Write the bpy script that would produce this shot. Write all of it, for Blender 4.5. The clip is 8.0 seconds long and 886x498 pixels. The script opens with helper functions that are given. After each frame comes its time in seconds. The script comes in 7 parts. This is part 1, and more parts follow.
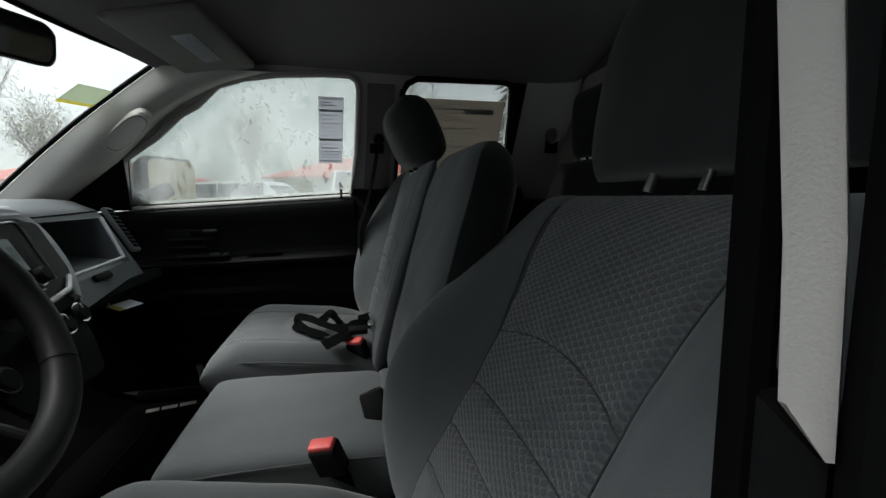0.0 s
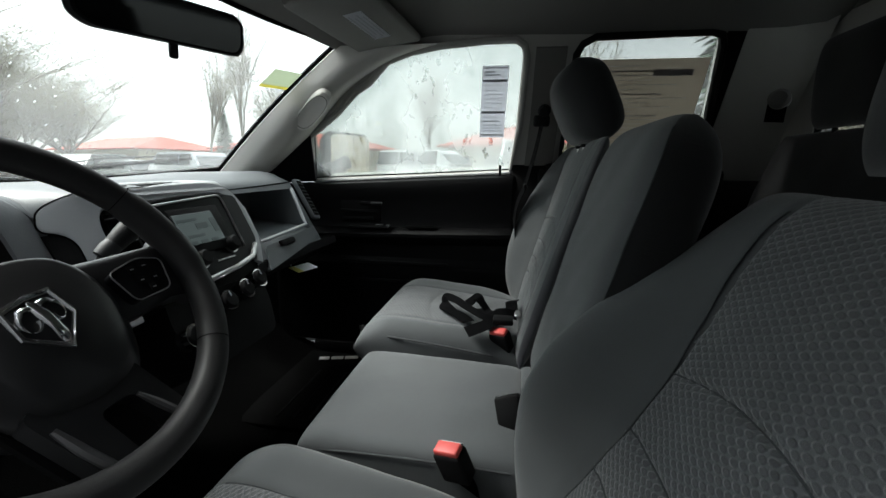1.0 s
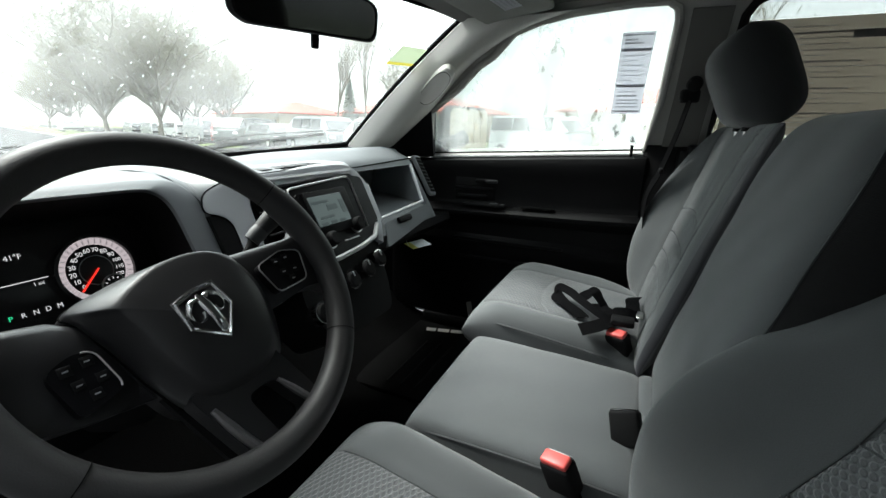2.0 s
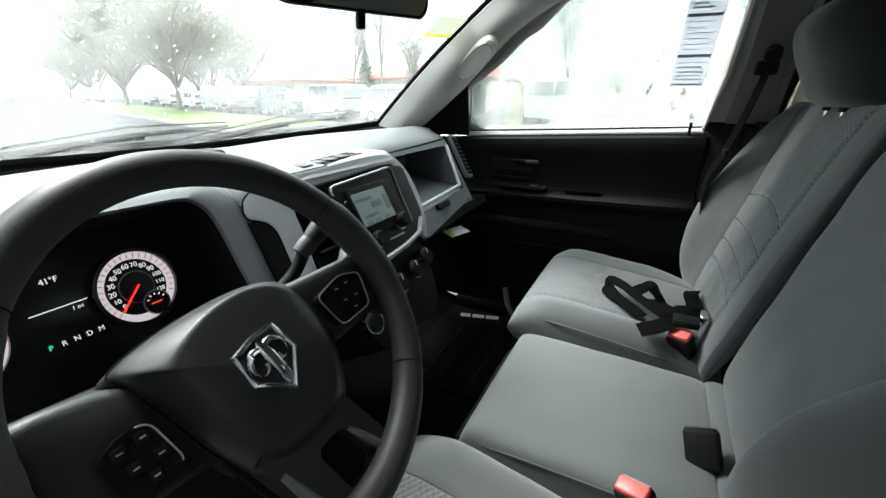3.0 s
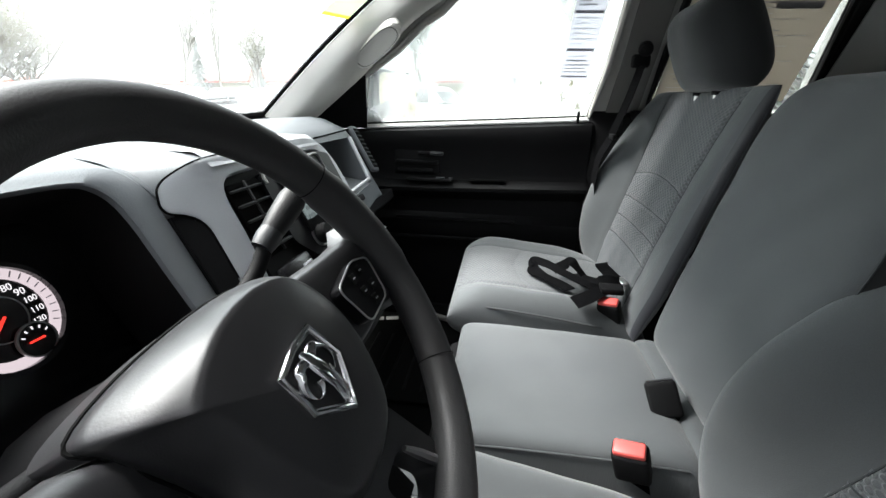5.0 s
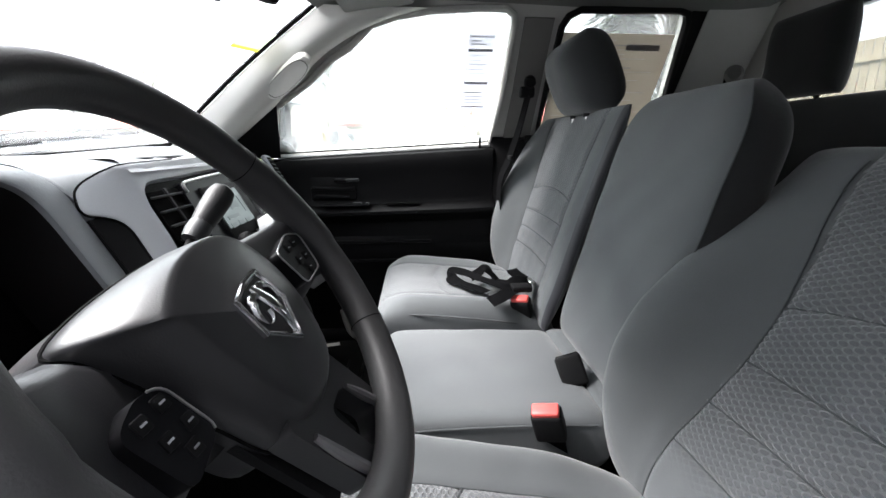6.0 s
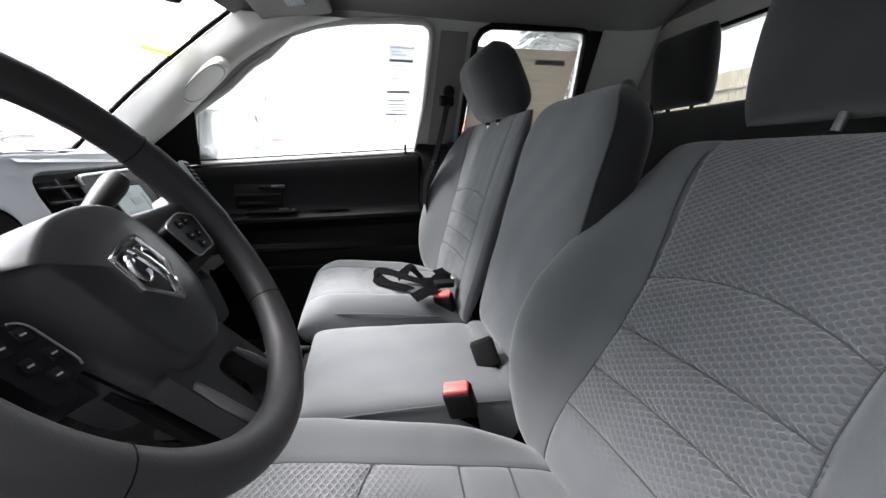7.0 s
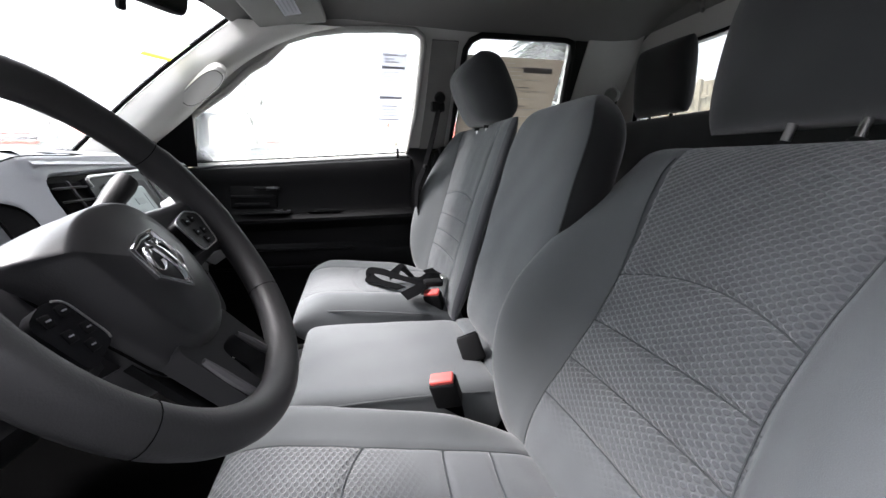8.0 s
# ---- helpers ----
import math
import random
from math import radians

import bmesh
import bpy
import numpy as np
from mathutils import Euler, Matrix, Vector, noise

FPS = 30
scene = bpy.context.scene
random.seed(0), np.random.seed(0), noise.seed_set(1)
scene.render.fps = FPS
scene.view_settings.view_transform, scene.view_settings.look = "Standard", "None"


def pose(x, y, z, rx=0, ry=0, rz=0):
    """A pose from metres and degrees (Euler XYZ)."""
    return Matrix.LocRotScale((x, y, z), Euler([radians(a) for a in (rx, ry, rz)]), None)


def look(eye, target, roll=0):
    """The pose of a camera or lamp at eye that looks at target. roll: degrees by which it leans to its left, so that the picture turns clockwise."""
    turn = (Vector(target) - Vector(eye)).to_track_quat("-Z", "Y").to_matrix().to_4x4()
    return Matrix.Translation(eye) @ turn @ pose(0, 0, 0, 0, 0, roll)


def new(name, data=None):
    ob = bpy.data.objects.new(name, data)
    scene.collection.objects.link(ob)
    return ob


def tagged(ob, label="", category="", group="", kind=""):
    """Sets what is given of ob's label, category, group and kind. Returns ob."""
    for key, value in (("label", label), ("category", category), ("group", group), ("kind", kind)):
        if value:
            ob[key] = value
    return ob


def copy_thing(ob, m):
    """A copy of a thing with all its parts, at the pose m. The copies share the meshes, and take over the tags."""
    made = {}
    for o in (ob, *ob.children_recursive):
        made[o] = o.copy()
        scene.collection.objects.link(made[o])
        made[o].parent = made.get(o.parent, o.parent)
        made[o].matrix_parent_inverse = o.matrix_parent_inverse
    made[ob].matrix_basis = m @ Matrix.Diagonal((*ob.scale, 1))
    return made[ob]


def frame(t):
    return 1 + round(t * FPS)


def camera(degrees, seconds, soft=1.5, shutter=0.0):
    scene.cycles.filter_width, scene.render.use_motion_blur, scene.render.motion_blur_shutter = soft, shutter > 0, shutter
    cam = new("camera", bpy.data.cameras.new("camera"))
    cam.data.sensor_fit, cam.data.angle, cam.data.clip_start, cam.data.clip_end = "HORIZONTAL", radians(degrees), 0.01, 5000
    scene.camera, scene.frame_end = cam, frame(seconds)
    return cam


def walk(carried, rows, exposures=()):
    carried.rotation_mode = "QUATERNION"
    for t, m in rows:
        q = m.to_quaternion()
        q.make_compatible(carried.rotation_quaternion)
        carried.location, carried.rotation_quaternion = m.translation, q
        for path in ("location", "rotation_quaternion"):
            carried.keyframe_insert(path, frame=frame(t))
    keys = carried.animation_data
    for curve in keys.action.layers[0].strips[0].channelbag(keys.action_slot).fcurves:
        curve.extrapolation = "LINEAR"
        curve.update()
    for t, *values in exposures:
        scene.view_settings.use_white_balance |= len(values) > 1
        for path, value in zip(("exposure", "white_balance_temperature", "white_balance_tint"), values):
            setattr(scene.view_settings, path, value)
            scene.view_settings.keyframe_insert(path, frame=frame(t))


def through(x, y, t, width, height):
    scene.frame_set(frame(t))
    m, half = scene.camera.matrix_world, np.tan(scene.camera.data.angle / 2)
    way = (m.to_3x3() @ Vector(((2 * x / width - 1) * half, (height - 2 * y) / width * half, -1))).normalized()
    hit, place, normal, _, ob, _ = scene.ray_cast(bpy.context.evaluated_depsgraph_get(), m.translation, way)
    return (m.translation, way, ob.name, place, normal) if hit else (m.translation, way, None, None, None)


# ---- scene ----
cam = camera(92.3, 8.0)
PATH = [
    (0, (0.57, 0.0085, 1.321), (0.9902, 1.9492, 1.078), -0.5),
    (0.5, (0.6129, 0.0723, 1.329), (0.6646, 2.0467, 1.013), -0.7),
    (1, (0.5991, 0.113, 1.349), (0.2715, 2.0478, 0.965), 0.6),
    (1.5, (0.5867, 0.1294, 1.366), (-0.0484, 1.9698, 0.906), 1.4),
    (3, (0.4693, 0.189, 1.425), (-0.3674, 1.8717, 0.741), 0.4),
    (3.5, (0.3964, 0.2218, 1.426), (-0.3646, 1.9176, 0.686), 0.8),
    (4, (0.3455, 0.2352, 1.411), (-0.274, 1.9664, 0.623), 0.5),
    (4.5, (0.3197, 0.2198, 1.395), (-0.1279, 2.0265, 0.665), 1.0),
    (5.8, (0.3023, 0.1301, 1.331), (0.3546, 2.0632, 0.821), 0.1),
    (6, (0.3114, 0.1121, 1.325), (0.4288, 2.0514, 0.853), -0.2),
    (6.5, (0.3424, 0.0817, 1.307), (0.625, 2.0147, 0.878), 0.2),
    (7, (0.3627, 0.0544, 1.293), (0.7387, 1.9766, 0.886), -0.4),
    (7.5, (0.3671, 0.0298, 1.294), (0.7671, 1.9505, 0.907), -0.3),
    (8, (0.3666, 0.0057, 1.295), (0.7694, 1.9251, 0.902), -0.0),
]
EXPOSURES = [(0.0, 1.8, 6350, 6), (1.0, 2.32, 6350, 5), (1.5, 2.65, 6350, 4), (3.0, 3.18, 6300, 3), (4.5, 3.35, 6350, 6), (6.0, 3.78, 6350, 13), (8.0, 3.85, 6350, 16)]
walk(cam, [(t, look(eye, target, roll)) for t, eye, target, roll in PATH], EXPOSURES)

# ---- world and sun: an overcast, wet day ----
SUN_AZ, SUN_EL = radians(272), radians(54)
world = bpy.data.worlds.new("overcast_sky")
scene.world = world
world.use_nodes = True
wn, wl = world.node_tree.nodes, world.node_tree.links
sky = wn.new("ShaderNodeTexSky")
sky.sky_type = 'NISHITA'
sky.sun_disc = False
sky.sun_elevation, sky.sun_rotation = SUN_EL, SUN_AZ
sky.air_density, sky.dust_density, sky.ozone_density = 1.0, 1.0, 1.0
grey = wn.new("ShaderNodeHueSaturation")
grey.inputs["Saturation"].default_value = 0.12
grey.inputs["Value"].default_value = 1.0
wl.new(sky.outputs[0], grey.inputs["Color"])
# a cloud cover is about three times brighter overhead than at the horizon
wc, wsep, wramp, wmul = wn.new("ShaderNodeTexCoord"), wn.new("ShaderNodeSeparateXYZ"), wn.new("ShaderNodeMapRange"), wn.new("ShaderNodeVectorMath")
wl.new(wc.outputs["Generated"], wsep.inputs[0])
wl.new(wsep.outputs["Z"], wramp.inputs["Value"])
wramp.inputs["To Min"].default_value, wramp.inputs["To Max"].default_value = 0.55, 3.0
wmul.operation = 'SCALE'
wl.new(grey.outputs[0], wmul.inputs[0])
wl.new(wramp.outputs[0], wmul.inputs["Scale"])
wl.new(wmul.outputs[0], wn["Background"].inputs["Color"])
wn["Background"].inputs["Strength"].default_value = 0.09
sun_data = bpy.data.lights.new("sun", 'SUN')
sun_data.energy, sun_data.angle, sun_data.color = 1.5, radians(30), (1.0, 0.97, 0.93)
sun = new("sun", sun_data)
toward = Vector((math.cos(SUN_EL) * math.sin(SUN_AZ), math.cos(SUN_EL) * math.cos(SUN_AZ), math.sin(SUN_EL)))
sun.matrix_world = look(toward * 30, (0, 0, 0))


# ---- materials ----
def surf(name, base, rough=0.6, metal=0.0, spec=0.5, vary=0.12, vscale=6.0, grain=0.0, gscale=300.0, coat=0.0, rvary=0.1):
    """Principled surface with two scales of variation in tone and roughness, and a fine relief."""
    m = bpy.data.materials.new(name)
    m.use_nodes = True
    n, l = m.node_tree.nodes, m.node_tree.links
    p = n["Principled BSDF"]
    p.inputs["Metallic"].default_value = metal
    p.inputs["Specular IOR Level"].default_value = spec
    p.inputs["Coat Weight"].default_value = coat
    tc = n.new("ShaderNodeTexCoord")
    big, fine = n.new("ShaderNodeTexNoise"), n.new("ShaderNodeTexNoise")
    big.inputs["Scale"].default_value, fine.inputs["Scale"].default_value = vscale, gscale
    big.inputs["Detail"].default_value, fine.inputs["Detail"].default_value = 5, 3
    for t in (big, fine):
        l.new(tc.outputs["Object"], t.inputs["Vector"])
    mix = n.new("ShaderNodeMath")
    mix.operation = 'MULTIPLY_ADD'
    l.new(fine.outputs["Fac"], mix.inputs[0])
    mix.inputs[1].default_value = 0.35
    l.new(big.outputs["Fac"], mix.inputs[2])
    ramp = n.new("ShaderNodeMapRange")
    ramp.inputs["From Min"].default_value, ramp.inputs["From Max"].default_value = 0.35, 1.0
    ramp.inputs["To Min"].default_value, ramp.inputs["To Max"].default_value = 1 - vary, 1 + vary
    l.new(mix.outputs[0], ramp.inputs["Value"])
    col = n.new("ShaderNodeVectorMath")
    col.operation = 'SCALE'
    col.inputs[0].default_value = base
    l.new(ramp.outputs[0], col.inputs["Scale"])
    l.new(col.outputs[0], p.inputs["Base Color"])
    rr = n.new("ShaderNodeMapRange")
    rr.inputs["To Min"].default_value, rr.inputs["To Max"].default_value = max(0.02, rough - rvary), min(1, rough + rvary)
    l.new(big.outputs["Fac"], rr.inputs["Value"])
    l.new(rr.outputs[0], p.inputs["Roughness"])
    if grain:
        b = n.new("ShaderNodeBump")
        b.inputs["Strength"].default_value, b.inputs["Distance"].default_value = 1.0, grain
        l.new(fine.outputs["Fac"], b.inputs["Height"])
        l.new(b.outputs[0], p.inputs["Normal"])
    return m


def fabric(name, base, cell=0.0, fade=None):
    """Woven seat cloth; cell: width of the staggered honeycomb cells, fade: (v from, v to) over which the cells come in."""
    m = bpy.data.materials.new(name)
    m.use_nodes = True
    n, l = m.node_tree.nodes, m.node_tree.links
    p = n["Principled BSDF"]
    p.inputs["Roughness"].default_value, p.inputs["Specular IOR Level"].default_value = 0.92, 0.25
    p.inputs["Sheen Weight"].default_value, p.inputs["Sheen Roughness"].default_value = 0.25, 0.5
    tc = n.new("ShaderNodeTexCoord")
    w = n.new("ShaderNodeTexNoise")
    w.inputs["Scale"].default_value, w.inputs["Detail"].default_value = 900, 2
    l.new(tc.outputs["UV"], w.inputs["Vector"])
    big = n.new("ShaderNodeTexNoise")
    big.inputs["Scale"].default_value, big.inputs["Detail"].default_value = 9, 4
    l.new(tc.outputs["UV"], big.inputs["Vector"])
    tone = n.new("ShaderNodeMath")
    tone.operation = 'MULTIPLY_ADD'
    l.new(w.outputs["Fac"], tone.inputs[0])
    tone.inputs[1].default_value = 0.35
    tone.inputs[2].default_value = 0.72
    tone2 = n.new("ShaderNodeMath")
    tone2.operation = 'MULTIPLY_ADD'
    l.new(big.outputs["Fac"], tone2.inputs[0])
    tone2.inputs[1].default_value = 0.2
    l.new(tone.outputs[0], tone2.inputs[2])
    height = w.outputs["Fac"]
    tone_out = tone2.outputs[0]
    if cell:
        mp = n.new("ShaderNodeMapping")
        mp.inputs["Scale"].default_value = (1 / cell, 1.75 / cell, 1)
        mp.inputs["Rotation"].default_value = (0, 0, radians(45))
        l.new(tc.outputs["UV"], mp.inputs["Vector"])
        vo = n.new("ShaderNodeTexVoronoi")
        vo.voronoi_dimensions, vo.feature = '2D', 'F1'
        vo.inputs["Scale"].default_value, vo.inputs["Randomness"].default_value = 1.0, 0.0
        l.new(mp.outputs[0], vo.inputs["Vector"])
        hole = n.new("ShaderNodeMapRange")
        hole.interpolation_type = 'SMOOTHSTEP'
        hole.inputs["From Min"].default_value, hole.inputs["From Max"].default_value = 0.52, 0.30
        l.new(vo.outputs["Distance"], hole.inputs["Value"])
        cells = hole.outputs[0]
        if fade:
            sep = n.new("ShaderNodeSeparateXYZ")
            l.new(tc.outputs["UV"], sep.inputs[0])
            mr = n.new("ShaderNodeMapRange")
            mr.inputs["From Min"].default_value, mr.inputs["From Max"].default_value = fade
            l.new(sep.outputs["Y"], mr.inputs["Value"])
            inv = n.new("ShaderNodeMix")
            inv.data_type = 'RGBA'
            inv.inputs["A"].default_value = (0.5, 0.5, 0.5, 1)
            l.new(mr.outputs[0], inv.inputs["Factor"])
            l.new(cells, inv.inputs["B"])
            cells = inv.outputs["Result"]
        hh = n.new("ShaderNodeMath")
        hh.operation = 'MULTIPLY_ADD'
        l.new(cells, hh.inputs[0])
        hh.inputs[1].default_value = -3.0
        l.new(w.outputs["Fac"], hh.inputs[2])
        height = hh.outputs[0]
        tt = n.new("ShaderNodeMath")
        tt.operation = 'MULTIPLY_ADD'
        l.new(cells, tt.inputs[0])
        tt.inputs[1].default_value = -0.34
        add = n.new("ShaderNodeMath")
        add.operation = 'ADD'
        l.new(tone2.outputs[0], add.inputs[0])
        add.inputs[1].default_value = 0.17
        l.new(add.outputs[0], tt.inputs[2])
        tone_out = tt.outputs[0]
    col = n.new("ShaderNodeVectorMath")
    col.operation = 'SCALE'
    col.inputs[0].default_value = base
    l.new(tone_out, col.inputs["Scale"])
    l.new(col.outputs[0], p.inputs["Base Color"])
    b = n.new("ShaderNodeBump")
    b.inputs["Strength"].default_value, b.inputs["Distance"].default_value = 0.8, 0.0006
    l.new(height, b.inputs["Height"])
    l.new(b.outputs[0], p.inputs["Normal"])
    return m


def glass_pane(name, fog=0.0, streak=0.0, tint=(0.97, 0.98, 0.97), scale=(7, 7, 2.2)):
    """Thin glass: clear with a mirror sheen; fog is a breath of condensation with wiped and run-down streaks."""
    m = bpy.data.materials.new(name)
    m.use_nodes = True
    n, l = m.node_tree.nodes, m.node_tree.links
    n.remove(n["Principled BSDF"])
    out = n["Material Output"]
    clear, gloss = n.new("ShaderNodeBsdfTransparent"), n.new("ShaderNodeBsdfGlossy")
    clear.inputs["Color"].default_value = (*tint, 1)
    gloss.inputs["Roughness"].default_value = 0.02
    fr = n.new("ShaderNodeLayerWeight")
    fr.inputs["Blend"].default_value = 0.5
    pw, ad = n.new("ShaderNodeMath"), n.new("ShaderNodeMath")
    pw.operation, ad.operation = 'POWER', 'MULTIPLY_ADD'
    l.new(fr.outputs["Facing"], pw.inputs[0])
    pw.inputs[1].default_value = 5.0
    l.new(pw.outputs[0], ad.inputs[0])
    ad.inputs[1].default_value, ad.inputs[2].default_value = 0.35, 0.03
    sheen = n.new("ShaderNodeMixShader")
    l.new(ad.outputs[0], sheen.inputs[0])
    l.new(clear.outputs[0], sheen.inputs[1])
    l.new(gloss.outputs[0], sheen.inputs[2])
    last = sheen.outputs[0]
    if fog:
        tc, mp = n.new("ShaderNodeTexCoord"), n.new("ShaderNodeMapping")
        mp.inputs["Scale"].default_value = scale
        l.new(tc.outputs["Object"], mp.inputs["Vector"])
        big, run = n.new("ShaderNodeTexNoise"), n.new("ShaderNodeTexNoise")
        big.inputs["Scale"].default_value, big.inputs["Detail"].default_value = 0.7, 4
        run.inputs["Scale"].default_value, run.inputs["Detail"].default_value = 1.0, 6
        mp2 = n.new("ShaderNodeMapping")
        mp2.inputs["Scale"].default_value = (42, 42, 5)
        l.new(tc.outputs["Object"], mp2.inputs["Vector"])
        l.new(mp.outputs[0], big.inputs["Vector"])
        l.new(mp2.outputs[0], run.inputs["Vector"])
        r1, r2 = n.new("ShaderNodeMapRange"), n.new("ShaderNodeMapRange")
        r1.inputs["From Min"].default_value, r1.inputs["From Max"].default_value = 0.36, 0.56
        r1.inputs["To Min"].default_value, r1.inputs["To Max"].default_value = fog * 0.35, fog
        r2.inputs["From Min"].default_value, r2.inputs["From Max"].default_value = 0.60, 0.68
        r2.inputs["To Min"].default_value, r2.inputs["To Max"].default_value = 1.0, 1.0 - streak
        l.new(big.outputs["Fac"], r1.inputs["Value"])
        l.new(run.outputs["Fac"], r2.inputs["Value"])
        f = n.new("ShaderNodeMath")
        f.operation = 'MULTIPLY'
        l.new(r1.outputs[0], f.inputs[0])
        l.new(r2.outputs[0], f.inputs[1])
        haze = n.new("ShaderNodeBsdfTranslucent")
        haze.inputs["Color"].default_value = (0.70, 0.72, 0.72, 1)
        mx = n.new("ShaderNodeMixShader")
        l.new(f.outputs[0], mx.inputs[0])
        l.new(last, mx.inputs[1])
        l.new(haze.outputs[0], mx.inputs[2])
        last = mx.outputs[0]
    l.new(last, out.inputs["Surface"])
    return m


def paper(name, base, through=0.5):
    """Thin printed sheet that lets some light through."""
    m = surf(name, base, 0.85, vary=0.05, vscale=12, spec=0.1)
    n, l = m.node_tree.nodes, m.node_tree.links
    tr, mx = n.new("ShaderNodeBsdfTranslucent"), n.new("ShaderNodeMixShader")
    tr.inputs["Color"].default_value = (*base, 1)
    mx.inputs[0].default_value = through
    p = n["Principled BSDF"]
    l.new(p.outputs[0], mx.inputs[1])
    l.new(tr.outputs[0], mx.inputs[2])
    l.new(mx.outputs[0], n["Material Output"].inputs["Surface"])
    return m


def glow(name, colour, power):
    m = bpy.data.materials.new(name)
    m.use_nodes = True
    p = m.node_tree.nodes["Principled BSDF"]
    p.inputs["Base Color"].default_value = (*[0.08 * q for q in colour], 1)
    p.inputs["Roughness"].default_value, p.inputs["Specular IOR Level"].default_value = 0.3, 0.25
    p.inputs["Emission Color"].default_value = (*colour, 1)
    p.inputs["Emission Strength"].default_value = power
    return m


CLOTH = fabric("grey_cloth", (0.083, 0.089, 0.093))
CELLS = fabric("honeycomb_cloth", (0.093, 0.0985, 0.1035), 0.0125)
CELLS_BACK = fabric("fading_honeycomb_cloth", (0.093, 0.0985, 0.1035), 0.0125, (0.10, 0.20))
CELLS_SEAT = fabric("front_honeycomb_cloth", (0.093, 0.0985, 0.1035), 0.0125, (0.30, 0.16))
# the seats' grey cloth, darkened in colour for the headrests' shade under the roof
HEADCLOTH_SHADED = fabric("shaded_headrest_cloth", (0.029, 0.031, 0.033))
# cloth darkened in colour for shade on turned-away sides and the rear bench
CLOTH_SHADED = fabric("shaded_cloth", (0.014, 0.0145, 0.0155))
STITCH = surf("pale_stitching", (0.20, 0.205, 0.22), 0.9, spec=0.1)
VINYL = surf("dark_seat_vinyl", (0.030, 0.031, 0.036), 0.5, spec=0.35, grain=0.0003, gscale=500)
THREAD = surf("seam_thread", (0.062, 0.066, 0.069), 0.9, spec=0.1)
BLACK = surf("black_trim_plastic", (0.0065, 0.0065, 0.007), 0.62, spec=0.12, grain=0.0003, gscale=900, vary=0.2)
DOORBLACK = surf("black_door_plastic", (0.0048, 0.0048, 0.0052), 0.5, spec=0.12, grain=0.0004, gscale=700, vary=0.2)
GLOSSBLACK = surf("gloss_black_plastic", (0.01, 0.01, 0.011), 0.2, vary=0.1)
FASCIA = surf("satin_black_fascia", (0.007, 0.007, 0.008), 0.38, spec=0.10, vary=0.1)
DASH = surf("dark_grey_dash_vinyl", (0.118, 0.127, 0.134), 0.42, grain=0.0004, gscale=500, vary=0.1)
DASHLIGHT = surf("mid_grey_dash_plastic", (0.36, 0.375, 0.39), 0.36, grain=0.0002, gscale=600, vary=0.08)
VENTGREY = surf("dark_grey_vent_plastic", (0.024, 0.026, 0.028), 0.55, vary=0.1)
LOUVRE = surf("black_vent_louvres", (0.012, 0.012, 0.013), 0.6, spec=0.25)
GRIPSKIN = surf("dull_black_grip", (0.013, 0.0132, 0.0135), 0.5, spec=0.3, grain=0.0002, gscale=700, vary=0.15)
LEATHER = surf("black_grained_wheel_skin", (0.030, 0.030, 0.031), 0.50, spec=0.40, grain=0.00022, gscale=650, vary=0.15)
HUBSKIN = surf("black_hub_cover", (0.020, 0.020, 0.0215), 0.36, spec=0.50, grain=0.00010, gscale=800, vary=0.12)
TRIMGREY = surf("light_grey_pillar_trim", (0.42, 0.413, 0.388), 0.7, grain=0.0003, gscale=500, vary=0.06)
TRIMDARKER = surf("grey_handle_cap", (0.15, 0.147, 0.138), 0.7, grain=0.0003, gscale=500, vary=0.06)
PLUGGREY = surf("dull_grey_plug", (0.14, 0.138, 0.127), 0.8, spec=0.2, grain=0.0003, gscale=500, vary=0.06)
HEADLINER = surf("grey_headliner_felt", (0.17, 0.167, 0.158), 0.95, grain=0.0006, gscale=700, vary=0.06)
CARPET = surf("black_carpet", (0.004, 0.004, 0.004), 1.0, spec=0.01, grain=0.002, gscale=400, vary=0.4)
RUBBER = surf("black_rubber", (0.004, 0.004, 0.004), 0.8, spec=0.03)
CHROME = surf("bright_chrome", (0.78, 0.78, 0.79), 0.09, 1.0, vary=0.04, rvary=0.04)
SATIN = surf("satin_silver_plastic", (0.5, 0.5, 0.5), 0.32, 0.85, vary=0.05)
ACCENT = surf("dark_satin_silver", (0.24, 0.235, 0.24), 0.34, 0.7, vary=0.06)
STEEL = surf("brushed_steel", (0.55, 0.55, 0.54), 0.3, 1.0, vary=0.08)
RED = surf("red_button_plastic", (0.72, 0.10, 0.09), 0.4, vary=0.06)
WEBBING = surf("black_belt_webbing", (0.0036, 0.0036, 0.004), 0.8, spec=0.02, grain=0.0004, gscale=1200, vary=0.2)
PAPER = paper("white_paper", (0.74, 0.75, 0.79), 0.6)
PAPERBACK = paper("buff_paper", (0.52, 0.495, 0.445), 0.4)
INK = paper("dark_grey_print", (0.42, 0.42, 0.45), 0.6)
INKPALE = paper("pale_grey_print", (0.60, 0.61, 0.64), 0.6)
INKFAINT = paper("faint_grey_print", (0.70, 0.71, 0.74), 0.6)
YELLOW = paper("yellow_paper", (0.60, 0.56, 0.16), 0.6)
GREENFILM = paper("green_tinted_film", (0.42, 0.46, 0.38), 0.8)
MIRROR = surf("mirror_glass", (0.85, 0.87, 0.88), 0.02, 1.0, vary=0.02, rvary=0.01)
MIRROR_DIM = surf("night_mirror_glass", (0.05, 0.05, 0.052), 0.06, 0.9, vary=0.02, rvary=0.01)
SCREEN = glow("lit_touch_screen", (0.26, 0.32, 0.32), 0.042)
SCREENDIM = glow("dim_screen_fields", (0.14, 0.18, 0.18), 0.04)
DIALWHITE = glow("lit_dial_ring", (0.95, 0.80, 0.84), 0.074)
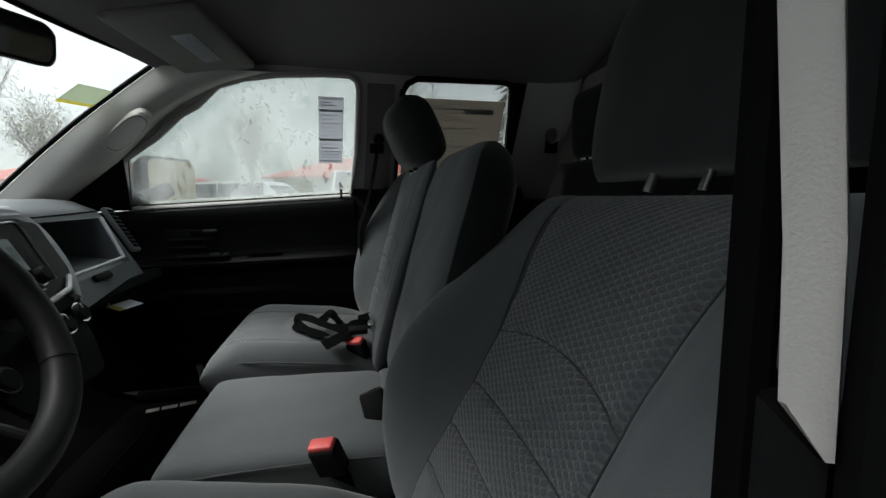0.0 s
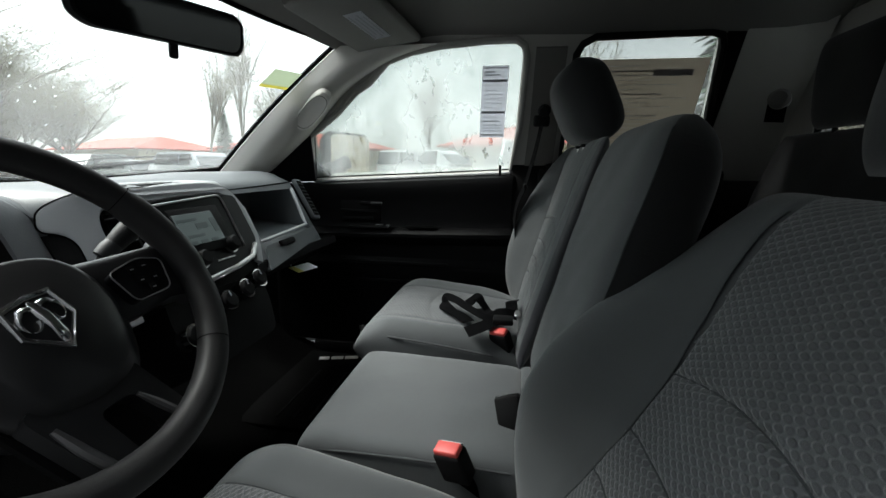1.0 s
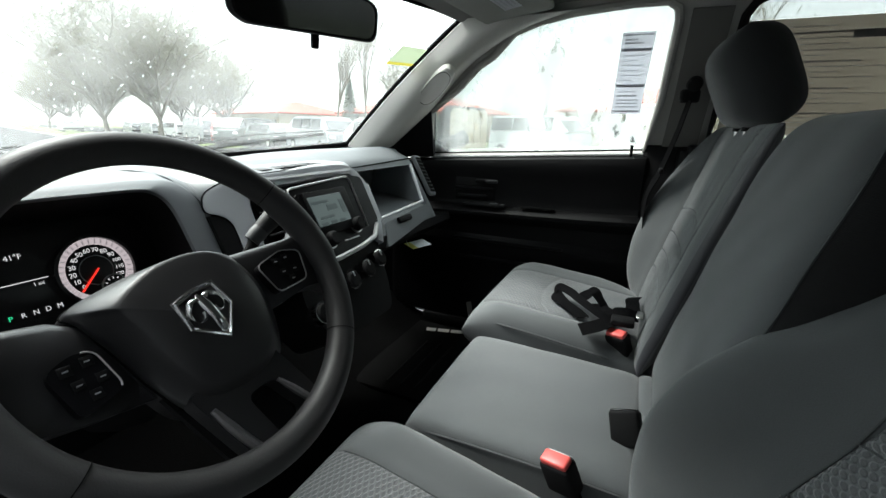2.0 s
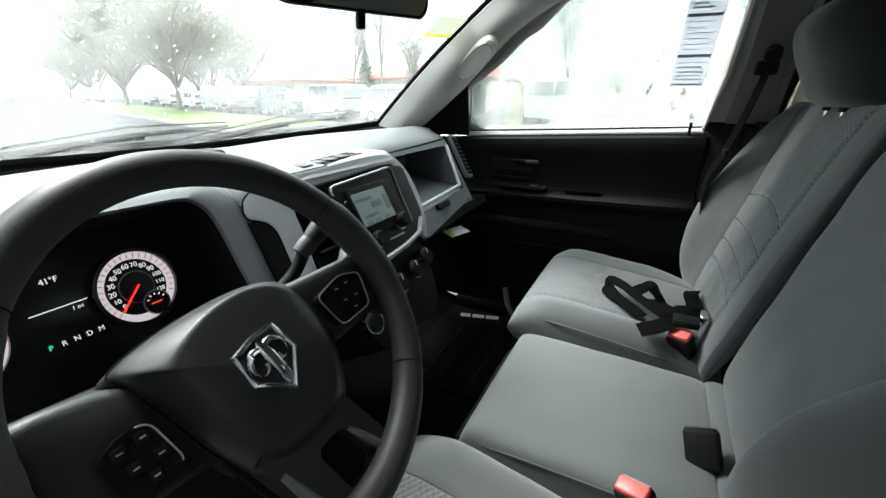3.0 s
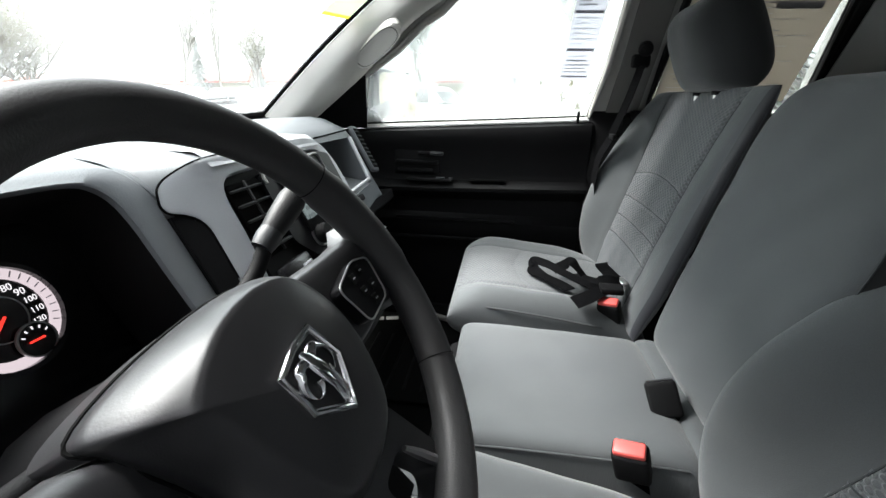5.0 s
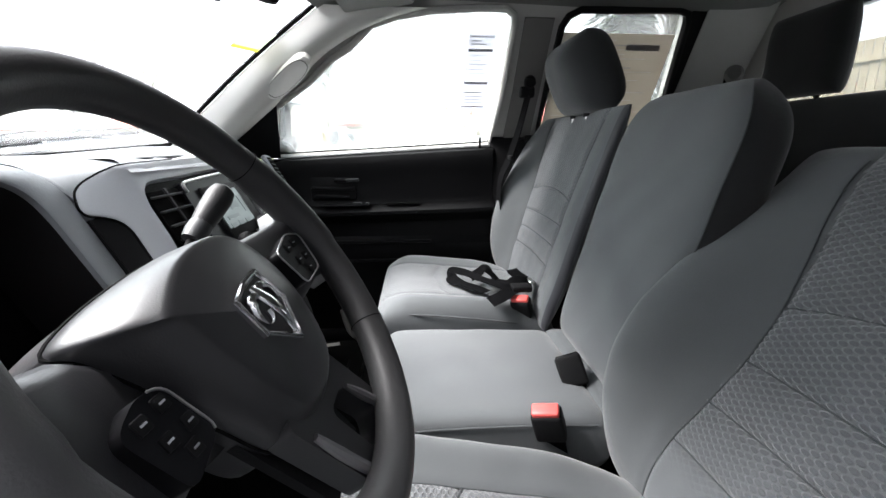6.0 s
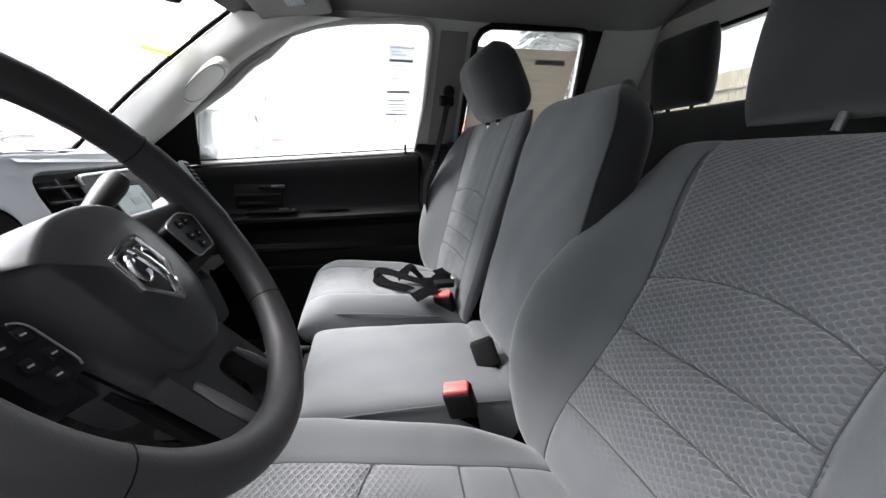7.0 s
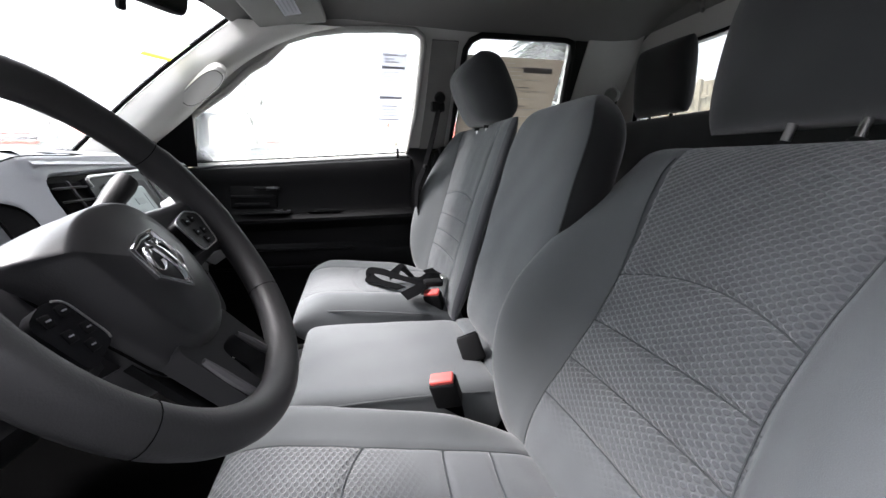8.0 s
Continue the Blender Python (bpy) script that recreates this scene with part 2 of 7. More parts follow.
DIALTEXT = glow("lit_dial_numbers", (0.95, 0.9, 0.92), 0.10)
NEEDLE = glow("lit_red_needle", (0.95, 0.03, 0.02), 0.2)
LITGREEN = glow("lit_green_letter", (0.05, 0.7, 0.3), 0.16)
GLASS = glass_pane("windscreen_glass", 0.09, 0.6, (0.50, 0.525, 0.51), scale=(5, 5, 5))
GLASS_FOG = glass_pane("fogged_side_glass", 0.22, 0.95, (0.52, 0.55, 0.53))
GLASS_REAR = glass_pane("misted_rear_glass", 0.07, 0.6, (0.48, 0.50, 0.49))
DROP = glass_pane("rain_drop_water", 0.30, 0.3, (0.86, 0.89, 0.90))
BODYWHITE = surf("white_car_paint", (0.6, 0.61, 0.62), 0.25, coat=0.6, vary=0.03)
BODYSILVER = surf("silver_car_paint", (0.27, 0.29, 0.31), 0.3, 0.2, coat=0.6, vary=0.03)
BODYRED = surf("red_car_paint", (0.35, 0.03, 0.03), 0.3, coat=0.6, vary=0.04)
BODYDARK = surf("dark_green_car_paint", (0.04, 0.06, 0.06), 0.3, coat=0.6, vary=0.04)
CARGLASS = surf("dark_car_glass", (0.02, 0.025, 0.028), 0.05, spec=0.8)
LAMPGLASS = surf("lamp_lens", (0.7, 0.7, 0.7), 0.1)
TYRE = surf("tyre_rubber", (0.02, 0.02, 0.02), 0.85)
ASPHALT = surf("wet_asphalt", (0.05, 0.051, 0.053), 0.85, spec=0.06, grain=0.004, gscale=90, vary=0.25, vscale=0.4, rvary=0.2)
GRASS = surf("short_grass", (0.10, 0.135, 0.03), 0.9, grain=0.02, gscale=60, vary=0.35, vscale=0.6)
SOIL = surf("wet_ground", (0.10, 0.11, 0.07), 0.9, grain=0.02, gscale=30, vary=0.35, vscale=0.2)
CONCRETE = surf("kerb_concrete", (0.32, 0.31, 0.29), 0.8, grain=0.002, gscale=60, vary=0.2)
BARK = surf("grey_bark", (0.19, 0.17, 0.14), 0.95, grain=0.01, gscale=25, vary=0.35)
TWIG = surf("pale_twigs", (0.22, 0.20, 0.16), 0.95, vary=0.3)
BUDS = surf("spring_buds", (0.23, 0.23, 0.15), 0.9, vary=0.3)
NEEDLES = surf("conifer_green", (0.05, 0.085, 0.045), 0.9, vary=0.3)
ROOFRED = surf("red_roof_tiles", (0.36, 0.075, 0.05), 0.8, vary=0.2, vscale=1.5)
STUCCO = surf("tan_stucco", (0.42, 0.37, 0.31), 0.9, vary=0.1)
FENCEWOOD = surf("weathered_fence_wood", (0.30, 0.25, 0.18), 0.9, vary=0.3, vscale=3)
SHADEWALL = surf("shade_wall_grey", (0.075, 0.076, 0.078), 0.85, vary=0.15)


# ---- mesh helpers ----
ORIGIN = {}


def thing(name, loc, label, category, group="", kind=""):
    ob = new(name)
    ob.empty_display_size = 0.05
    ob.location = loc
    ORIGIN[ob.name] = Vector(loc)
    return tagged(ob, label, category, group, kind)


def finish(name, me, material, parent, label, smooth, origin):
    base = ORIGIN[parent.name] if parent else Vector(origin)
    me.transform(Matrix.Translation(-base))
    me.materials.append(material)
    if smooth:
        me.polygons.foreach_set("use_smooth", [True] * len(me.polygons))
        me.set_sharp_from_angle(angle=radians(38))
    ob = new(name, me)
    ORIGIN[ob.name] = base
    if parent:
        ob.parent = parent
    else:
        ob.location = base
    if label:
        tagged(ob, label)
    return ob


def part(name, bm, material, parent=None, label="", smooth=True, origin=(0, 0, 0)):
    """Links a bmesh, given in world coordinates, as one mesh object under its parent."""
    bmesh.ops.recalc_face_normals(bm, faces=bm.faces)
    me = bpy.data.meshes.new(name)
    bm.to_mesh(me)
    bm.free()
    return finish(name, me, material, parent, label, smooth, origin)


def raw(name, verts, faces, material, parent=None, label="", smooth=True, origin=(0, 0, 0), uvs=None):
    me = bpy.data.meshes.new(name)
    me.from_pydata([tuple(v) for v in verts], [], faces)
    if uvs is not None:
        layer = me.uv_layers.new(name="UVMap")
        idx = np.empty(len(me.loops), dtype=np.int32)
        me.loops.foreach_get("vertex_index", idx)
        layer.data.foreach_set("uv", np.asarray(uvs, dtype=np.float32)[idx].ravel())
    return finish(name, me, material, parent, label, smooth, origin)


def axes(o, s, t, n):
    """A frame: columns s, t, n and place o."""
    m = Matrix((s, t, n)).transposed().to_4x4()
    m.translation = o
    return m


def rbox(bm, centre, size, r=0.005, seg=2, frame_m=None):
    """A box with rounded edges, in the frame given (or upright)."""
    made = bmesh.ops.create_cube(bm, size=1.0)["verts"]
    for v in made:
        v.co = Vector((v.co[0] * size[0], v.co[1] * size[1], v.co[2] * size[2]))
    edges = list({e for v in made for e in v.link_edges})
    if r:
        res = bmesh.ops.bevel(bm, geom=edges, offset=min(r, 0.49 * min(size)), segments=seg, affect='EDGES', profile=0.5)
        verts = list({v for f in res["faces"] for v in f.verts} | {v for v in made if v.is_valid})
    else:
        verts = made
    m = (frame_m or Matrix()) @ Matrix.Translation(centre)
    for v in verts:
        v.co = m @ v.co
    return bm


def box(centre, size, r=0.005, seg=2, frame_m=None):
    return rbox(bmesh.new(), centre, size, r, seg, frame_m)


def loft(bm, rings, closed=True, caps=True):
    rows = [[bm.verts.new(p) for p in ring] for ring in rings]
    k = len(rows[0])
    for a, b in zip(rows, rows[1:]):
        for i in range(k if closed else k - 1):
            j = (i + 1) % k
            bm.faces.new((a[i], a[j], b[j], b[i]))
    if caps and closed:
        bm.faces.new(rows[0][::-1])
        bm.faces.new(rows[-1])
    return bm


def tube(bm, pts, r, n=10, closed=False, flat=1.0, up=None):
    """A round bar along the points; r may be one radius or one a point."""
    pts = [Vector(p) for p in pts]
    k = len(pts)
    rs = r if isinstance(r, (list, tuple)) else [r] * k
    rings, side = [], None
    for i, p in enumerate(pts):
        a = pts[i - 1] if (i or closed) else p
        b = pts[(i + 1) % k] if (i < k - 1 or closed) else p
        d = (b - a).normalized()
        if side is None:
            ref = Vector(up) if up else (Vector((0, 0, 1)) if abs(d.z) < 0.9 else Vector((1, 0, 0)))
            side = d.cross(ref).normalized()
        side = (side - d * side.dot(d)).normalized()
        other = d.cross(side)
        rings.append([p + side * (rs[i] * math.cos(q * 2 * math.pi / n)) + other * (rs[i] * flat * math.sin(q * 2 * math.pi / n)) for q in range(n)])
    if closed:
        rings.append(rings[0])
        rows = [[bm.verts.new(p) for p in ring] for ring in rings[:-1]]
        rows.append(rows[0])
        for a, b in zip(rows, rows[1:]):
            for i in range(n):
                j = (i + 1) % n
                bm.faces.new((a[i], a[j], b[j], b[i]))
        return bm
    return loft(bm, rings)


def smooth_line(pts, k=8):
    """A Catmull-Rom line through the points."""
    pts = [Vector(p) for p in pts]
    out = []
    for i in range(len(pts) - 1):
        p0, p1, p2, p3 = pts[max(i - 1, 0)], pts[i], pts[i + 1], pts[min(i + 2, len(pts) - 1)]
        for j in range(k):
            t = j / k
            out.append(0.5 * (2 * p1 + (p2 - p0) * t + (2 * p0 - 5 * p1 + 4 * p2 - p3) * t * t + (3 * p1 - p0 - 3 * p2 + p3) * t ** 3))
    return out + [pts[-1]]


def ribbon(bm, pts, width, thick, ups):
    """A strap of rectangular section along the points; ups: the strap's face normal at each point."""
    rings = []
    for i, p in enumerate(pts):
        d = (pts[min(i + 1, len(pts) - 1)] - pts[max(i - 1, 0)]).normalized()
        u = Vector(ups[i])
        s = d.cross(u).normalized()
        u = s.cross(d).normalized()
        rings.append([p + s * width / 2 + u * thick / 2, p - s * width / 2 + u * thick / 2, p - s * width / 2 - u * thick / 2, p + s * width / 2 - u * thick / 2])
    return loft(bm, rings)


def plate(bm, poly, frame_m, depth, holes=()):
    """A plate: the outline (s, t) with holes, in the frame, from n = 0 back to n = -depth."""
    loops = []
    for ring in (poly, *holes):
        vs = [bm.verts.new(frame_m @ Vector((a, b, 0))) for a, b in ring]
        loops.append([bm.edges.new((vs[i], vs[(i + 1) % len(vs)])) for i in range(len(vs))])
    edges = [e for ring in loops for e in ring]
    fill = bmesh.ops.triangle_fill(bm, use_beauty=True, use_dissolve=False, edges=edges)
    faces = [g for g in fill["geom"] if isinstance(g, bmesh.types.BMFace)]
    back = bmesh.ops.extrude_face_region(bm, geom=faces)
    move = (frame_m.to_3x3() @ Vector((0, 0, -depth)))
    for g in back["geom"]:
        if isinstance(g, bmesh.types.BMVert):
            g.co += move
    return bm


def rounded(poly, r, k=4):
    """Rounds a polygon's corners."""
    out, m = [], len(poly)
    for i in range(m):
        a, b, c = Vector(poly[i - 1]), Vector(poly[i]), Vector(poly[(i + 1) % m])
        q = min(r, 0.45 * (a - b).length, 0.45 * (c - b).length)
        p0, p1 = b + (a - b).normalized() * q, b + (c - b).normalized() * q
        for j in range(k + 1):
            t = j / k
            out.append(tuple((1 - t) ** 2 * p0 + 2 * t * (1 - t) * b + t * t * p1))
    return out


def disc(bm, centre, normal, r, depth, n=32, r2=None, bevel=0.0):
    """A round knob or dial: a short cylinder from its face back by depth."""
    nrm = Vector(normal).normalized()
    rings = []
    q = nrm.to_track_quat('Z', 'Y').to_matrix()
    prof = [(r if r2 is None else r2, -depth), (r, -bevel), (r - bevel, 0)] if bevel else [(r if r2 is None else r2, -depth), (r, 0)]
    for rad, h in prof:
        rings.append([Vector(centre) + q @ Vector((rad * math.cos(i * 2 * math.pi / n), rad * math.sin(i * 2 * math.pi / n), h)) for i in range(n)])
    return loft(bm, rings)


def ring_band(bm, frame_m, r0, r1, h, n=48):
    """A flat ring between two radii, h proud."""
    rows = []
    for rad, z in ((r0, 0), (r0, h), (r1, h), (r1, 0)):
        rows.append([frame_m @ Vector((rad * math.cos(i * 2 * math.pi / n), rad * math.sin(i * 2 * math.pi / n), z)) for i in range(n)])
    return loft(bm, rows, True, False)


def lettering(name, text, size, frame_m, material, parent, label=""):
    """Words in the built-in font as a mesh, centred on the frame's origin."""
    cu = bpy.data.curves.new(name, 'FONT')
    cu.body, cu.size, cu.align_x, cu.align_y, cu.extrude = text, size, 'CENTER', 'CENTER', 0.0002
    tmp = bpy.data.objects.new(name, cu)
    scene.collection.objects.link(tmp)
    me = bpy.data.meshes.new_from_object(tmp.evaluated_get(bpy.context.evaluated_depsgraph_get()))
    bpy.data.objects.remove(tmp)
    bpy.data.curves.remove(cu)
    me.materials.clear()
    me.transform(frame_m)
    me.name = name
    return finish(name, me, material, parent, label, False, (0, 0, 0))


def step(a, b, x):
    t = np.clip((x - a) / (b - a), 0, 1)
    return t * t * (3 - 2 * t)


def pad(parent, frame_m, height, width, thick, relief, regions, nu=110, nv=110, pu=3.2, pv=8.0, ru=2.4, rv=3.0, back=None):
    """An upholstered pad. The frame's s runs across, t along, n out of the padded face; width(v) is half the width at v = 0..1,
    relief(u, s, t, v) is added to the face, regions(u, s, t, v) names each face's part: (name, material, label)."""
    th = np.sin(np.linspace(-math.pi / 2, math.pi / 2, nu))
    wv = np.sin(np.linspace(-math.pi / 2, math.pi / 2, nv))
    u, w = np.meshgrid(th, wv, indexing="ij")
    v = (w + 1) / 2
    s, t = u * width(v), v * height
    e = np.maximum(0, 1 - np.abs(u) ** pu) ** (1 / ru) * np.maximum(0, 1 - np.abs(w) ** pv) ** (1 / rv)
    front = -thick + thick * e + relief(u, s, t, v) * e
    rear = -thick - thick * e
    m = np.array(frame_m)
    def world(nn):
        p = np.stack([s, t, nn, np.ones_like(s)], -1) @ m.T
        return p[..., :3].reshape(-1, 3)
    uv = np.stack([s, t], -1).reshape(-1, 2)
    idx = np.arange(nu * nv).reshape(nu, nv)
    quads = np.stack([idx[:-1, :-1], idx[1:, :-1], idx[1:, 1:], idx[:-1, 1:]], -1).reshape(-1, 4)
    cu, cs, ct, cv = ((a[:-1, :-1] + a[1:, 1:]) / 2 for a in (u, s, t, v))
    keys = regions(cu, cs, ct, cv).ravel()
    pts = world(front)
    for key, (name, material, label) in parent_regions(regions).items():
        sel = quads[keys == key]
        if not len(sel):
            continue
        used, inv = np.unique(sel, return_inverse=True)
        raw(name, pts[used], inv.reshape(-1, 4).tolist(), material, parent, label, uvs=uv[used])
    name, material = back or ("back_shell", CLOTH)
    raw(name, world(rear), quads[:, ::-1].tolist(), material, parent, uvs=uv)

    def face(u_, t_, out=0.0):
        """The place on the padded face at u = -1..1 across and t metres along."""
        u_, t_ = np.asarray(u_, float), np.asarray(t_, float) + 0 * np.asarray(u_, float)
        v_ = t_ / height
        w_ = 2 * v_ - 1
        s_ = u_ * width(v_)
        e_ = np.maximum(0, 1 - np.abs(u_) ** pu) ** (1 / ru) * np.maximum(0, 1 - np.abs(w_) ** pv) ** (1 / rv)
        q_ = np.stack([s_, t_, -thick + thick * e_ + relief(u_, s_, t_, v_) * e_ + out, np.ones_like(s_)], -1) @ m.T
        return [Vector(p) for p in q_[:, :3]]
    return face


REGIONS = {}


def parent_regions(fn):
    return REGIONS[fn]


# ---- the cab's shell ----
MID = 0.86


def side_y(x, z):
    """The passenger side's inner face above the belt line, which leans in towards the roof."""
    return 1.693 + 0.0326 * (x + 0.177) - 0.584 * (z - 1.289)


def on_side(x, z, inward=0.0):
    return Vector((x, side_y(x, z) - inward * 0.863, z - inward * 0.504))


SIDE = axes(Vector((0, side_y(0, 1.289), 1.289)), Vector((0.9995, 0.0326, 0)).normalized(), Vector((0, -0.504, 0.863)).normalized(), Vector((0.028, -0.863, -0.504)).normalized())
WIN_FRONT = [(-0.177, 1.287), (-0.140, 1.450), (-0.022, 1.522), (0.060, 1.585), (0.114, 1.612), (0.185, 1.668), (0.26, 1.690), (0.36, 1.705), (0.50, 1.714), (0.582, 1.714), (0.606, 1.700), (0.613, 1.675), (0.600, 1.477), (0.572, 1.327)]
WIN_REAR = [(0.742, 1.345), (0.748, 1.52), (0.757, 1.675), (0.772, 1.70), (0.805, 1.715), (1.112, 1.720), (1.140, 1.712), (1.152, 1.69), (1.172, 1.54), (1.195, 1.345)]


def st(ring):
    inv = SIDE.inverted()
    return [tuple((inv @ on_side(x, z))[:2]) for x, z in ring]


# side walls with the door windows cut through
bm = bmesh.new()
plate(bm, st([(-0.24, 1.283), (-0.16, 1.50), (0.02, 1.60), (0.12, 1.665), (0.22, 1.72), (0.30, 1.765), (1.50, 1.765), (1.50, 1.283)]), SIDE, 0.05, [st(WIN_FRONT), st(WIN_REAR)])
tagged(part("wall_passenger", bm, TRIMGREY, smooth=False), "light grey window surround and pillars of the cab", "wall", kind="structure")
for ring, name in ((WIN_FRONT, "front"), (WIN_REAR, "rear")):
    line = [on_side(x, z, -0.012) for x, z in ring]
    bm = tube(bmesh.new(), line, 0.0085, 8, True)
    tagged(part("trim", bm, RUBBER), "black rubber seal around the side glass", "window seal", kind="structure")
    bm = tube(bmesh.new(), [on_side(x, z, 0.004) for x, z in ring], 0.011, 8, True)
    tagged(part("trim", bm, TRIMGREY if name == "front" else BLACK), "moulded edge around the side window", "trim", kind="structure")
for i, (ring, material, text) in enumerate(((WIN_FRONT, GLASS_FOG, "fogged and rain-streaked passenger door glass"), (WIN_REAR, GLASS_REAR, "misted rear passenger door glass with drops")), 1):
    bm = bmesh.new()
    plate(bm, st(ring), SIDE @ Matrix.Translation((0, 0, -0.022)), 0.004)
    ob = tagged(part("window_%d" % i, bm, material, smooth=False), text, "window", kind="structure")
    ob.visible_shadow = False

# headliner: one curved sheet with thickness, coming down to the windscreen header
def head_x(y):
    q = (y - MID) / 0.54
    return 0.06 - 0.12 * (1 - min(1.3, q * q))


def roof_z(x, y):
    q = abs(y - MID) / 0.66
    front = max(0.0, 1 - (x - head_x(y)) / 0.30)
    return 1.795 - 0.10 * q ** 4 - 0.095 * front ** 2 * (1 - 0.6 * q ** 4)


bm = bmesh.new()
ys = [MID + 0.622 * math.sin(a * math.pi / 24) for a in range(-12, 13)]
rows = []
for i in range(25):
    f = i / 24
    rows.append([Vector((head_x(y) + (1.52 - head_x(y)) * f ** 1.3, y, roof_z(head_x(y) + (1.52 - head_x(y)) * f ** 1.3, y))) for y in ys])
loft(bm, rows, False)
top = bmesh.ops.extrude_face_region(bm, geom=bm.faces[:])
for g in top["geom"]:
    if isinstance(g, bmesh.types.BMVert):
        g.co.z += 0.05
tagged(part("ceiling", bm, HEADLINER), "grey felt headliner of the cab", "headliner", kind="structure")
# roof rail over the open driver's door
bm = bmesh.new()
loft(bm, [[(x, 0.20, 1.70), (x, 0.14, 1.66), (x, 0.06, 1.70), (x, 0.06, 1.80), (x, 0.20, 1.80)] for x in (-0.05, 0.4, 0.9, 1.5)])
tagged(part("wall_driver", bm, TRIMGREY), "roof rail trim over the open driver's doorway", "roof rail", kind="structure")

# floor, tunnel hump and sills
bm = bmesh.new()
rows = []
for x, dz in ((-0.75, 0.25), (-0.45, 0.14), (-0.25, 0.03), (-0.1, 0.0), (0.6, 0.0), (0.72, 0.02), (1.55, 0.02)):
    row = []
    for y in [0.02 + 0.06 * i for i in range(29)]:
        hump = 0.07 * math.exp(-((y - MID) / 0.16) ** 2)
        row.append((x, y, 0.585 + dz + hump))
    rows.append(row)
loft(bm, rows, False)
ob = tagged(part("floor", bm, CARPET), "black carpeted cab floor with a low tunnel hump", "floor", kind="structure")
bm = box((0.4, MID, 0.52), (2.3, 1.75, 0.08), 0.02)
tagged(part("floor", bm, BLACK), "steel floor pan below the carpet", "floor", kind="structure")
bm = box((0.3, 1.685, 0.615), (1.0, 0.07, 0.05), 0.012)
tagged(part("trim", bm, BLACK), "black door sill plate", "door sill", kind="structure")
bm = box((0.3, 0.02, 0.615), (1.0, 0.07, 0.05), 0.012)
tagged(part("trim", bm, BLACK), "black door sill plate", "door sill", kind="structure")
# firewall
bm = box((-0.72, MID, 0.95), (0.05, 1.7, 0.72), 0.01)
tagged(part("wall_front", bm, BLACK), "black firewall under the dashboard", "wall", kind="structure")

# back wall with the rear window
REAR_GLASS = [(-0.625, 1.39), (0.625, 1.39), (0.608, 1.672), (-0.608, 1.672)]
bm = bmesh.new()
BACK = axes(Vector((1.3535, MID, 0.0)), Vector((0, 1, 0)), Vector((0.03, 0, 1)).normalized(), Vector((-1, 0, 0.03)).normalized())
plate(bm, [(-0.84, 0.55), (0.84, 0.55), (0.80, 1.35), (0.62, 1.765), (-0.62, 1.765), (-0.80, 1.35)], BACK, 0.06,
      [rounded(REAR_GLASS, 0.035)])
tagged(part("wall_back", bm, TRIMGREY, smooth=False), "light grey trimmed rear wall of the cab", "wall", kind="structure")
bm = bmesh.new()
plate(bm, rounded(REAR_GLASS, 0.035), BACK @ Matrix.Translation((0, 0, -0.03)), 0.004)
ob = tagged(part("window_3", bm, GLASS_REAR, smooth=False), "rain-spotted rear cab window", "window", kind="structure")
ob.visible_shadow = False
bm = tube(bmesh.new(), [BACK @ Vector((a, b, -0.012)) for a, b in rounded(REAR_GLASS, 0.035)], 0.009, 8, True)
tagged(part("trim", bm, RUBBER), "black rubber seal around the rear window", "window seal", kind="structure")
# rear corner trim
bm = bmesh.new()
loft(bm, [[(1.20, side_y(1.2, z) - 0.012, z), (1.29, side_y(1.3, z) - 0.016, z), (1.375, side_y(1.38, z) - 0.028, z), (1.392, side_y(1.39, z) - 0.045, z), (1.392, side_y(1.39, z) + 0.02, z), (1.20, side_y(1.2, z) + 0.02, z)] for z in (1.30, 1.45, 1.60, 1.70, 1.755)])
tagged(part("trim", bm, TRIMGREY), "light grey rear pillar cover", "pillar trim", kind="structure")
# lower rear side panels, both sides
for y, w in ((1.70, "passenger"), (0.015, "driver")):
    bm = box((1.12, y, 0.95), (0.86, 0.06, 0.72), 0.015)
    tagged(part("wall_%s" % w, bm, BLACK), "black lower side panel beside the rear bench", "wall", kind="structure")

# windscreen: a ruled, bowed pane between cowl and header
def cowl(y):
    q = (y - MID) / 0.62
    return Vector((-0.60 + 0.165 * min(1.2, q * q), y, 1.295 + 0.033 * q * q))


bm = bmesh.new()
rows = []
for j in range(13):
    row = []
    for i in range(25):
        q = -1 + 2 * i / 24
        lo, hi = cowl(MID + 0.62 * q), Vector((head_x(MID + 0.53 * q), MID + 0.53 * q, 1.700))
        p = lo.lerp(hi, j / 12)
        bow = math.sin(math.pi * j / 12) * 0.012
        row.append(p + Vector((-0.6, 0, 0.8)) * bow)
    rows.append(row)
WS = rows
loft(bm, rows, False)
ob = tagged(part("window_4", bm, GLASS), "rain-spotted windscreen", "windscreen", kind="structure")
ob.visible_shadow = False
# black frit and seal along the windscreen's foot and header
bm = tube(bmesh.new(), rows[0], 0.012, 8)
tagged(part("trim", bm, RUBBER), "black seal along the foot of the windscreen", "seal", kind="structure")
bm = tube(bmesh.new(), [r[-1] for r in rows], 0.007, 8)
tagged(part("trim", bm, RUBBER), "black seal down the windscreen's edge", "seal", kind="structure")
bm = tube(bmesh.new(), rows[-1], 0.007, 8)
tagged(part("trim", bm, RUBBER), "black seal along the windscreen header", "seal", kind="structure")

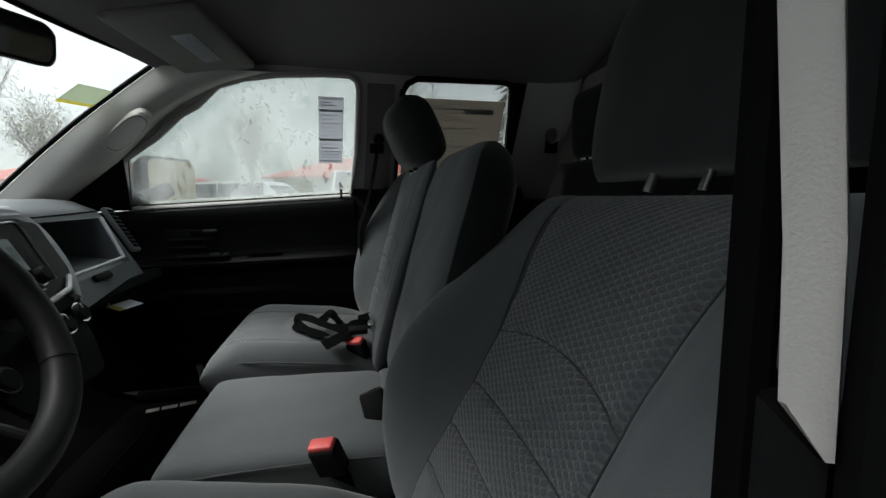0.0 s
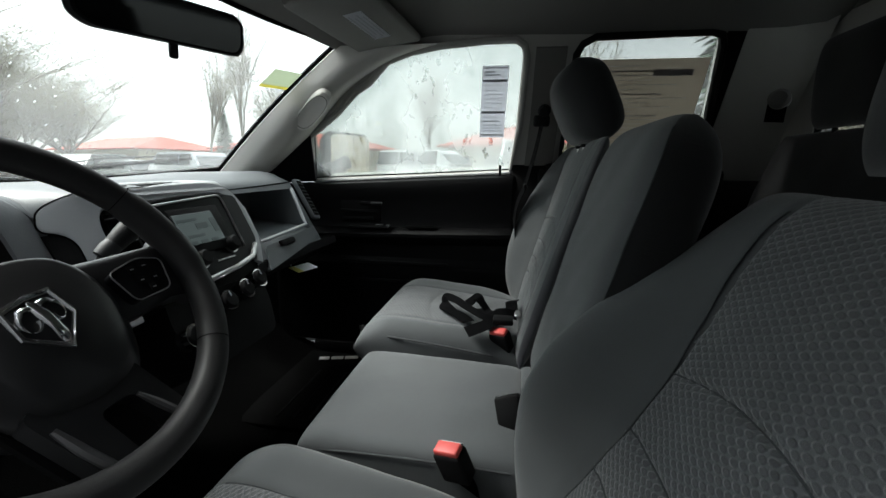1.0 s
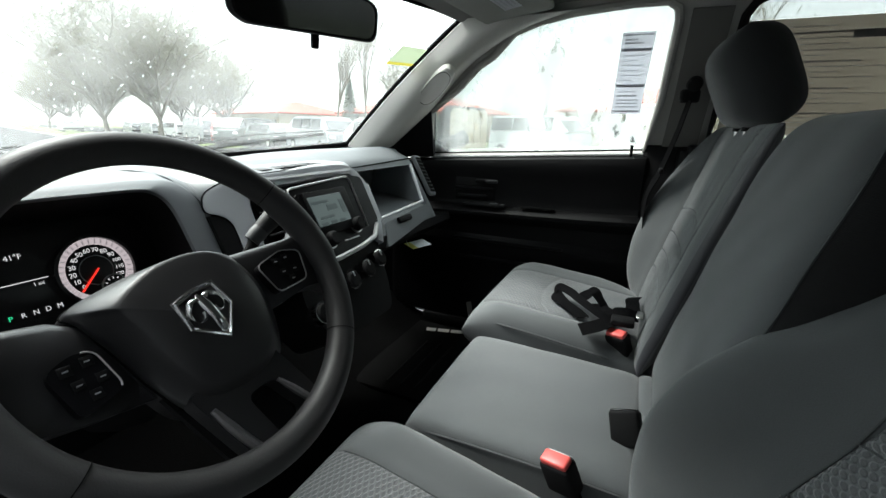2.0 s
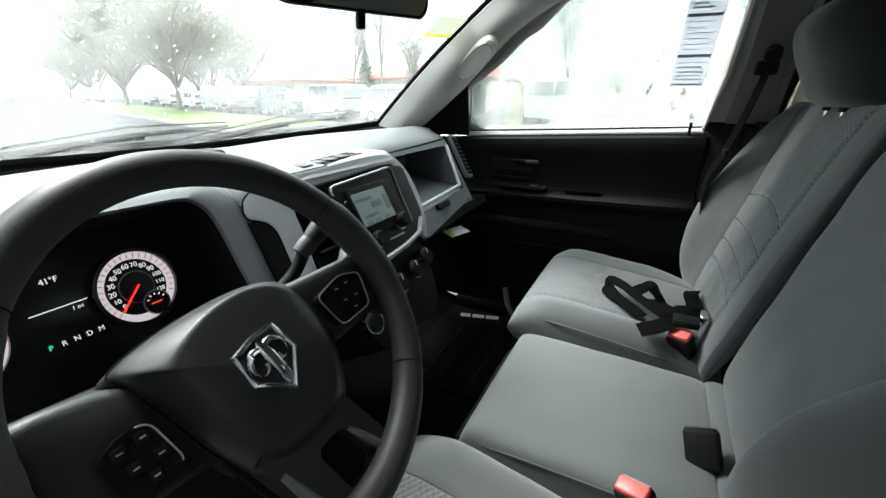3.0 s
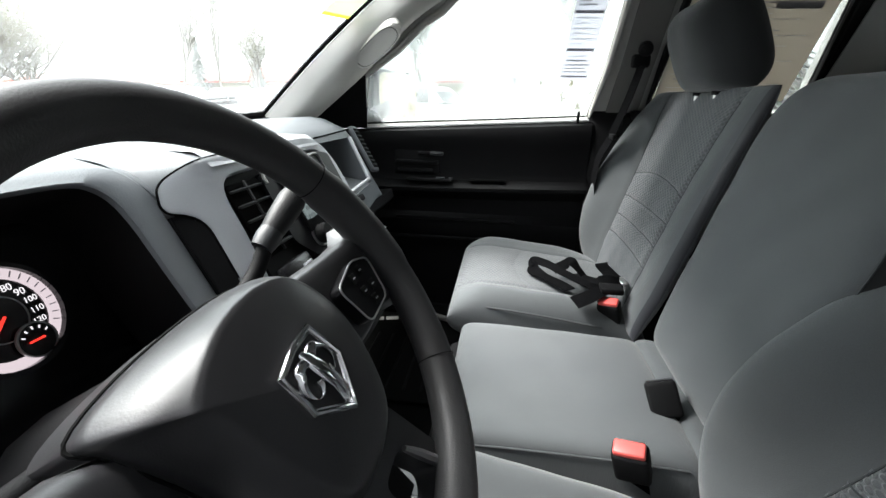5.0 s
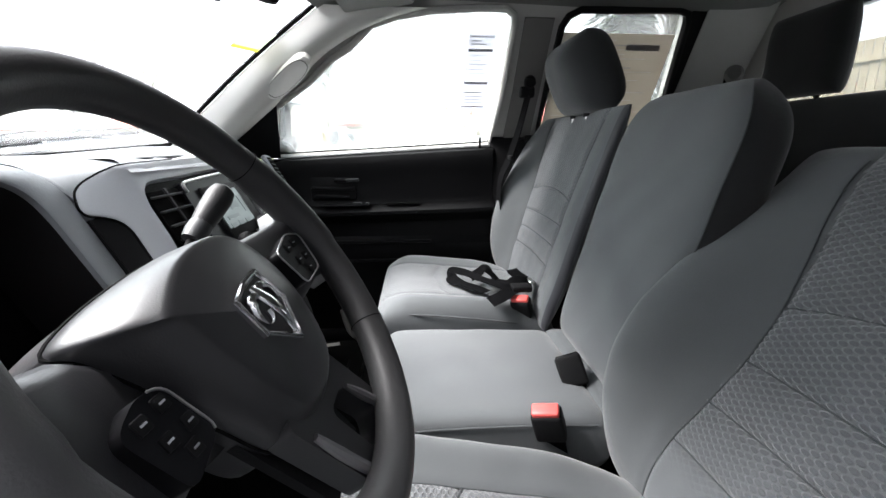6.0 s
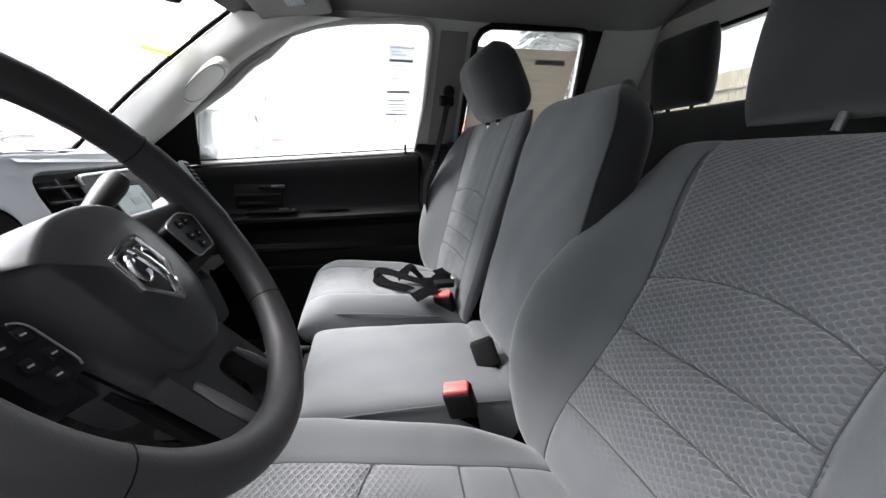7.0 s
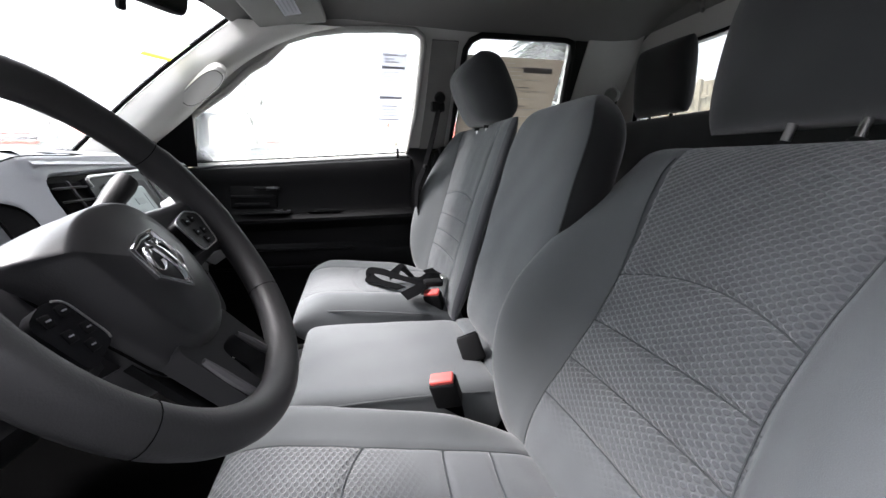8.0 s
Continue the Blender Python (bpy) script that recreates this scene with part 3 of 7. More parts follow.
# passenger windscreen pillar trim
inner = [WS[j][-1] + Vector((0.012, -0.006, -0.008)) for j in (0, 3, 6, 9, 12)]
outer = [Vector(p) for p in ((-0.30, 1.585, 1.322), (-0.135, 1.562, 1.447), (0.035, 1.505, 1.585), (0.20, 1.470, 1.668), (0.36, 1.455, 1.708))]
rings = []
for a, b in zip(inner, outer):
    m = (a + b) / 2 + Vector((0.035, -0.035, -0.012))
    q1, q3 = a.lerp(m, 0.5) + Vector((0.014, -0.012, -0.006)), b.lerp(m, 0.5) + Vector((0.010, -0.014, -0.004))
    rings.append(smooth_line([a, q1, m, q3, b], 4) + [b + Vector((-0.01, 0.05, 0.01)), a + Vector((-0.02, 0.03, 0.01))])
fine = [list(c) for c in zip(*[smooth_line([ring[q] for ring in rings], 5) for q in range(len(rings[0]))])]
bm = loft(bmesh.new(), fine)
tagged(part("trim", bm, TRIMGREY), "light grey windscreen pillar cover", "pillar trim", kind="structure")
# driver's windscreen pillar
bm = tube(bmesh.new(), [(-0.46, 0.22, 1.32), (-0.2, 0.26, 1.51), (0.06, 0.31, 1.70)], 0.045, 8)
tagged(part("trim", bm, TRIMGREY), "light grey windscreen pillar cover", "pillar trim", kind="structure")
# black sail panel at the foot of the side window
bm = bmesh.new()
loft(bm, [[(-0.34, 1.60, 1.30), (-0.30, 1.60, 1.33), (-0.135, 1.583, 1.452), (-0.158, 1.655, 1.285), (-0.34, 1.665, 1.28)],
          [(-0.36, 1.66, 1.30), (-0.32, 1.66, 1.33), (-0.15, 1.63, 1.452), (-0.172, 1.70, 1.285), (-0.36, 1.70, 1.28)]])
tagged(part("trim", bm, BLACK), "black mirror sail panel beside the pillar", "sail panel", kind="structure")
# driver's door post at the edge of the doorway
DIR = Vector((0.80, 0.60, 0))
PERP = Vector((0.60, -0.80, 0))
base = Vector((0.763, 0.151, 0))
bm = bmesh.new()
loft(bm, [[base + PERP * (a + d) + DIR * b + Vector((0, 0, z + (0.022 * (a < 0) if z < 1.3 else 0))) for a, b in ((-0.012, 0.0), (-0.009, -0.002), (0.006, -0.002), (0.009, 0.0), (0.012, 0.05), (-0.008, 0.05))] for z, d in ((1.205, 0.0045), (1.3, 0.0012), (1.4, -0.0075), (1.5, -0.015), (1.68, -0.027), (1.78, -0.033))])
tagged(part("wall_driver", bm, TRIMGREY), "light grey door post beside the driver's seat", "door post", kind="structure")
bm = bmesh.new()
loft(bm, [[base + PERP * a + DIR * b + Vector((0, 0, z + (0.02 * (a < 0) if z > 1.1 else 0))) for a, b in ((-0.016, 0.010), (-0.012, 0.004), (0.008, 0.004), (0.012, 0.006), (0.03, 0.06), (-0.012, 0.06))] for z in (0.6, 0.9, 1.05, 1.203)])
tagged(part("wall_driver", bm, BLACK), "black lower door post cover", "door post", kind="structure")
bm = tube(bmesh.new(), [base + PERP * 0.032 + DIR * 0.01 + Vector((0, 0, z)) for z in (0.6, 0.9, 1.2, 1.5, 1.75)], 0.018, 8)
tagged(part("trim", bm, RUBBER), "black rubber door seal down the doorway", "door seal", kind="structure")
bm = tube(bmesh.new(), [base + PERP * -0.022 + DIR * 0.03 + Vector((0, 0, z)) for z in (0.6, 0.9, 1.2, 1.5, 1.75)], 0.012, 8)
tagged(part("trim", bm, RUBBER), "black rubber edge beside the door post", "door seal", kind="structure")
# unseen plain wall added close by the open doorway to hold back daylight
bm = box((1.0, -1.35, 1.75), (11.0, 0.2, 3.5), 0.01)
tagged(part("wall_outside", bm, SHADEWALL), "plain grey building wall beyond the open doorway", "wall", kind="structure")
# kick panels closing the footwells towards the firewall
for y in (1.715, 0.01):
    bm = box((-0.53, y, 0.96), (0.44, 0.05, 0.72), 0.012)
    tagged(part("trim", bm, BLACK), "black footwell kick panel", "kick panel", kind="structure")
# unseen panel added behind the driver, left windowless to keep daylight out
bm = bmesh.new()
loft(bm, [[(x, 0.02, 0.60), (x, 0.02, 1.30), (x, 0.20, 1.70), (x, 0.20, 1.80), (x, -0.04, 1.80), (x, -0.04, 0.60)] for x in (0.84, 1.2, 1.52)])
tagged(part("wall_driver", bm, BLACK), "dark closed rear side of the cab behind the driver", "wall", kind="structure")


# B-pillar between the passenger side doors: a darker plate stands in for shade
bm = bmesh.new()
plate(bm, st([(0.622, 1.338), (0.634, 1.50), (0.640, 1.695), (0.730, 1.695), (0.724, 1.50), (0.718, 1.338)]), SIDE @ Matrix.Translation((0, 0, 0.007)), 0.006)
tagged(part("trim", bm, TRIMDARKER), "grey cover of the pillar between the doors", "pillar trim", kind="structure")
bm = box((0.645, 1.688, 0.975), (0.15, 0.03, 0.76), 0.008)
tagged(part("trim", bm, BLACK), "black lower pillar cover between the doors", "pillar trim", kind="structure")


bm = box((1.45, MID, 1.795), (0.10, 1.30, 0.11), 0.01)
tagged(part("wall_back", bm, TRIMDARKER), "grey header over the rear cab window", "wall", kind="structure")


# ---- passenger door ----
door = thing("door_1", (0.2, 1.66, 0.62), "black moulded plastic passenger door panel with armrest ledge, closed", "door", kind="structure")
prof = [(1.705, 1.318), (1.672, 1.322), (1.655, 1.312), (1.648, 1.29), (1.655, 1.24), (1.664, 1.15), (1.655, 1.128), (1.628, 1.118), (1.615, 1.108), (1.617, 1.096), (1.64, 1.086), (1.664, 1.06), (1.667, 1.00), (1.655, 0.985), (1.645, 0.975), (1.645, 0.955), (1.66, 0.93), (1.655, 0.74), (1.665, 0.64), (1.705, 0.62)]
bm = bmesh.new()
xs = [-0.36, -0.33, -0.2, -0.05, 0.1, 0.25, 0.4, 0.52, 0.585, 0.60]
rings = []
for i, x in enumerate(xs):
    belt = 0.053 * (x - 0.572)
    inset = 0.02 if i in (0, len(xs) - 1) else 0.0
    rings.append([(x, y + inset + 0.02 * max(0, (x - 0.48) / 0.12) * (1 if y < 1.64 else 0.3), z + (belt if z > 1.25 else belt * 0.4 if z > 1.05 else 0)) for y, z in prof])
loft(bm, rings)
part("panel", bm, DOORBLACK, door)
# door pull cup with its bars, switches, slots and lock pin
part("handle_recess", box((0.015, 1.662, 1.178), (0.16, 0.014, 0.085), 0.006), BLACK, door)
for z, x0, x1 in ((1.207, 0.02, 0.085), (1.178, -0.06, 0.09), (1.150, -0.05, 0.07)):
    part("handle_bar", box(((x0 + x1) / 2, 1.650, z), (x1 - x0, 0.012, 0.013), 0.004), DOORBLACK, door)
part("latch_handle", box((0.085, 1.645, 1.208), (0.045, 0.014, 0.012), 0.004), VENTGREY, door, "dull grey latch handle")
part("switch_plate", box((0.06, 1.632, 1.121), (0.16, 0.026, 0.006), 0.002), BLACK, door)
part("window_switch", box((0.10, 1.630, 1.128), (0.03, 0.014, 0.008), 0.003), VENTGREY, door, "small dark window switch")
part("lock_switch", box((0.135, 1.630, 1.127), (0.014, 0.014, 0.007), 0.003), VENTGREY, door)
part("grip_slot", box((0.26, 1.640, 1.1255), (0.12, 0.022, 0.004), 0.0015), RUBBER, door)
part("map_pocket_lip", box((0.15, 1.640, 0.985), (0.42, 0.012, 0.012), 0.005), DOORBLACK, door)
part("map_pocket_lip", box((0.12, 1.640, 0.915), (0.5, 0.012, 0.010), 0.004), DOORBLACK, door)
bm = tube(bmesh.new(), [(0.539, 1.672, 1.315), (0.539, 1.668, 1.335), (0.539, 1.665, 1.352)], [0.0045, 0.0045, 0.0055], 10)
part("lock_pin", bm, BLACK, door)
bm = tube(bmesh.new(), [(-0.17, 1.672, 1.284), (0.2, 1.674, 1.304), (0.575, 1.676, 1.324)], 0.0065, 8)
part("belt_seal", bm, SATIN, door, "thin bright strip along the window sill")
# rear door below the glass
door2 = thing("door_2", (0.97, 1.66, 0.62), "black rear door panel behind the front seat, closed", "door", kind="structure")
part("panel", box((0.97, 1.675, 1.0), (0.60, 0.05, 0.70), 0.02), DOORBLACK, door2)
part("window_ledge", box((0.97, 1.655, 1.345), (0.55, 0.06, 0.03), 0.01), DOORBLACK, door2)
for x0, x1 in ((1.158, 1.21),):
    bm = bmesh.new()
    loft(bm, [[on_side(x0 + d, z, 0.006), on_side(x1 + d, z, 0.006), on_side(x1 + d, z, -0.02), on_side(x0 + d, z, -0.02)] for z, d in ((1.35, 0.03), (1.5, 0.02), (1.60, 0.01), (1.70, -0.005), (1.74, -0.008))])
    part("window_frame", bm, BLACK, door2, "black painted window frame upright")


# ---- pillar fittings ----
cap = thing("grab_handle_cap", (-0.05, 1.44, 1.52), "oval grey cover plate on the windscreen pillar", "pillar cover")
C0, C1 = Vector((-0.118, 1.478, 1.478)), Vector((0.012, 1.404, 1.563))
ax_t = (C1 - C0).normalized()
nrm = Vector((0.62, -0.75, 0.0))
nrm = (nrm - ax_t * nrm.dot(ax_t)).normalized()
CAP = axes((C0 + C1) / 2 + nrm * 0.012, ax_t, nrm.cross(ax_t), nrm)
oval = [(0.086 * math.copysign(abs(math.cos(a)) ** 0.7, math.cos(a)), 0.027 * math.copysign(abs(math.sin(a)) ** 0.8, math.sin(a))) for a in [i * 2 * math.pi / 36 for i in range(36)]]
bm = bmesh.new()
loft(bm, [[CAP @ Vector((a * k, b * (k if k > 0.98 else k - 0.04), h)) for a, b in oval] for k, h in ((1.10, -0.02), (1.10, 0.0), (1.02, 0.006), (0.97, 0.004))])
part("rim", bm, TRIMGREY, cap)
bm = bmesh.new()
loft(bm, [[CAP @ Vector((a * k, b * k, h)) for a, b in oval] for k, h in ((0.99, -0.002), (0.96, 0.0045), (0.9, 0.0038))])
part("plug", bm, PLUGGREY, cap, "darker grey oval plug")

visor = thing("sun_visor", (0.20, 1.20, 1.69), "grey fabric sun visor folded up with a white warning label", "sun visor")
V = axes(Vector((0.205, 1.205, 1.695)), Vector((0.07, 1.0, 0.0)).normalized(), Vector((1.0, -0.07, 0.16)).normalized(), Vector((0.16, -0.011, -1.0)).normalized())
part("panel", box((0, 0, 0), (0.40, 0.19, 0.022), 0.010, 3, V), HEADLINER, visor)
part("warning_label", box((0.0, 0.015, 0.0125), (0.19, 0.045, 0.0012), 0.0004, 1, V), PAPER, visor, "white printed warning label")
for q in range(4):
    part("print_line", box((0.0, 0.0 + 0.010 * q, 0.0134), (0.16 - 0.03 * (q % 2), 0.0035, 0.0006), 0, 1, V), INKPALE, visor)
bm = tube(bmesh.new(), [V @ Vector((-0.20, -0.085, 0)), V @ Vector((0.215, -0.085, 0))], 0.007, 8)
part("pivot_rod", bm, TRIMDARKER, visor)
visor2 = copy_thing(visor, Matrix.Translation((0.10, 0.53, 1.69)))
tagged(visor2, "grey fabric sun visor folded up over the driver's side")

# inside mirror
mir = thing("rear_view_mirror", (0.05, 0.74, 1.56), "black rear view mirror hanging from the windscreen", "rear view mirror")
mn = Vector((0.90, -0.42, -0.12)).normalized()
ms = Vector((0.42, 0.90, 0)).normalized()
ms = (ms - mn * ms.dot(mn)).normalized()
MM = axes(Vector((0.055, 0.742, 1.567)), ms, mn.cross(ms), mn)
outl = rounded([(-0.122, -0.020), (-0.10, -0.034), (0.115, -0.032), (0.125, -0.018), (0.125, 0.022), (0.11, 0.034), (-0.10, 0.034), (-0.122, 0.022)], 0.014)
bm = bmesh.new()
loft(bm, [[MM @ Vector((a * k, b * k, h)) for a, b in outl] for k, h in ((0.55, -0.045), (0.85, -0.035), (1.0, -0.012), (1.02, 0.0), (0.97, 0.006))])
part("housing", bm, BLACK, mir)
bm = bmesh.new()
plate(bm, [(a * 0.93, b * 0.88) for a, b in outl], MM @ Matrix.Translation((0, 0, 0.0085)), 0.003)
part("mirror_glass", bm, MIRROR_DIM, mir, "dark reflecting glass")
part("dip_lever", box((0.012, -0.042, -0.006), (0.014, 0.026, 0.010), 0.004, 2, MM), BLACK, mir)
bm = tube(bmesh.new(), [MM @ Vector((0, 0.01, -0.04)), Vector((-0.02, 0.80, 1.63)), Vector((-0.115, 0.85, 1.67))], 0.010, 10)
part("stalk", bm, BLACK, mir)

# dome switch panel over the windscreen
con = thing("roof_console", (0.03, MID, 1.70), "dark overhead lamp panel on the header", "roof console")
part("body", box((0.10, MID, 1.722), (0.16, 0.22, 0.03), 0.012), BLACK, con)
part("lens", box((0.10, MID + 0.06, 1.705), (0.05, 0.05, 0.004), 0.0015), TRIMGREY, con)
# coat hook at the rear of the headliner
hook = thing("coat_hook", (1.38, 0.95, 1.75), "small grey coat hook on the headliner", "coat hook")
part("hook", tube(bmesh.new(), [(1.40, 1.19, 1.775), (1.40, 1.19, 1.745), (1.39, 1.18, 1.735), (1.375, 1.17, 1.742)], 0.006, 8), TRIMDARKER, hook)
part("base", box((1.40, 1.19, 1.772), (0.045, 0.045, 0.012), 0.004), TRIMDARKER, hook)


# ---- dashboard ----
dash = thing("dashboard", (-0.15, MID, 1.05), "dark grey moulded dashboard with open bin, centre screen and lit gauges", "dashboard")
bm = bmesh.new()
RIGHT = [(-0.60, 1.28), (-0.45, 1.312), (-0.30, 1.325), (-0.235, 1.318), (-0.195, 1.300), (-0.172, 1.290), (-0.166, 1.280), (-0.158, 1.270), (-0.14, 1.235), (-0.115, 1.19), (-0.096, 1.155), (-0.080, 1.128), (-0.062, 1.095), (-0.055, 1.07), (-0.075, 1.05), (-0.14, 1.02), (-0.40, 1.00)]
BIN = [(-0.60, 1.28), (-0.45, 1.312), (-0.30, 1.325), (-0.235, 1.318), (-0.195, 1.300), (-0.172, 1.290), (-0.166, 1.280), (-0.158, 1.268), (-0.30, 1.262), (-0.31, 1.17), (-0.115, 1.142), (-0.085, 1.130), (-0.062, 1.095), (-0.055, 1.07), (-0.075, 1.05), (-0.14, 1.02), (-0.40, 1.00)]
CENTRE = [(-0.60, 1.285), (-0.45, 1.304), (-0.30, 1.312), (-0.20, 1.314), (-0.16, 1.300), (-0.12, 1.288), (-0.10, 1.278), (-0.085, 1.265), (-0.077, 1.25), (-0.07, 1.20), (-0.06, 1.16), (-0.045, 1.12), (-0.03, 1.08), (-0.03, 1.04), (-0.06, 1.0), (-0.14, 0.97), (-0.40, 0.95)]
LEFT = [(-0.60, 1.285), (-0.45, 1.303), (-0.30, 1.311), (-0.20, 1.312), (-0.17, 1.312), (-0.16, 1.305), (-0.155, 1.295), (-0.152, 1.28), (-0.15, 1.25), (-0.145, 1.20), (-0.14, 1.16), (-0.13, 1.12), (-0.09, 1.08), (-0.07, 1.02), (-0.09, 0.95), (-0.14, 0.92), (-0.40, 0.92)]


def mixed(a, b, f):
    return [(p[0] * (1 - f) + q[0] * f, p[1] * (1 - f) + q[1] * f) for p, q in zip(a, b)]


def bowed(prof, y):
    q = (y - MID) / 0.62
    d = 0.12 * min(1.2, q * q)
    return [(x + d * (1 if i < 1 else 0.6 if i < 2 else 0.2 if i < 3 else 0), y, z) for i, (x, z) in enumerate(prof)]


stations = [(0.04, LEFT), (0.30, LEFT), (0.60, LEFT), (0.66, mixed(LEFT, CENTRE, 0.6)), (0.72, CENTRE), (1.0, CENTRE), (1.06, mixed(CENTRE, RIGHT, 0.7)), (1.12, RIGHT)]
loft(bm, [bowed(p, y) for y, p in stations] + [bowed(BIN, 1.166)] + [bowed(BIN, y) for y in (1.25, 1.35, 1.42, 1.452)] + [bowed(RIGHT, y) for y in (1.456, 1.478)] + [[(x - 0.012 - 0.02 * (i > 3), y, z - 0.004) for i, (x, y, z) in enumerate(bowed(RIGHT, 1.52))]] + [[(x - 0.05 - 0.03 * (i > 3), y, z - 0.012) for i, (x, y, z) in enumerate(bowed(RIGHT, 1.565))]] + [[(x - 0.12, y, z - 0.03) for x, y, z in bowed(RIGHT, 1.605)]])
under = bm.copy()
bmesh.ops.delete(under, geom=[f for f in under.faces if f.calc_center_median().z > 1.10], context='FACES')
bmesh.ops.delete(bm, geom=[f for f in bm.faces if f.calc_center_median().z <= 1.10], context='FACES')
part("body", bm, DASH, dash)
part("underside", under, BLACK, dash, "black underside of the dashboard")
# black lower panel under the vinyl
bm = bmesh.new()
loft(bm, [[(x + (0.005 if i < 4 else 0.0), y, z - 0.004 * (i > 1)) for i, (x, y, z) in enumerate(bowed(p, y)[11 if p is not RIGHT else 12:][:5])] + [(-0.38, y, 0.97), (-0.38, y, 1.06)] for y, p in stations[:-2] + [(1.12, RIGHT), (1.45, RIGHT), (1.58, RIGHT)]])
part("lower_panel", bm, BLACK, dash, "black lower dashboard panel")
# lighter glove box face under the bin and its lid seam
FACE = axes(Vector((-0.12, 1.30, 1.20)), Vector((0, 1, 0)), Vector((-0.483, 0, 0.8756)), Vector((0.8756, 0, 0.483)))
bm = bmesh.new()
plate(bm, rounded([(-0.172, -0.155), (0.138, -0.113), (0.168, -0.088), (0.150, -0.070), (-0.135, -0.088)], 0.010), FACE @ Matrix.Translation((0, 0, 0.006)), 0.012)
part("glove_box_lid", bm, DASH, dash)
part("glove_box_latch", box((-0.035, -0.093, 0.010), (0.075, 0.018, 0.014), 0.005, 2, FACE), BLACK, dash)
bm = tube(bmesh.new(), [FACE @ Vector(p) for p in ((-0.14, 0.035, 0.006), (-0.155, -0.072, 0.010), (0.115, -0.058, 0.010), (0.155, 0.075, 0.006))], 0.0055, 8)
part("bin_lip", bm, DASHLIGHT, dash, "mid grey lip of the open bin")
bm = tube(bmesh.new(), [(-0.166, 1.10, 1.277), (-0.167, 1.30, 1.2825), (-0.170, 1.50, 1.289)], 0.0022, 6)
part("brow_seam", bm, RUBBER, dash)
# end vent facing the door
bm = bmesh.new()
VENT = axes(Vector((-0.128, 1.512, 1.228)), Vector((0.28, 0.95, -0.14)).normalized(), Vector((-0.48, 0.0, 0.877)).normalized(), Vector((0.85, -0.20, 0.46)).normalized())
part("end_vent_frame", box((0, 0, 0), (0.034, 0.155, 0.02), 0.008, 2, VENT), DASH, dash)
part("end_vent_core", box((0, 0, 0.006), (0.024, 0.135, 0.01), 0.003, 2, VENT), RUBBER, dash)
for i in range(9):
    part("vent_slat", box((0, -0.056 + 0.014 * i, 0.009), (0.024, 0.0035, 0.007), 0.001, 1, VENT), VENTGREY, dash)

# centre stack
STACK = axes(Vector((0.0, MID, 1.22)), Vector((0, 1, 0)), Vector((-0.475, 0, 0.88)), Vector((0.88, 0, 0.475)))


def sp(y, t, n=0.0):
    return (y - MID, t, n)


bm = bmesh.new()
shell = rounded([(-0.215, 0.055), (-0.19, 0.080), (0.09, 0.086), (0.122, 0.05), (0.120, -0.05), (0.085, -0.105), (0.04, -0.115), (-0.20, -0.11)], 0.02, 5)
loft(bm, [[STACK @ Vector((a, b, h)) for a, b in shell] for h in (-0.10, -0.004)])
part("stack_shell", bm, BLACK, dash)
# the grey surround that arches over the stack and swells into a wing beside the gauges
arch_out = smooth_line([(a, b, 0) for a, b in ((-0.249, -0.12), (-0.245, -0.06), (-0.242, 0.005), (-0.2425, 0.022), (-0.2465, 0.034), (-0.254, 0.043), (-0.2630, 0.0505), (-0.2655, 0.059), (-0.2640, 0.068), (-0.2590, 0.080), (-0.245, 0.088), (-0.21, 0.0935), (-0.12, 0.096), (0.0, 0.099), (0.07, 0.097), (0.108, 0.084), (0.130, 0.05), (0.134, 0.0), (0.124, -0.05), (0.096, -0.10))], 5)
arch_in = smooth_line([(a, b, 0) for a, b in ((-0.222, -0.12), (-0.217, -0.06), (-0.210, -0.01), (-0.2085, 0.008), (-0.2075, 0.018), (-0.2065, 0.026), (-0.205, 0.034), (-0.2035, 0.040), (-0.2015, 0.046), (-0.198, 0.053), (-0.190, 0.061), (-0.172, 0.067), (-0.11, 0.069), (0.0, 0.074), (0.065, 0.074), (0.092, 0.066), (0.110, 0.04), (0.114, 0.0), (0.104, -0.045), (0.080, -0.09))], 5)


def wing_n(a):
    """Depth of the surround's face: it falls away towards the gauges."""
    q = 0.0055 - 0.75 * max(0.0, -0.220 - a)
    return q - 0.0024 * math.exp(-((a + 0.220) / 0.010) ** 2)


rings = []
for a, b in zip(arch_out, arch_in):
    ring = []
    for f, h in ((0.0, -0.05), (0.0, -0.0025), (0.012, -0.0008), (0.05, 0.0), (0.2, 0.0), (0.4, 0.0), (0.6, 0.0), (0.8, 0.0), (0.93, -0.0008), (0.98, -0.004), (1.0, -0.011), (1.0, -0.05)):
        q = a.lerp(b, f)
        ring.append(STACK @ Vector((q.x, q.y, wing_n(q.x) + h)))
    rings.append(ring)
part("stack_surround", loft(bmesh.new(), rings), DASHLIGHT, dash, "satin mid grey surround of the centre stack")
part("surround_joint", tube(bmesh.new(), [STACK @ Vector((q.x, q.y, wing_n(q.x) - 0.0016)) for q in arch_out[6:62]], 0.0014, 6), RUBBER, dash)
bm = bmesh.new()
lower = rounded([(-0.17, -0.09), (0.082, -0.09), (0.070, -0.175), (0.04, -0.24), (-0.15, -0.24), (-0.185, -0.16)], 0.02, 4)
loft(bm, [[STACK @ Vector((a, b, h)) for a, b in lower] for h in (-0.12, -0.006)])
part("climate_panel", bm, BLACK, dash)
bm = bmesh.new()
plate(bm, rounded([(-0.125, 0.060), (0.075, 0.070), (0.118, 0.062), (0.112, -0.045), (0.07, -0.082), (-0.085, -0.094), (-0.135, -0.045)], 0.012), STACK @ Matrix.Translation((0, 0, 0.007)), 0.012)
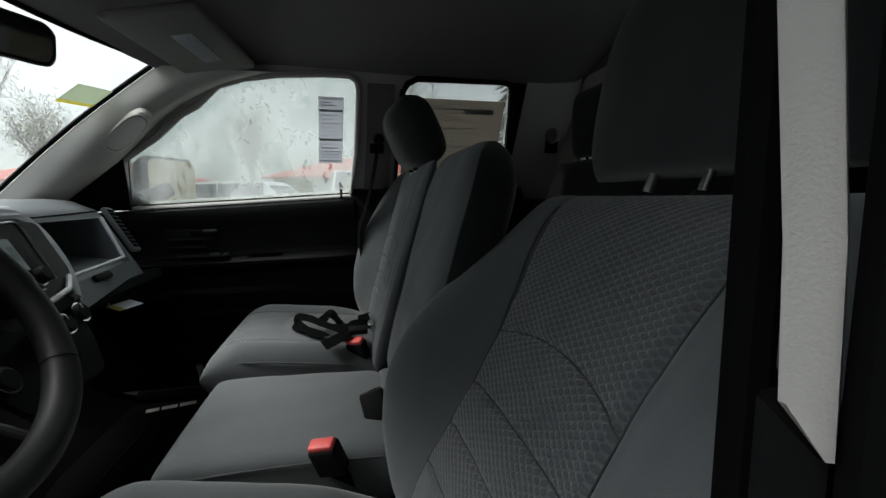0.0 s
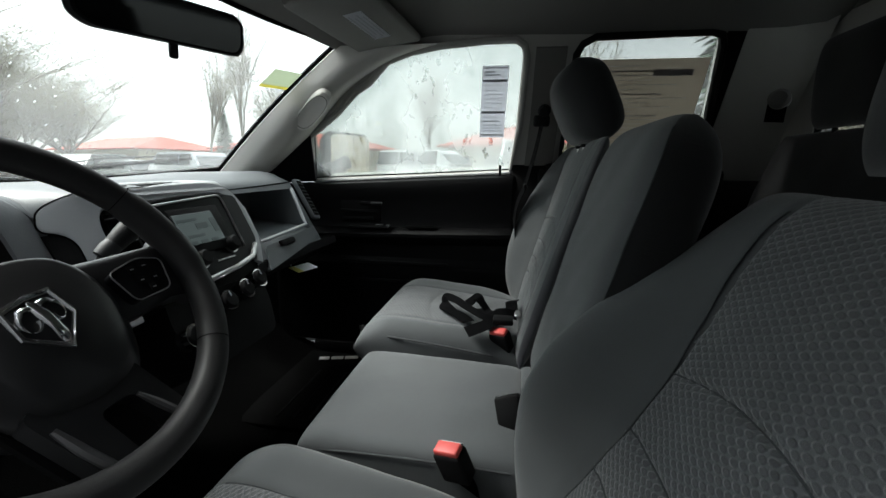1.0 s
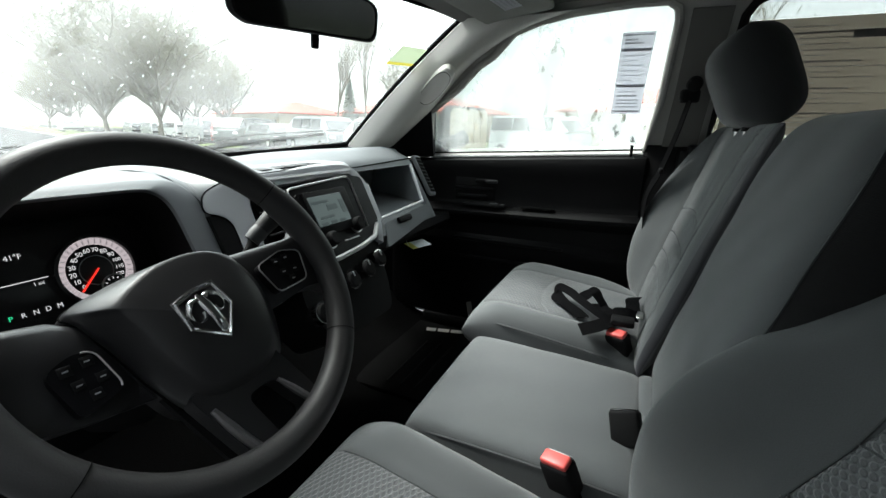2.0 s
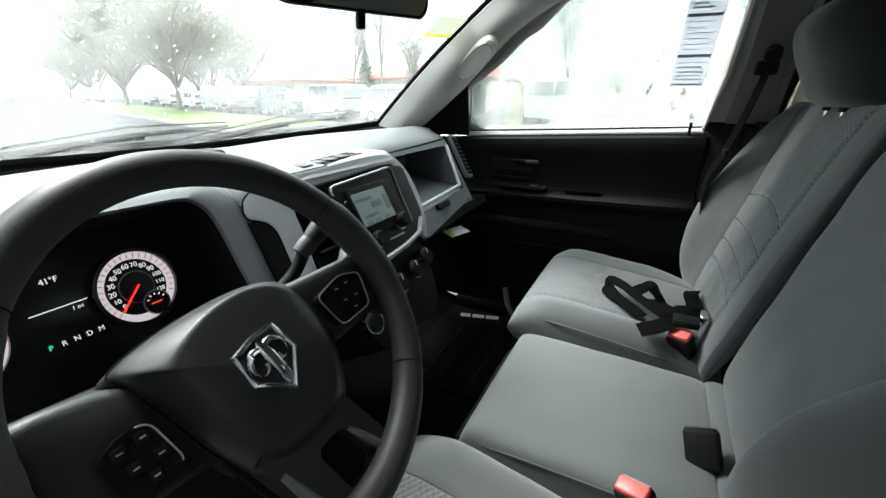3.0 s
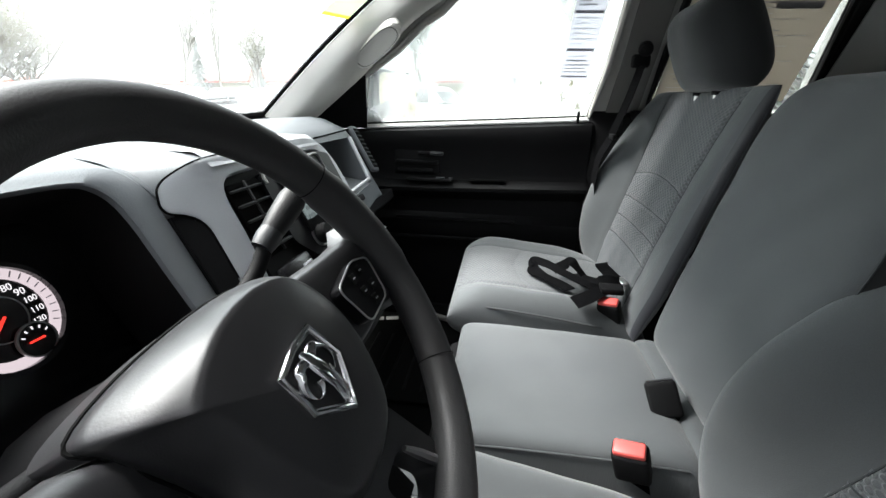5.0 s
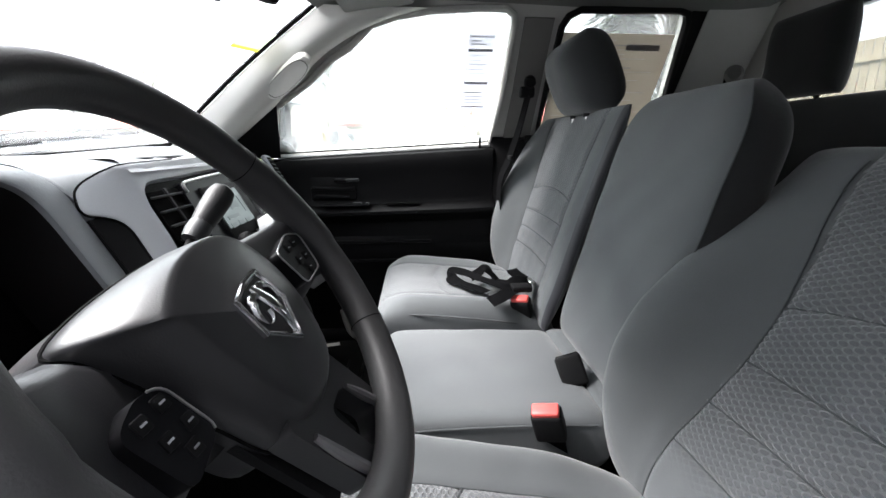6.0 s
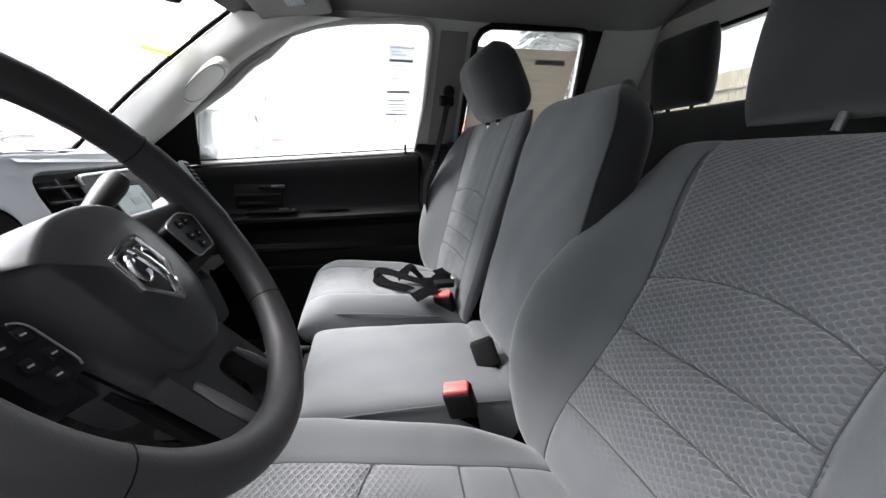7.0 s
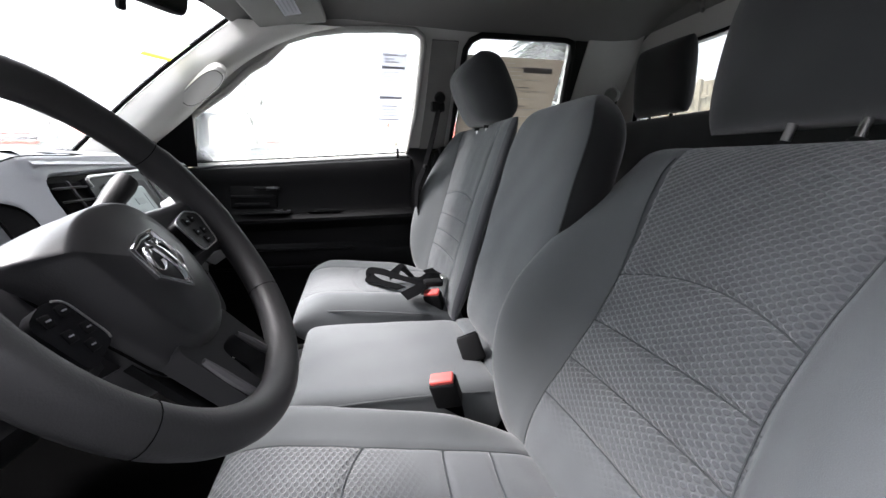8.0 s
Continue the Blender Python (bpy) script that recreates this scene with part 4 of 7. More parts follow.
part("stack_fascia", bm, FASCIA, dash, "gloss black screen surround")
bm = bmesh.new()
edge = rounded([(-0.125, 0.058), (0.072, 0.068), (0.062, -0.06), (0.05, -0.080), (-0.08, -0.094), (-0.095, -0.06)], 0.016, 5)
tube(bm, [STACK @ Vector((a, b, 0.0085)) for a, b in edge[:14]], 0.0022, 6)
part("chrome_line", bm, SATIN, dash, "thin silver line round the fascia")
bm = tube(bmesh.new(), [STACK @ Vector(p) for p in (sp(0.765, -0.094, 0.008), sp(0.79, -0.096, 0.010), sp(0.87, -0.090, 0.012), sp(0.925, -0.080, 0.012), sp(0.957, -0.055, 0.008))], 0.0055, 8)
part("chrome_strip", bm, SATIN, dash, "bright silver strip below the screen")
part("screen_bezel", box(sp(0.834, 0.0, 0.010), (0.130, 0.092, 0.006), 0.003, 2, STACK), BLACK, dash)
part("touch_screen", box(sp(0.824, 0.003, 0.0125), (0.100, 0.062, 0.003), 0.001, 1, STACK), SCREEN, dash, "lit pale touch screen")
for i, (y, t, a, b) in enumerate(((0.825, 0.02, 0.05, 0.006), (0.855, 0.006, 0.03, 0.012), (0.83, -0.012, 0.04, 0.006), (0.815, -0.025, 0.018, 0.007), (0.842, -0.025, 0.018, 0.007), (0.870, -0.025, 0.018, 0.007), (0.888, 0.004, 0.014, 0.03))):
    part("screen_field", box(sp(y - 0.024, t, 0.0145), (a, b, 0.0006), 0, 1, STACK), SCREENDIM, dash)
for y, t, r in ((0.790, -0.056, 0.0145), (0.884, -0.042, 0.0145)):
    part("tuning_knob", disc(bmesh.new(), STACK @ Vector(sp(y, t, 0.026)), (0.88, 0, 0.475), r, 0.022, 28, r * 1.08, 0.003), BLACK, dash)
    part("knob_ring", ring_band(bmesh.new(), STACK @ Matrix.Translation(sp(y, t, 0.006)), r * 1.05, r * 1.25, 0.004), SATIN, dash)
part("slot_light", box(sp(0.855, -0.067, 0.008), (0.05, 0.003, 0.004), 0.001, 1, STACK), SATIN, dash)
for y, t in ((0.786, -0.145), (0.843, -0.138), (0.893, -0.129)):
    part("climate_knob", disc(bmesh.new(), STACK @ Vector(sp(y, t, 0.030)), (0.88, 0, 0.475), 0.0165, 0.03, 28, 0.0175, 0.003), BLACK, dash)
    part("knob_ring", ring_band(bmesh.new(), STACK @ Matrix.Translation(sp(y, t, 0.012)), 0.0165, 0.0195, 0.012), CHROME, dash, "chrome ring round the knob")
    part("knob_mark", box(sp(y, t + 0.010, 0.0305), (0.0022, 0.010, 0.001), 0, 1, STACK), PAPER, dash)
part("transfer_knob", disc(bmesh.new(), STACK @ Vector(sp(0.690, -0.175, 0.02)), (0.88, 0, 0.475), 0.018, 0.03, 28, 0.019, 0.003), BLACK, dash)
part("knob_ring", ring_band(bmesh.new(), STACK @ Matrix.Translation(sp(0.690, -0.175, 0.004)), 0.018, 0.021, 0.012), CHROME, dash, "chrome ring round the knob")


def vent(y0, y1, t0, t1, count, lean):
    mid_y, mid_t = (y0 + y1) / 2, (t0 + t1) / 2
    part("vent_core", box(sp(mid_y, mid_t, -0.001), (y1 - y0, t1 - t0, 0.006), 0.003, 2, STACK), RUBBER, dash)
    for i in range(count):
        t = t0 + (t1 - t0) * (i + 0.5) / count
        m = STACK @ Matrix.Translation(sp(mid_y + lean * (t - mid_t), t, 0.0035)) @ Matrix.Rotation(0.35, 4, 'X')
        part("vent_slat", box((0, 0, 0), (y1 - y0 - 0.004, 0.0036, 0.006), 0.001, 1, m), LOUVRE, dash)
    part("vent_divider", box(sp(mid_y, mid_t, 0.0045), (0.003, t1 - t0, 0.004), 0.001, 1, STACK), LOUVRE, dash)


vent(0.930, 0.968, -0.034, 0.060, 7, 0.15)
# recess beside the gauges, and the driver side vent
bm = bmesh.new()
loft(bm, [[STACK @ Vector((a, t, wing_n(a) + h)) for a, h in ((-0.2665, 0.001), (-0.262, -0.0035), (-0.247, -0.0035), (right, -0.002), (right, -0.03), (-0.2665, -0.03))] for t, right in ((-0.13, -0.246), (-0.05, -0.242), (0.010, -0.240), (0.032, -0.243), (0.046, -0.256))])
part("wing_recess", bm, BLACK, dash, "black recessed panel beside the gauges")
vent(0.662, 0.735, -0.046, 0.056, 5, 0.0)
part("headlamp_panel", box(sp(0.695, -0.085, 0.006), (0.075, 0.045, 0.014), 0.005, 2, STACK), GLOSSBLACK, dash)
part("panel_button", box(sp(0.68, -0.085, 0.014), (0.014, 0.010, 0.003), 0.001, 1, STACK), DASH, dash)
part("panel_slider", box(sp(0.712, -0.078, 0.015), (0.024, 0.005, 0.003), 0.001, 1, STACK), PAPER, dash)
# dash-top tray with raised bars, and the stack's brow
TRAY = axes(Vector((-0.03, 0.79, 1.306)), Vector((-0.10, 1.0, 0.0)).normalized(), Vector((-1.0, -0.10, 0.05)).normalized(), Vector((0.05, 0.0, 1)).normalized())
gx, gy = np.meshgrid(np.linspace(-0.165, -0.032, 66), np.linspace(0.655, 0.992, 110), indexing="ij")
ends = step(0.560, 0.61, gy) * step(0.993, 0.955, gy)
top = 1.3115 - 0.030 * step(-0.056, -0.012, gx) - 0.012 * step(-0.13, -0.17, gx) - 0.026 * (1 - ends)
inside = step(0.690, 0.702, gy + 0.35 * (gx + 0.06)) * step(0.930, 0.915, gy - 0.2 * (gx + 0.06)) * step(-0.104, -0.097, gx + 0.14 * (gy - 0.80)) * step(-0.048, -0.055, gx + 0.14 * (gy - 0.80))
top = top - 0.004 * inside
idx = np.arange(gx.size).reshape(gx.shape)
quads = np.stack([idx[:-1, :-1], idx[1:, :-1], idx[1:, 1:], idx[:-1, 1:]], -1)
mid_in = (inside[:-1, :-1] + inside[1:, 1:]) / 2 > 0.5
pts = np.stack([gx, gy, top], -1).reshape(-1, 3)
for sel, nm, mat, lab in ((quads[~mid_in], "stack_brow", DASHLIGHT, "mid grey brow over the centre stack"), (quads[mid_in], "tray", BLACK, "shallow black tray in the dash top")):
    used, inv = np.unique(sel, return_inverse=True)
    raw(nm, pts[used], inv.reshape(-1, 4).tolist(), mat, dash, lab)
for a in (-0.075, -0.035, 0.005, 0.045):
    part("raised_bar", box((a + 0.02, 0.044 + 0.04 * a, 0.0022), (0.026, 0.024, 0.003), 0.0015, 1, TRAY), VENTGREY, dash)
# dash skin between the gauge hood and the wing of the surround
skin = []
rim_line = [Vector((0.570 - MID, 0.107, -0.030)), Vector((0.584 - MID, 0.094, -0.030))] + [Vector((q.x, q.y, wing_n(q.x) - 0.0012)) for q in arch_out[41:62:2]]
for q in rim_line:
    b = STACK @ q
    a, c = Vector((-0.22, b.y, 1.3135)), Vector((min(-0.085, b.x - 0.012), b.y, 1.3165))
    skin.append([a * (1 - f) ** 2 + c * 2 * f * (1 - f) + b * f * f for f in (0, 0.15, 0.3, 0.45, 0.6, 0.75, 0.88, 0.97, 1.0)] + [b + Vector((-0.006, 0, -0.010))])
part("dash_skin", loft(bmesh.new(), skin, False), DASH, dash)
# defroster grille
bm = box((-0.325, 0.715, 1.3135), (0.05, 0.10, 0.006), 0.002)
part("defroster_grille", bm, BLACK, dash)
for i in range(8):
    part("grille_slat", box((-0.325, 0.672 + 0.0125 * i, 1.3175), (0.045, 0.004, 0.004), 0, 1), DASH, dash)

# gauge hood and cluster
HOOD = [(0.551, -0.13, 0.5905, -0.13, -0.030, 0), (0.546, -0.05, 0.5915, -0.05, -0.030, 0), (0.545, 0.02, 0.5935, 0.02, -0.030, 0), (0.5445, 0.050, 0.5945, 0.056, -0.030, 0), (0.540, 0.076, 0.5930, 0.082, -0.029, 0.3), (0.528, 0.092, 0.570, 0.109, -0.028, 0.9),
        (0.508, 0.0985, 0.53, 0.118, -0.030, 1), (0.45, 0.100, 0.45, 0.120, -0.030, 1), (0.385, 0.1005, 0.385, 0.121, -0.030, 1), (0.30, 0.099, 0.30, 0.119, -0.030, 1), (0.25, 0.094, 0.235, 0.112, -0.028, 0.9), (0.215, 0.08, 0.175, 0.09, -0.022, 0.4), (0.20, 0.05, 0.155, 0.05, -0.02, 0), (0.195, -0.13, 0.145, -0.13, -0.02, 0)]
rings = []
for iy, it, oy, ot, on, roll in HOOD:
    a, b = Vector((iy - MID, it, -0.02)), Vector((oy - MID, ot, on))
    edge = [a + Vector((0, 0, -0.09)), a + Vector((0, 0, -0.006)), a + Vector((0, 0, -0.001)) + (b - a) * 0.04, a + Vector((0, 0, 0.0005)) + (b - a) * 0.12, a.lerp(b, 0.5), a.lerp(b, 0.9), b + Vector((0, 0, -0.002))]
    ring = [STACK @ p for p in edge]
    flat_back, rolled = STACK @ (b + Vector((0, 0, -0.03))), Vector((-0.125, oy, 1.3145))
    flat_end, rolled_end = STACK @ (b + Vector((0, 0, -0.09))), Vector((-0.20, oy, 1.312))
    rings.append(ring + [flat_back.lerp(rolled, roll), flat_end.lerp(rolled_end, roll)])
fine_rings = []
for column in zip(*[smooth_line([ring[q] for ring in rings], 5) for q in range(len(rings[0]))]):
    fine_rings.append(list(column))
part("gauge_hood", loft(bmesh.new(), [r[1:] for r in fine_rings], False), DASH, dash)
part("hood_lining", loft(bmesh.new(), [r[:2] for r in fine_rings], False), BLACK, dash, "black inner wall of the gauge hood")
GA = axes(Vector((-0.112, 0.385, 1.19)), Vector((0, 1, 0)), Vector((-0.30, 0, 0.954)), Vector((0.954, 0, 0.30)))
part("gauge_panel", box((0, -0.01, -0.012), (0.42, 0.26, 0.02), 0.01, 2, GA), GLOSSBLACK, dash)
part("lower_trim", box((-0.01, 0.385, 1.085), (0.12, 0.46, 0.03), 0.012, 2, None), BLACK, dash)


def dial(y, t, big):
    m = GA @ Matrix.Translation((y - 0.385, t, 0.0))
    part("dial_ring", ring_band(bmesh.new(), m, big * 0.80, big, 0.004), DIALWHITE, dash, "lit pinkish white dial ring")
    part("dial_face", disc(bmesh.new(), m @ Vector((0, 0, 0.0018)), m.to_3x3() @ Vector((0, 0, 1)), big * 0.80, 0.003), GLOSSBLACK, dash)
    part("dial_centre", ring_band(bmesh.new(), m @ Matrix.Translation((0, 0, 0.002)), big * 0.44, big * 0.46, 0.001), SATIN, dash)
    part("dial_bezel", ring_band(bmesh.new(), m, big * 1.0, big * 1.10, 0.010), GLOSSBLACK, dash)
    return m


R0 = 0.0455
D = dial(0.461, -0.003, R0)
for i in range(13):
    a = radians(-138 - i * (248 / 12))
    q = D @ Matrix.Translation((R0 * 0.63 * math.cos(a), R0 * 0.63 * math.sin(a), 0.0026))
    lettering("dial_number", str(10 * i), 0.0088 if i < 10 else 0.0076, q, DIALTEXT, dash)
for i in range(25):
    a = radians(-138 - i * (248 / 24))
    part("dial_tick", box((R0 * 0.9, 0, 0.0045), (R0 * 0.12, 0.0008, 0.0006), 0, 1, D @ Matrix.Rotation(a, 4, 'Z')), INK, dash)
part("needle", box((R0 * 0.36, 0, 0.005), (R0 * 0.85, 0.0024, 0.0016), 0.0006, 1, D @ Matrix.Rotation(radians(-136), 4, 'Z')), NEEDLE, dash, "lit red needle")
D2 = D @ Matrix.Translation((R0 * 0.30, -R0 * 0.60, 0.004))
part("small_dial", disc(bmesh.new(), D2 @ Vector((0, 0, 0.002)), D.to_3x3() @ Vector((0, 0, 1)), R0 * 0.34, 0.004), GLOSSBLACK, dash)
part("small_ring", ring_band(bmesh.new(), D2, R0 * 0.33, R0 * 0.36, 0.003), SATIN, dash)
part("small_needle", box((-R0 * 0.02, 0, 0.0035), (R0 * 0.30, 0.0018, 0.001), 0.0004, 1, D2), NEEDLE, dash)
for i in range(5):
    a = radians(150 - i * 30)
    part("small_tick", box((R0 * 0.25, 0, 0.0028), (R0 * 0.06, 0.0012, 0.0005), 0, 1, D2 @ Matrix.Rotation(a, 4, 'Z')), DIALTEXT, dash)
D3 = dial(0.285, -0.003, R0)
for i in range(7):
    a = radians(-124 - i * (248 / 6))
    part("dial_tick", box((R0 * 0.66, 0, 0.0026), (R0 * 0.10, 0.002, 0.0005), 0, 1, D3 @ Matrix.Rotation(a, 4, 'Z')), DIALTEXT, dash)
part("needle", box((R0 * 0.36, 0, 0.005), (R0 * 0.85, 0.0024, 0.0016), 0.0006, 1, D3 @ Matrix.Rotation(radians(-122), 4, 'Z')), NEEDLE, dash, "lit red needle")
lettering("display_text", "41°F", 0.0095, GA @ Matrix.Translation((-0.003, 0.036, 0.0)), DIALTEXT, dash)
part("display_rule", box((-0.004, 0.004, -0.0005), (0.055, 0.0012, 0.001), 0, 1, GA), DIALTEXT, dash)
lettering("display_text", "1 mi", 0.0065, GA @ Matrix.Translation((0.012, -0.002, 0.0)), DIALTEXT, dash)
for i, ch in enumerate("PRNDM"):
    lettering("gear_letter", ch, 0.0085, GA @ Matrix.Translation((-0.026 + 0.0125 * i, -0.036, 0.0)), LITGREEN if i == 0 else DIALTEXT, dash)


# ---- steering wheel ----
wheel = thing("steering_wheel", (0.19, 0.398, 1.226), "black four-spoke steering wheel with silver accents and a chrome shield badge", "steering wheel")
WT = radians(35)
WH = axes(Vector((0.193, 0.396, 1.226)), Vector((0.06, 0.998, 0)).normalized(), Vector((-math.sin(WT), 0.035, math.cos(WT))).normalized(), Vector((math.cos(WT), -0.05, math.sin(WT))).normalized())


def wp(s, t, n=0.0):
    return WH @ Vector((s, t, n))


bm = bmesh.new()
tube(bm, [wp(0.1680 * math.cos(a), 0.1680 * math.sin(a)) for a in [i * 2 * math.pi / 96 for i in range(96)]], [0.0165 + 0.0018 * (1 if abs(math.sin(i * 2 * math.pi / 96) - 0.25) < 0.3 else 0) for i in range(96)], 18, True)
part("rim", bm, LEATHER, wheel)
for a in (0.62, math.pi - 0.62, -0.62, math.pi + 0.62):
    d = Vector((math.cos(a), math.sin(a)))
    bm = tube(bmesh.new(), [wp(d.x * 0.168 + math.cos(q) * d.x * 0.0172, d.y * 0.168 + math.cos(q) * d.y * 0.0172, math.sin(q) * 0.0172) for q in [i * 2 * math.pi / 20 for i in range(20)]], 0.0004, 5, True)
    part("rim_seam", bm, RUBBER, wheel)
# hub cover: a raised middle facet with sloping flanks down to its outline
HUB = [(-0.062, 0.019, -0.004, -0.082, 0.036, -0.045), (-0.026, 0.041, -0.004, -0.037, 0.0500, -0.043), (0.015, 0.048, -0.004, 0.025, 0.0560, -0.036), (0.045, 0.039, -0.003, 0.068, 0.045, -0.032), (0.063, 0.008, -0.002, 0.087, 0.013, -0.030), (0.065, -0.030, -0.002, 0.088, -0.032, -0.028), (0.050, -0.070, -0.003, 0.066, -0.088, -0.026),
       (0.016, -0.086, -0.003, 0.017, -0.104, -0.026), (-0.022, -0.082, -0.003, -0.032, -0.096, -0.026), (-0.040, -0.054, -0.003, -0.054, -0.058, -0.026), (-0.052, -0.014, -0.003, -0.069, -0.012, -0.028), (-0.060, 0.010, -0.003, -0.080, 0.020, -0.034)]


def closed_line(pts, k=5):
    return smooth_line(pts[-2:] + pts + pts[:2], k)[2 * k:(2 + len(pts)) * k]


facet = closed_line([Vector(h[:3]) for h in HUB])
border = closed_line([Vector(h[3:]) for h in HUB])
heart = Vector((0.003, -0.020, 0.004))


def hub_ring(f, drop=0.0):
    return [wp(*(a.lerp(b, f) - Vector((0, 0, drop)))) for a, b in zip(facet, border)]


bm = bmesh.new()
rows = [hub_ring(1.0, 0.045), hub_ring(1.0, 0.006), hub_ring(0.99, 0.002), hub_ring(0.93, -0.001), hub_ring(0.5, -0.0015), hub_ring(0.06, -0.0002)]
for k, lift in ((0.99, 0.0), (0.94, 0.0012), (0.75, 0.003), (0.5, 0.0045), (0.25, 0.0052)):
    rows.append([wp(heart.x + (a.x - heart.x) * k, heart.y + (a.y - heart.y) * k, a.z + lift + (0.003 - a.z) * (1 - k)) for a in facet])
loft(bm, rows)
part("hub_cover", bm, HUBSKIN, wheel)
part("hub_seam", tube(bmesh.new(), hub_ring(1.006, 0.010), 0.0014, 5, True), RUBBER, wheel)
# side spokes carrying the switches, and the forked lower spoke
PODS = {1: [(0.074, 0.012), (0.112, 0.023), (0.139, 0.017), (0.131, -0.020), (0.086, -0.025)], -1: [(-0.078, -0.047), (-0.087, -0.010), (-0.102, -0.007), (-0.122, -0.016), (-0.112, -0.058)]}
SPOKES = {1: ((0.050, -0.045, 0.034, -0.004), (0.078, -0.042, 0.034, -0.002), (0.10, -0.040, 0.034, 0.0), (0.135, -0.034, 0.034, 0.004), (0.155, -0.036, 0.036, 0.003), (0.168, -0.046, 0.048, 0.0)),
          -1: ((0.050, -0.045, 0.036, -0.028), (0.078, -0.042, 0.044, -0.021), (0.10, -0.040, 0.052, -0.009), (0.135, -0.034, 0.054, 0.002), (0.155, -0.036, 0.054, 0.001), (0.165, -0.036, 0.050, -0.004))}
for sgn in (-1, 1):
    tip = 0.006 if sgn > 0 else -0.022
    bm = bmesh.new()
    loft(bm, [[wp(sgn * s, t + tip, n) for t, n in ((t0, -0.036), (t0, -0.016 + dn), (t0 + 0.006, -0.011 + dn), ((t0 + t1) / 2, -0.008 + dn), (t1 - 0.012, -0.0085 + dn), (t1 - 0.005, -0.012 + dn), (t1 - 0.001, -0.018 + dn), (t1, -0.036))] for s, t0, t1, dn in SPOKES[sgn]])
    for v in bm.verts:
        v.co += WH.col[2].to_3d() * (0.0 if sgn > 0 else -0.010)
    part("side_spoke", bm, HUBSKIN, wheel)
    pod = rounded(PODS[sgn], 0.008, 4)
    bm = bmesh.new()
    low = 0.0 if sgn > 0 else -0.0145
    plate(bm, pod, WH @ Matrix.Translation((0, 0, 0.0005 + low)), 0.012)
    pd = part("switch_pod", bm, FASCIA, wheel)
    part("pod_trim", tube(bmesh.new(), [wp(a, b, 0.001 + low) for a, b in (pod if sgn > 0 else pod[2:11])], 0.0008, 6, sgn > 0), SATIN, pd, "bright silver outline")
    mx, my = sum(p[0] for p in PODS[sgn]) / 5, sum(p[1] for p in PODS[sgn]) / 5
    for a, b in ((-0.009, 0.009), (0.006, 0.011), (-0.005, -0.005), (0.003, -0.016), (0.011, -0.005)):
        part("button", box((mx + a, my + b, 0.0012 + low), (0.0085, 0.0085, 0.0016), 0.0007, 2, WH), BLACK, pd)
        part("button_mark", box((mx + a, my + b, 0.0024 + low), (0.004, 0.0011, 0.0004), 0, 1, WH), DASHLIGHT, pd)
bm = bmesh.new()
fork = rounded([(-0.044, -0.080), (0.052, -0.070), (0.080, -0.142), (0.060, -0.164), (-0.012, -0.168)], 0.012, 4)
eye = rounded([(0.004, -0.107), (0.038, -0.104), (0.060, -0.146), (0.050, -0.157), (0.018, -0.159)], 0.010, 4)
plate(bm, fork, WH @ Matrix.Translation((0, 0, -0.012)), 0.022, [eye])
part("lower_spoke", bm, HUBSKIN, wheel)
bm = tube(bmesh.new(), smooth_line([wp(s, t, -0.010) for s, t in ((0.040, -0.108), (0.054, -0.130), (0.063, -0.148), (0.052, -0.161), (0.024, -0.163))], 6), [0.0022 + 0.0022 * min(1, i / 5) for i in range(25)], 8)
part("accent_strip", bm, ACCENT, wheel, "satin silver accent strip")
bm = tube(bmesh.new(), smooth_line([wp(s, t, -0.011) for s, t in ((-0.030, -0.102), (-0.020, -0.130), (-0.006, -0.161))], 6), [0.003 + 0.002 * min(1, i / 5) for i in range(13)], 8)
part("accent_strip", bm, ACCENT, wheel, "satin silver accent strip")
bm = bmesh.new()
plate(bm, [(-0.05, -0.07), (0.05, -0.07), (0.06, -0.155), (-0.02, -0.160)], WH @ Matrix.Translation((0, 0, -0.040)), 0.008)
part("rear_cover", bm, BLACK, wheel)
# badge: plain chrome shield with a raised lobed boss
bdg = [(-0.0215, 0.022), (0.0, 0.0245), (0.0215, 0.022), (0.024, -0.006), (0.0, -0.031), (-0.024, -0.006)]
B0 = WH @ Matrix.Translation((0.0, -0.0165, 0.0050)) @ Matrix.Rotation(radians(14), 4, 'Z') @ Matrix.Scale(1.08, 4)
bm = bmesh.new()
plate(bm, bdg, B0 @ Matrix.Translation((0, 0, 0.002)), 0.006, [[(a * 0.80, b * 0.80) for a, b in bdg]])
tube(bm, [B0 @ Vector((a * 0.92, b * 0.92, 0.002)) for a, b in bdg], 0.0021, 8, True)
bd = part("badge", bm, CHROME, wheel, "chrome shield badge")
bm = bmesh.new()
plate(bm, [(a * 0.84, b * 0.84) for a, b in bdg], B0, 0.003)
part("badge_field", bm, GLOSSBLACK, bd)
for sx in (-1, 1):
    curl = [B0 @ Vector((sx * (0.0035 + 0.0105 * q), 0.013 + 0.002 * math.sin(q * 3) - 0.002 * q, 0.003)) for q in (0, 0.35, 0.7)]
    curl += [B0 @ Vector((sx * (0.0105 + 0.0062 * math.cos(a)), 0.003 + 0.0085 * math.sin(a), 0.003 + 0.001 * a / 4)) for a in [1.2 - 0.45 * i for i in range(10)]]
    part("badge_boss", tube(bmesh.new(), smooth_line(curl, 3), [0.0042 - 0.0000075 * i * i for i in range(37)], 10, flat=0.7), CHROME, bd)
bm = bmesh.new()
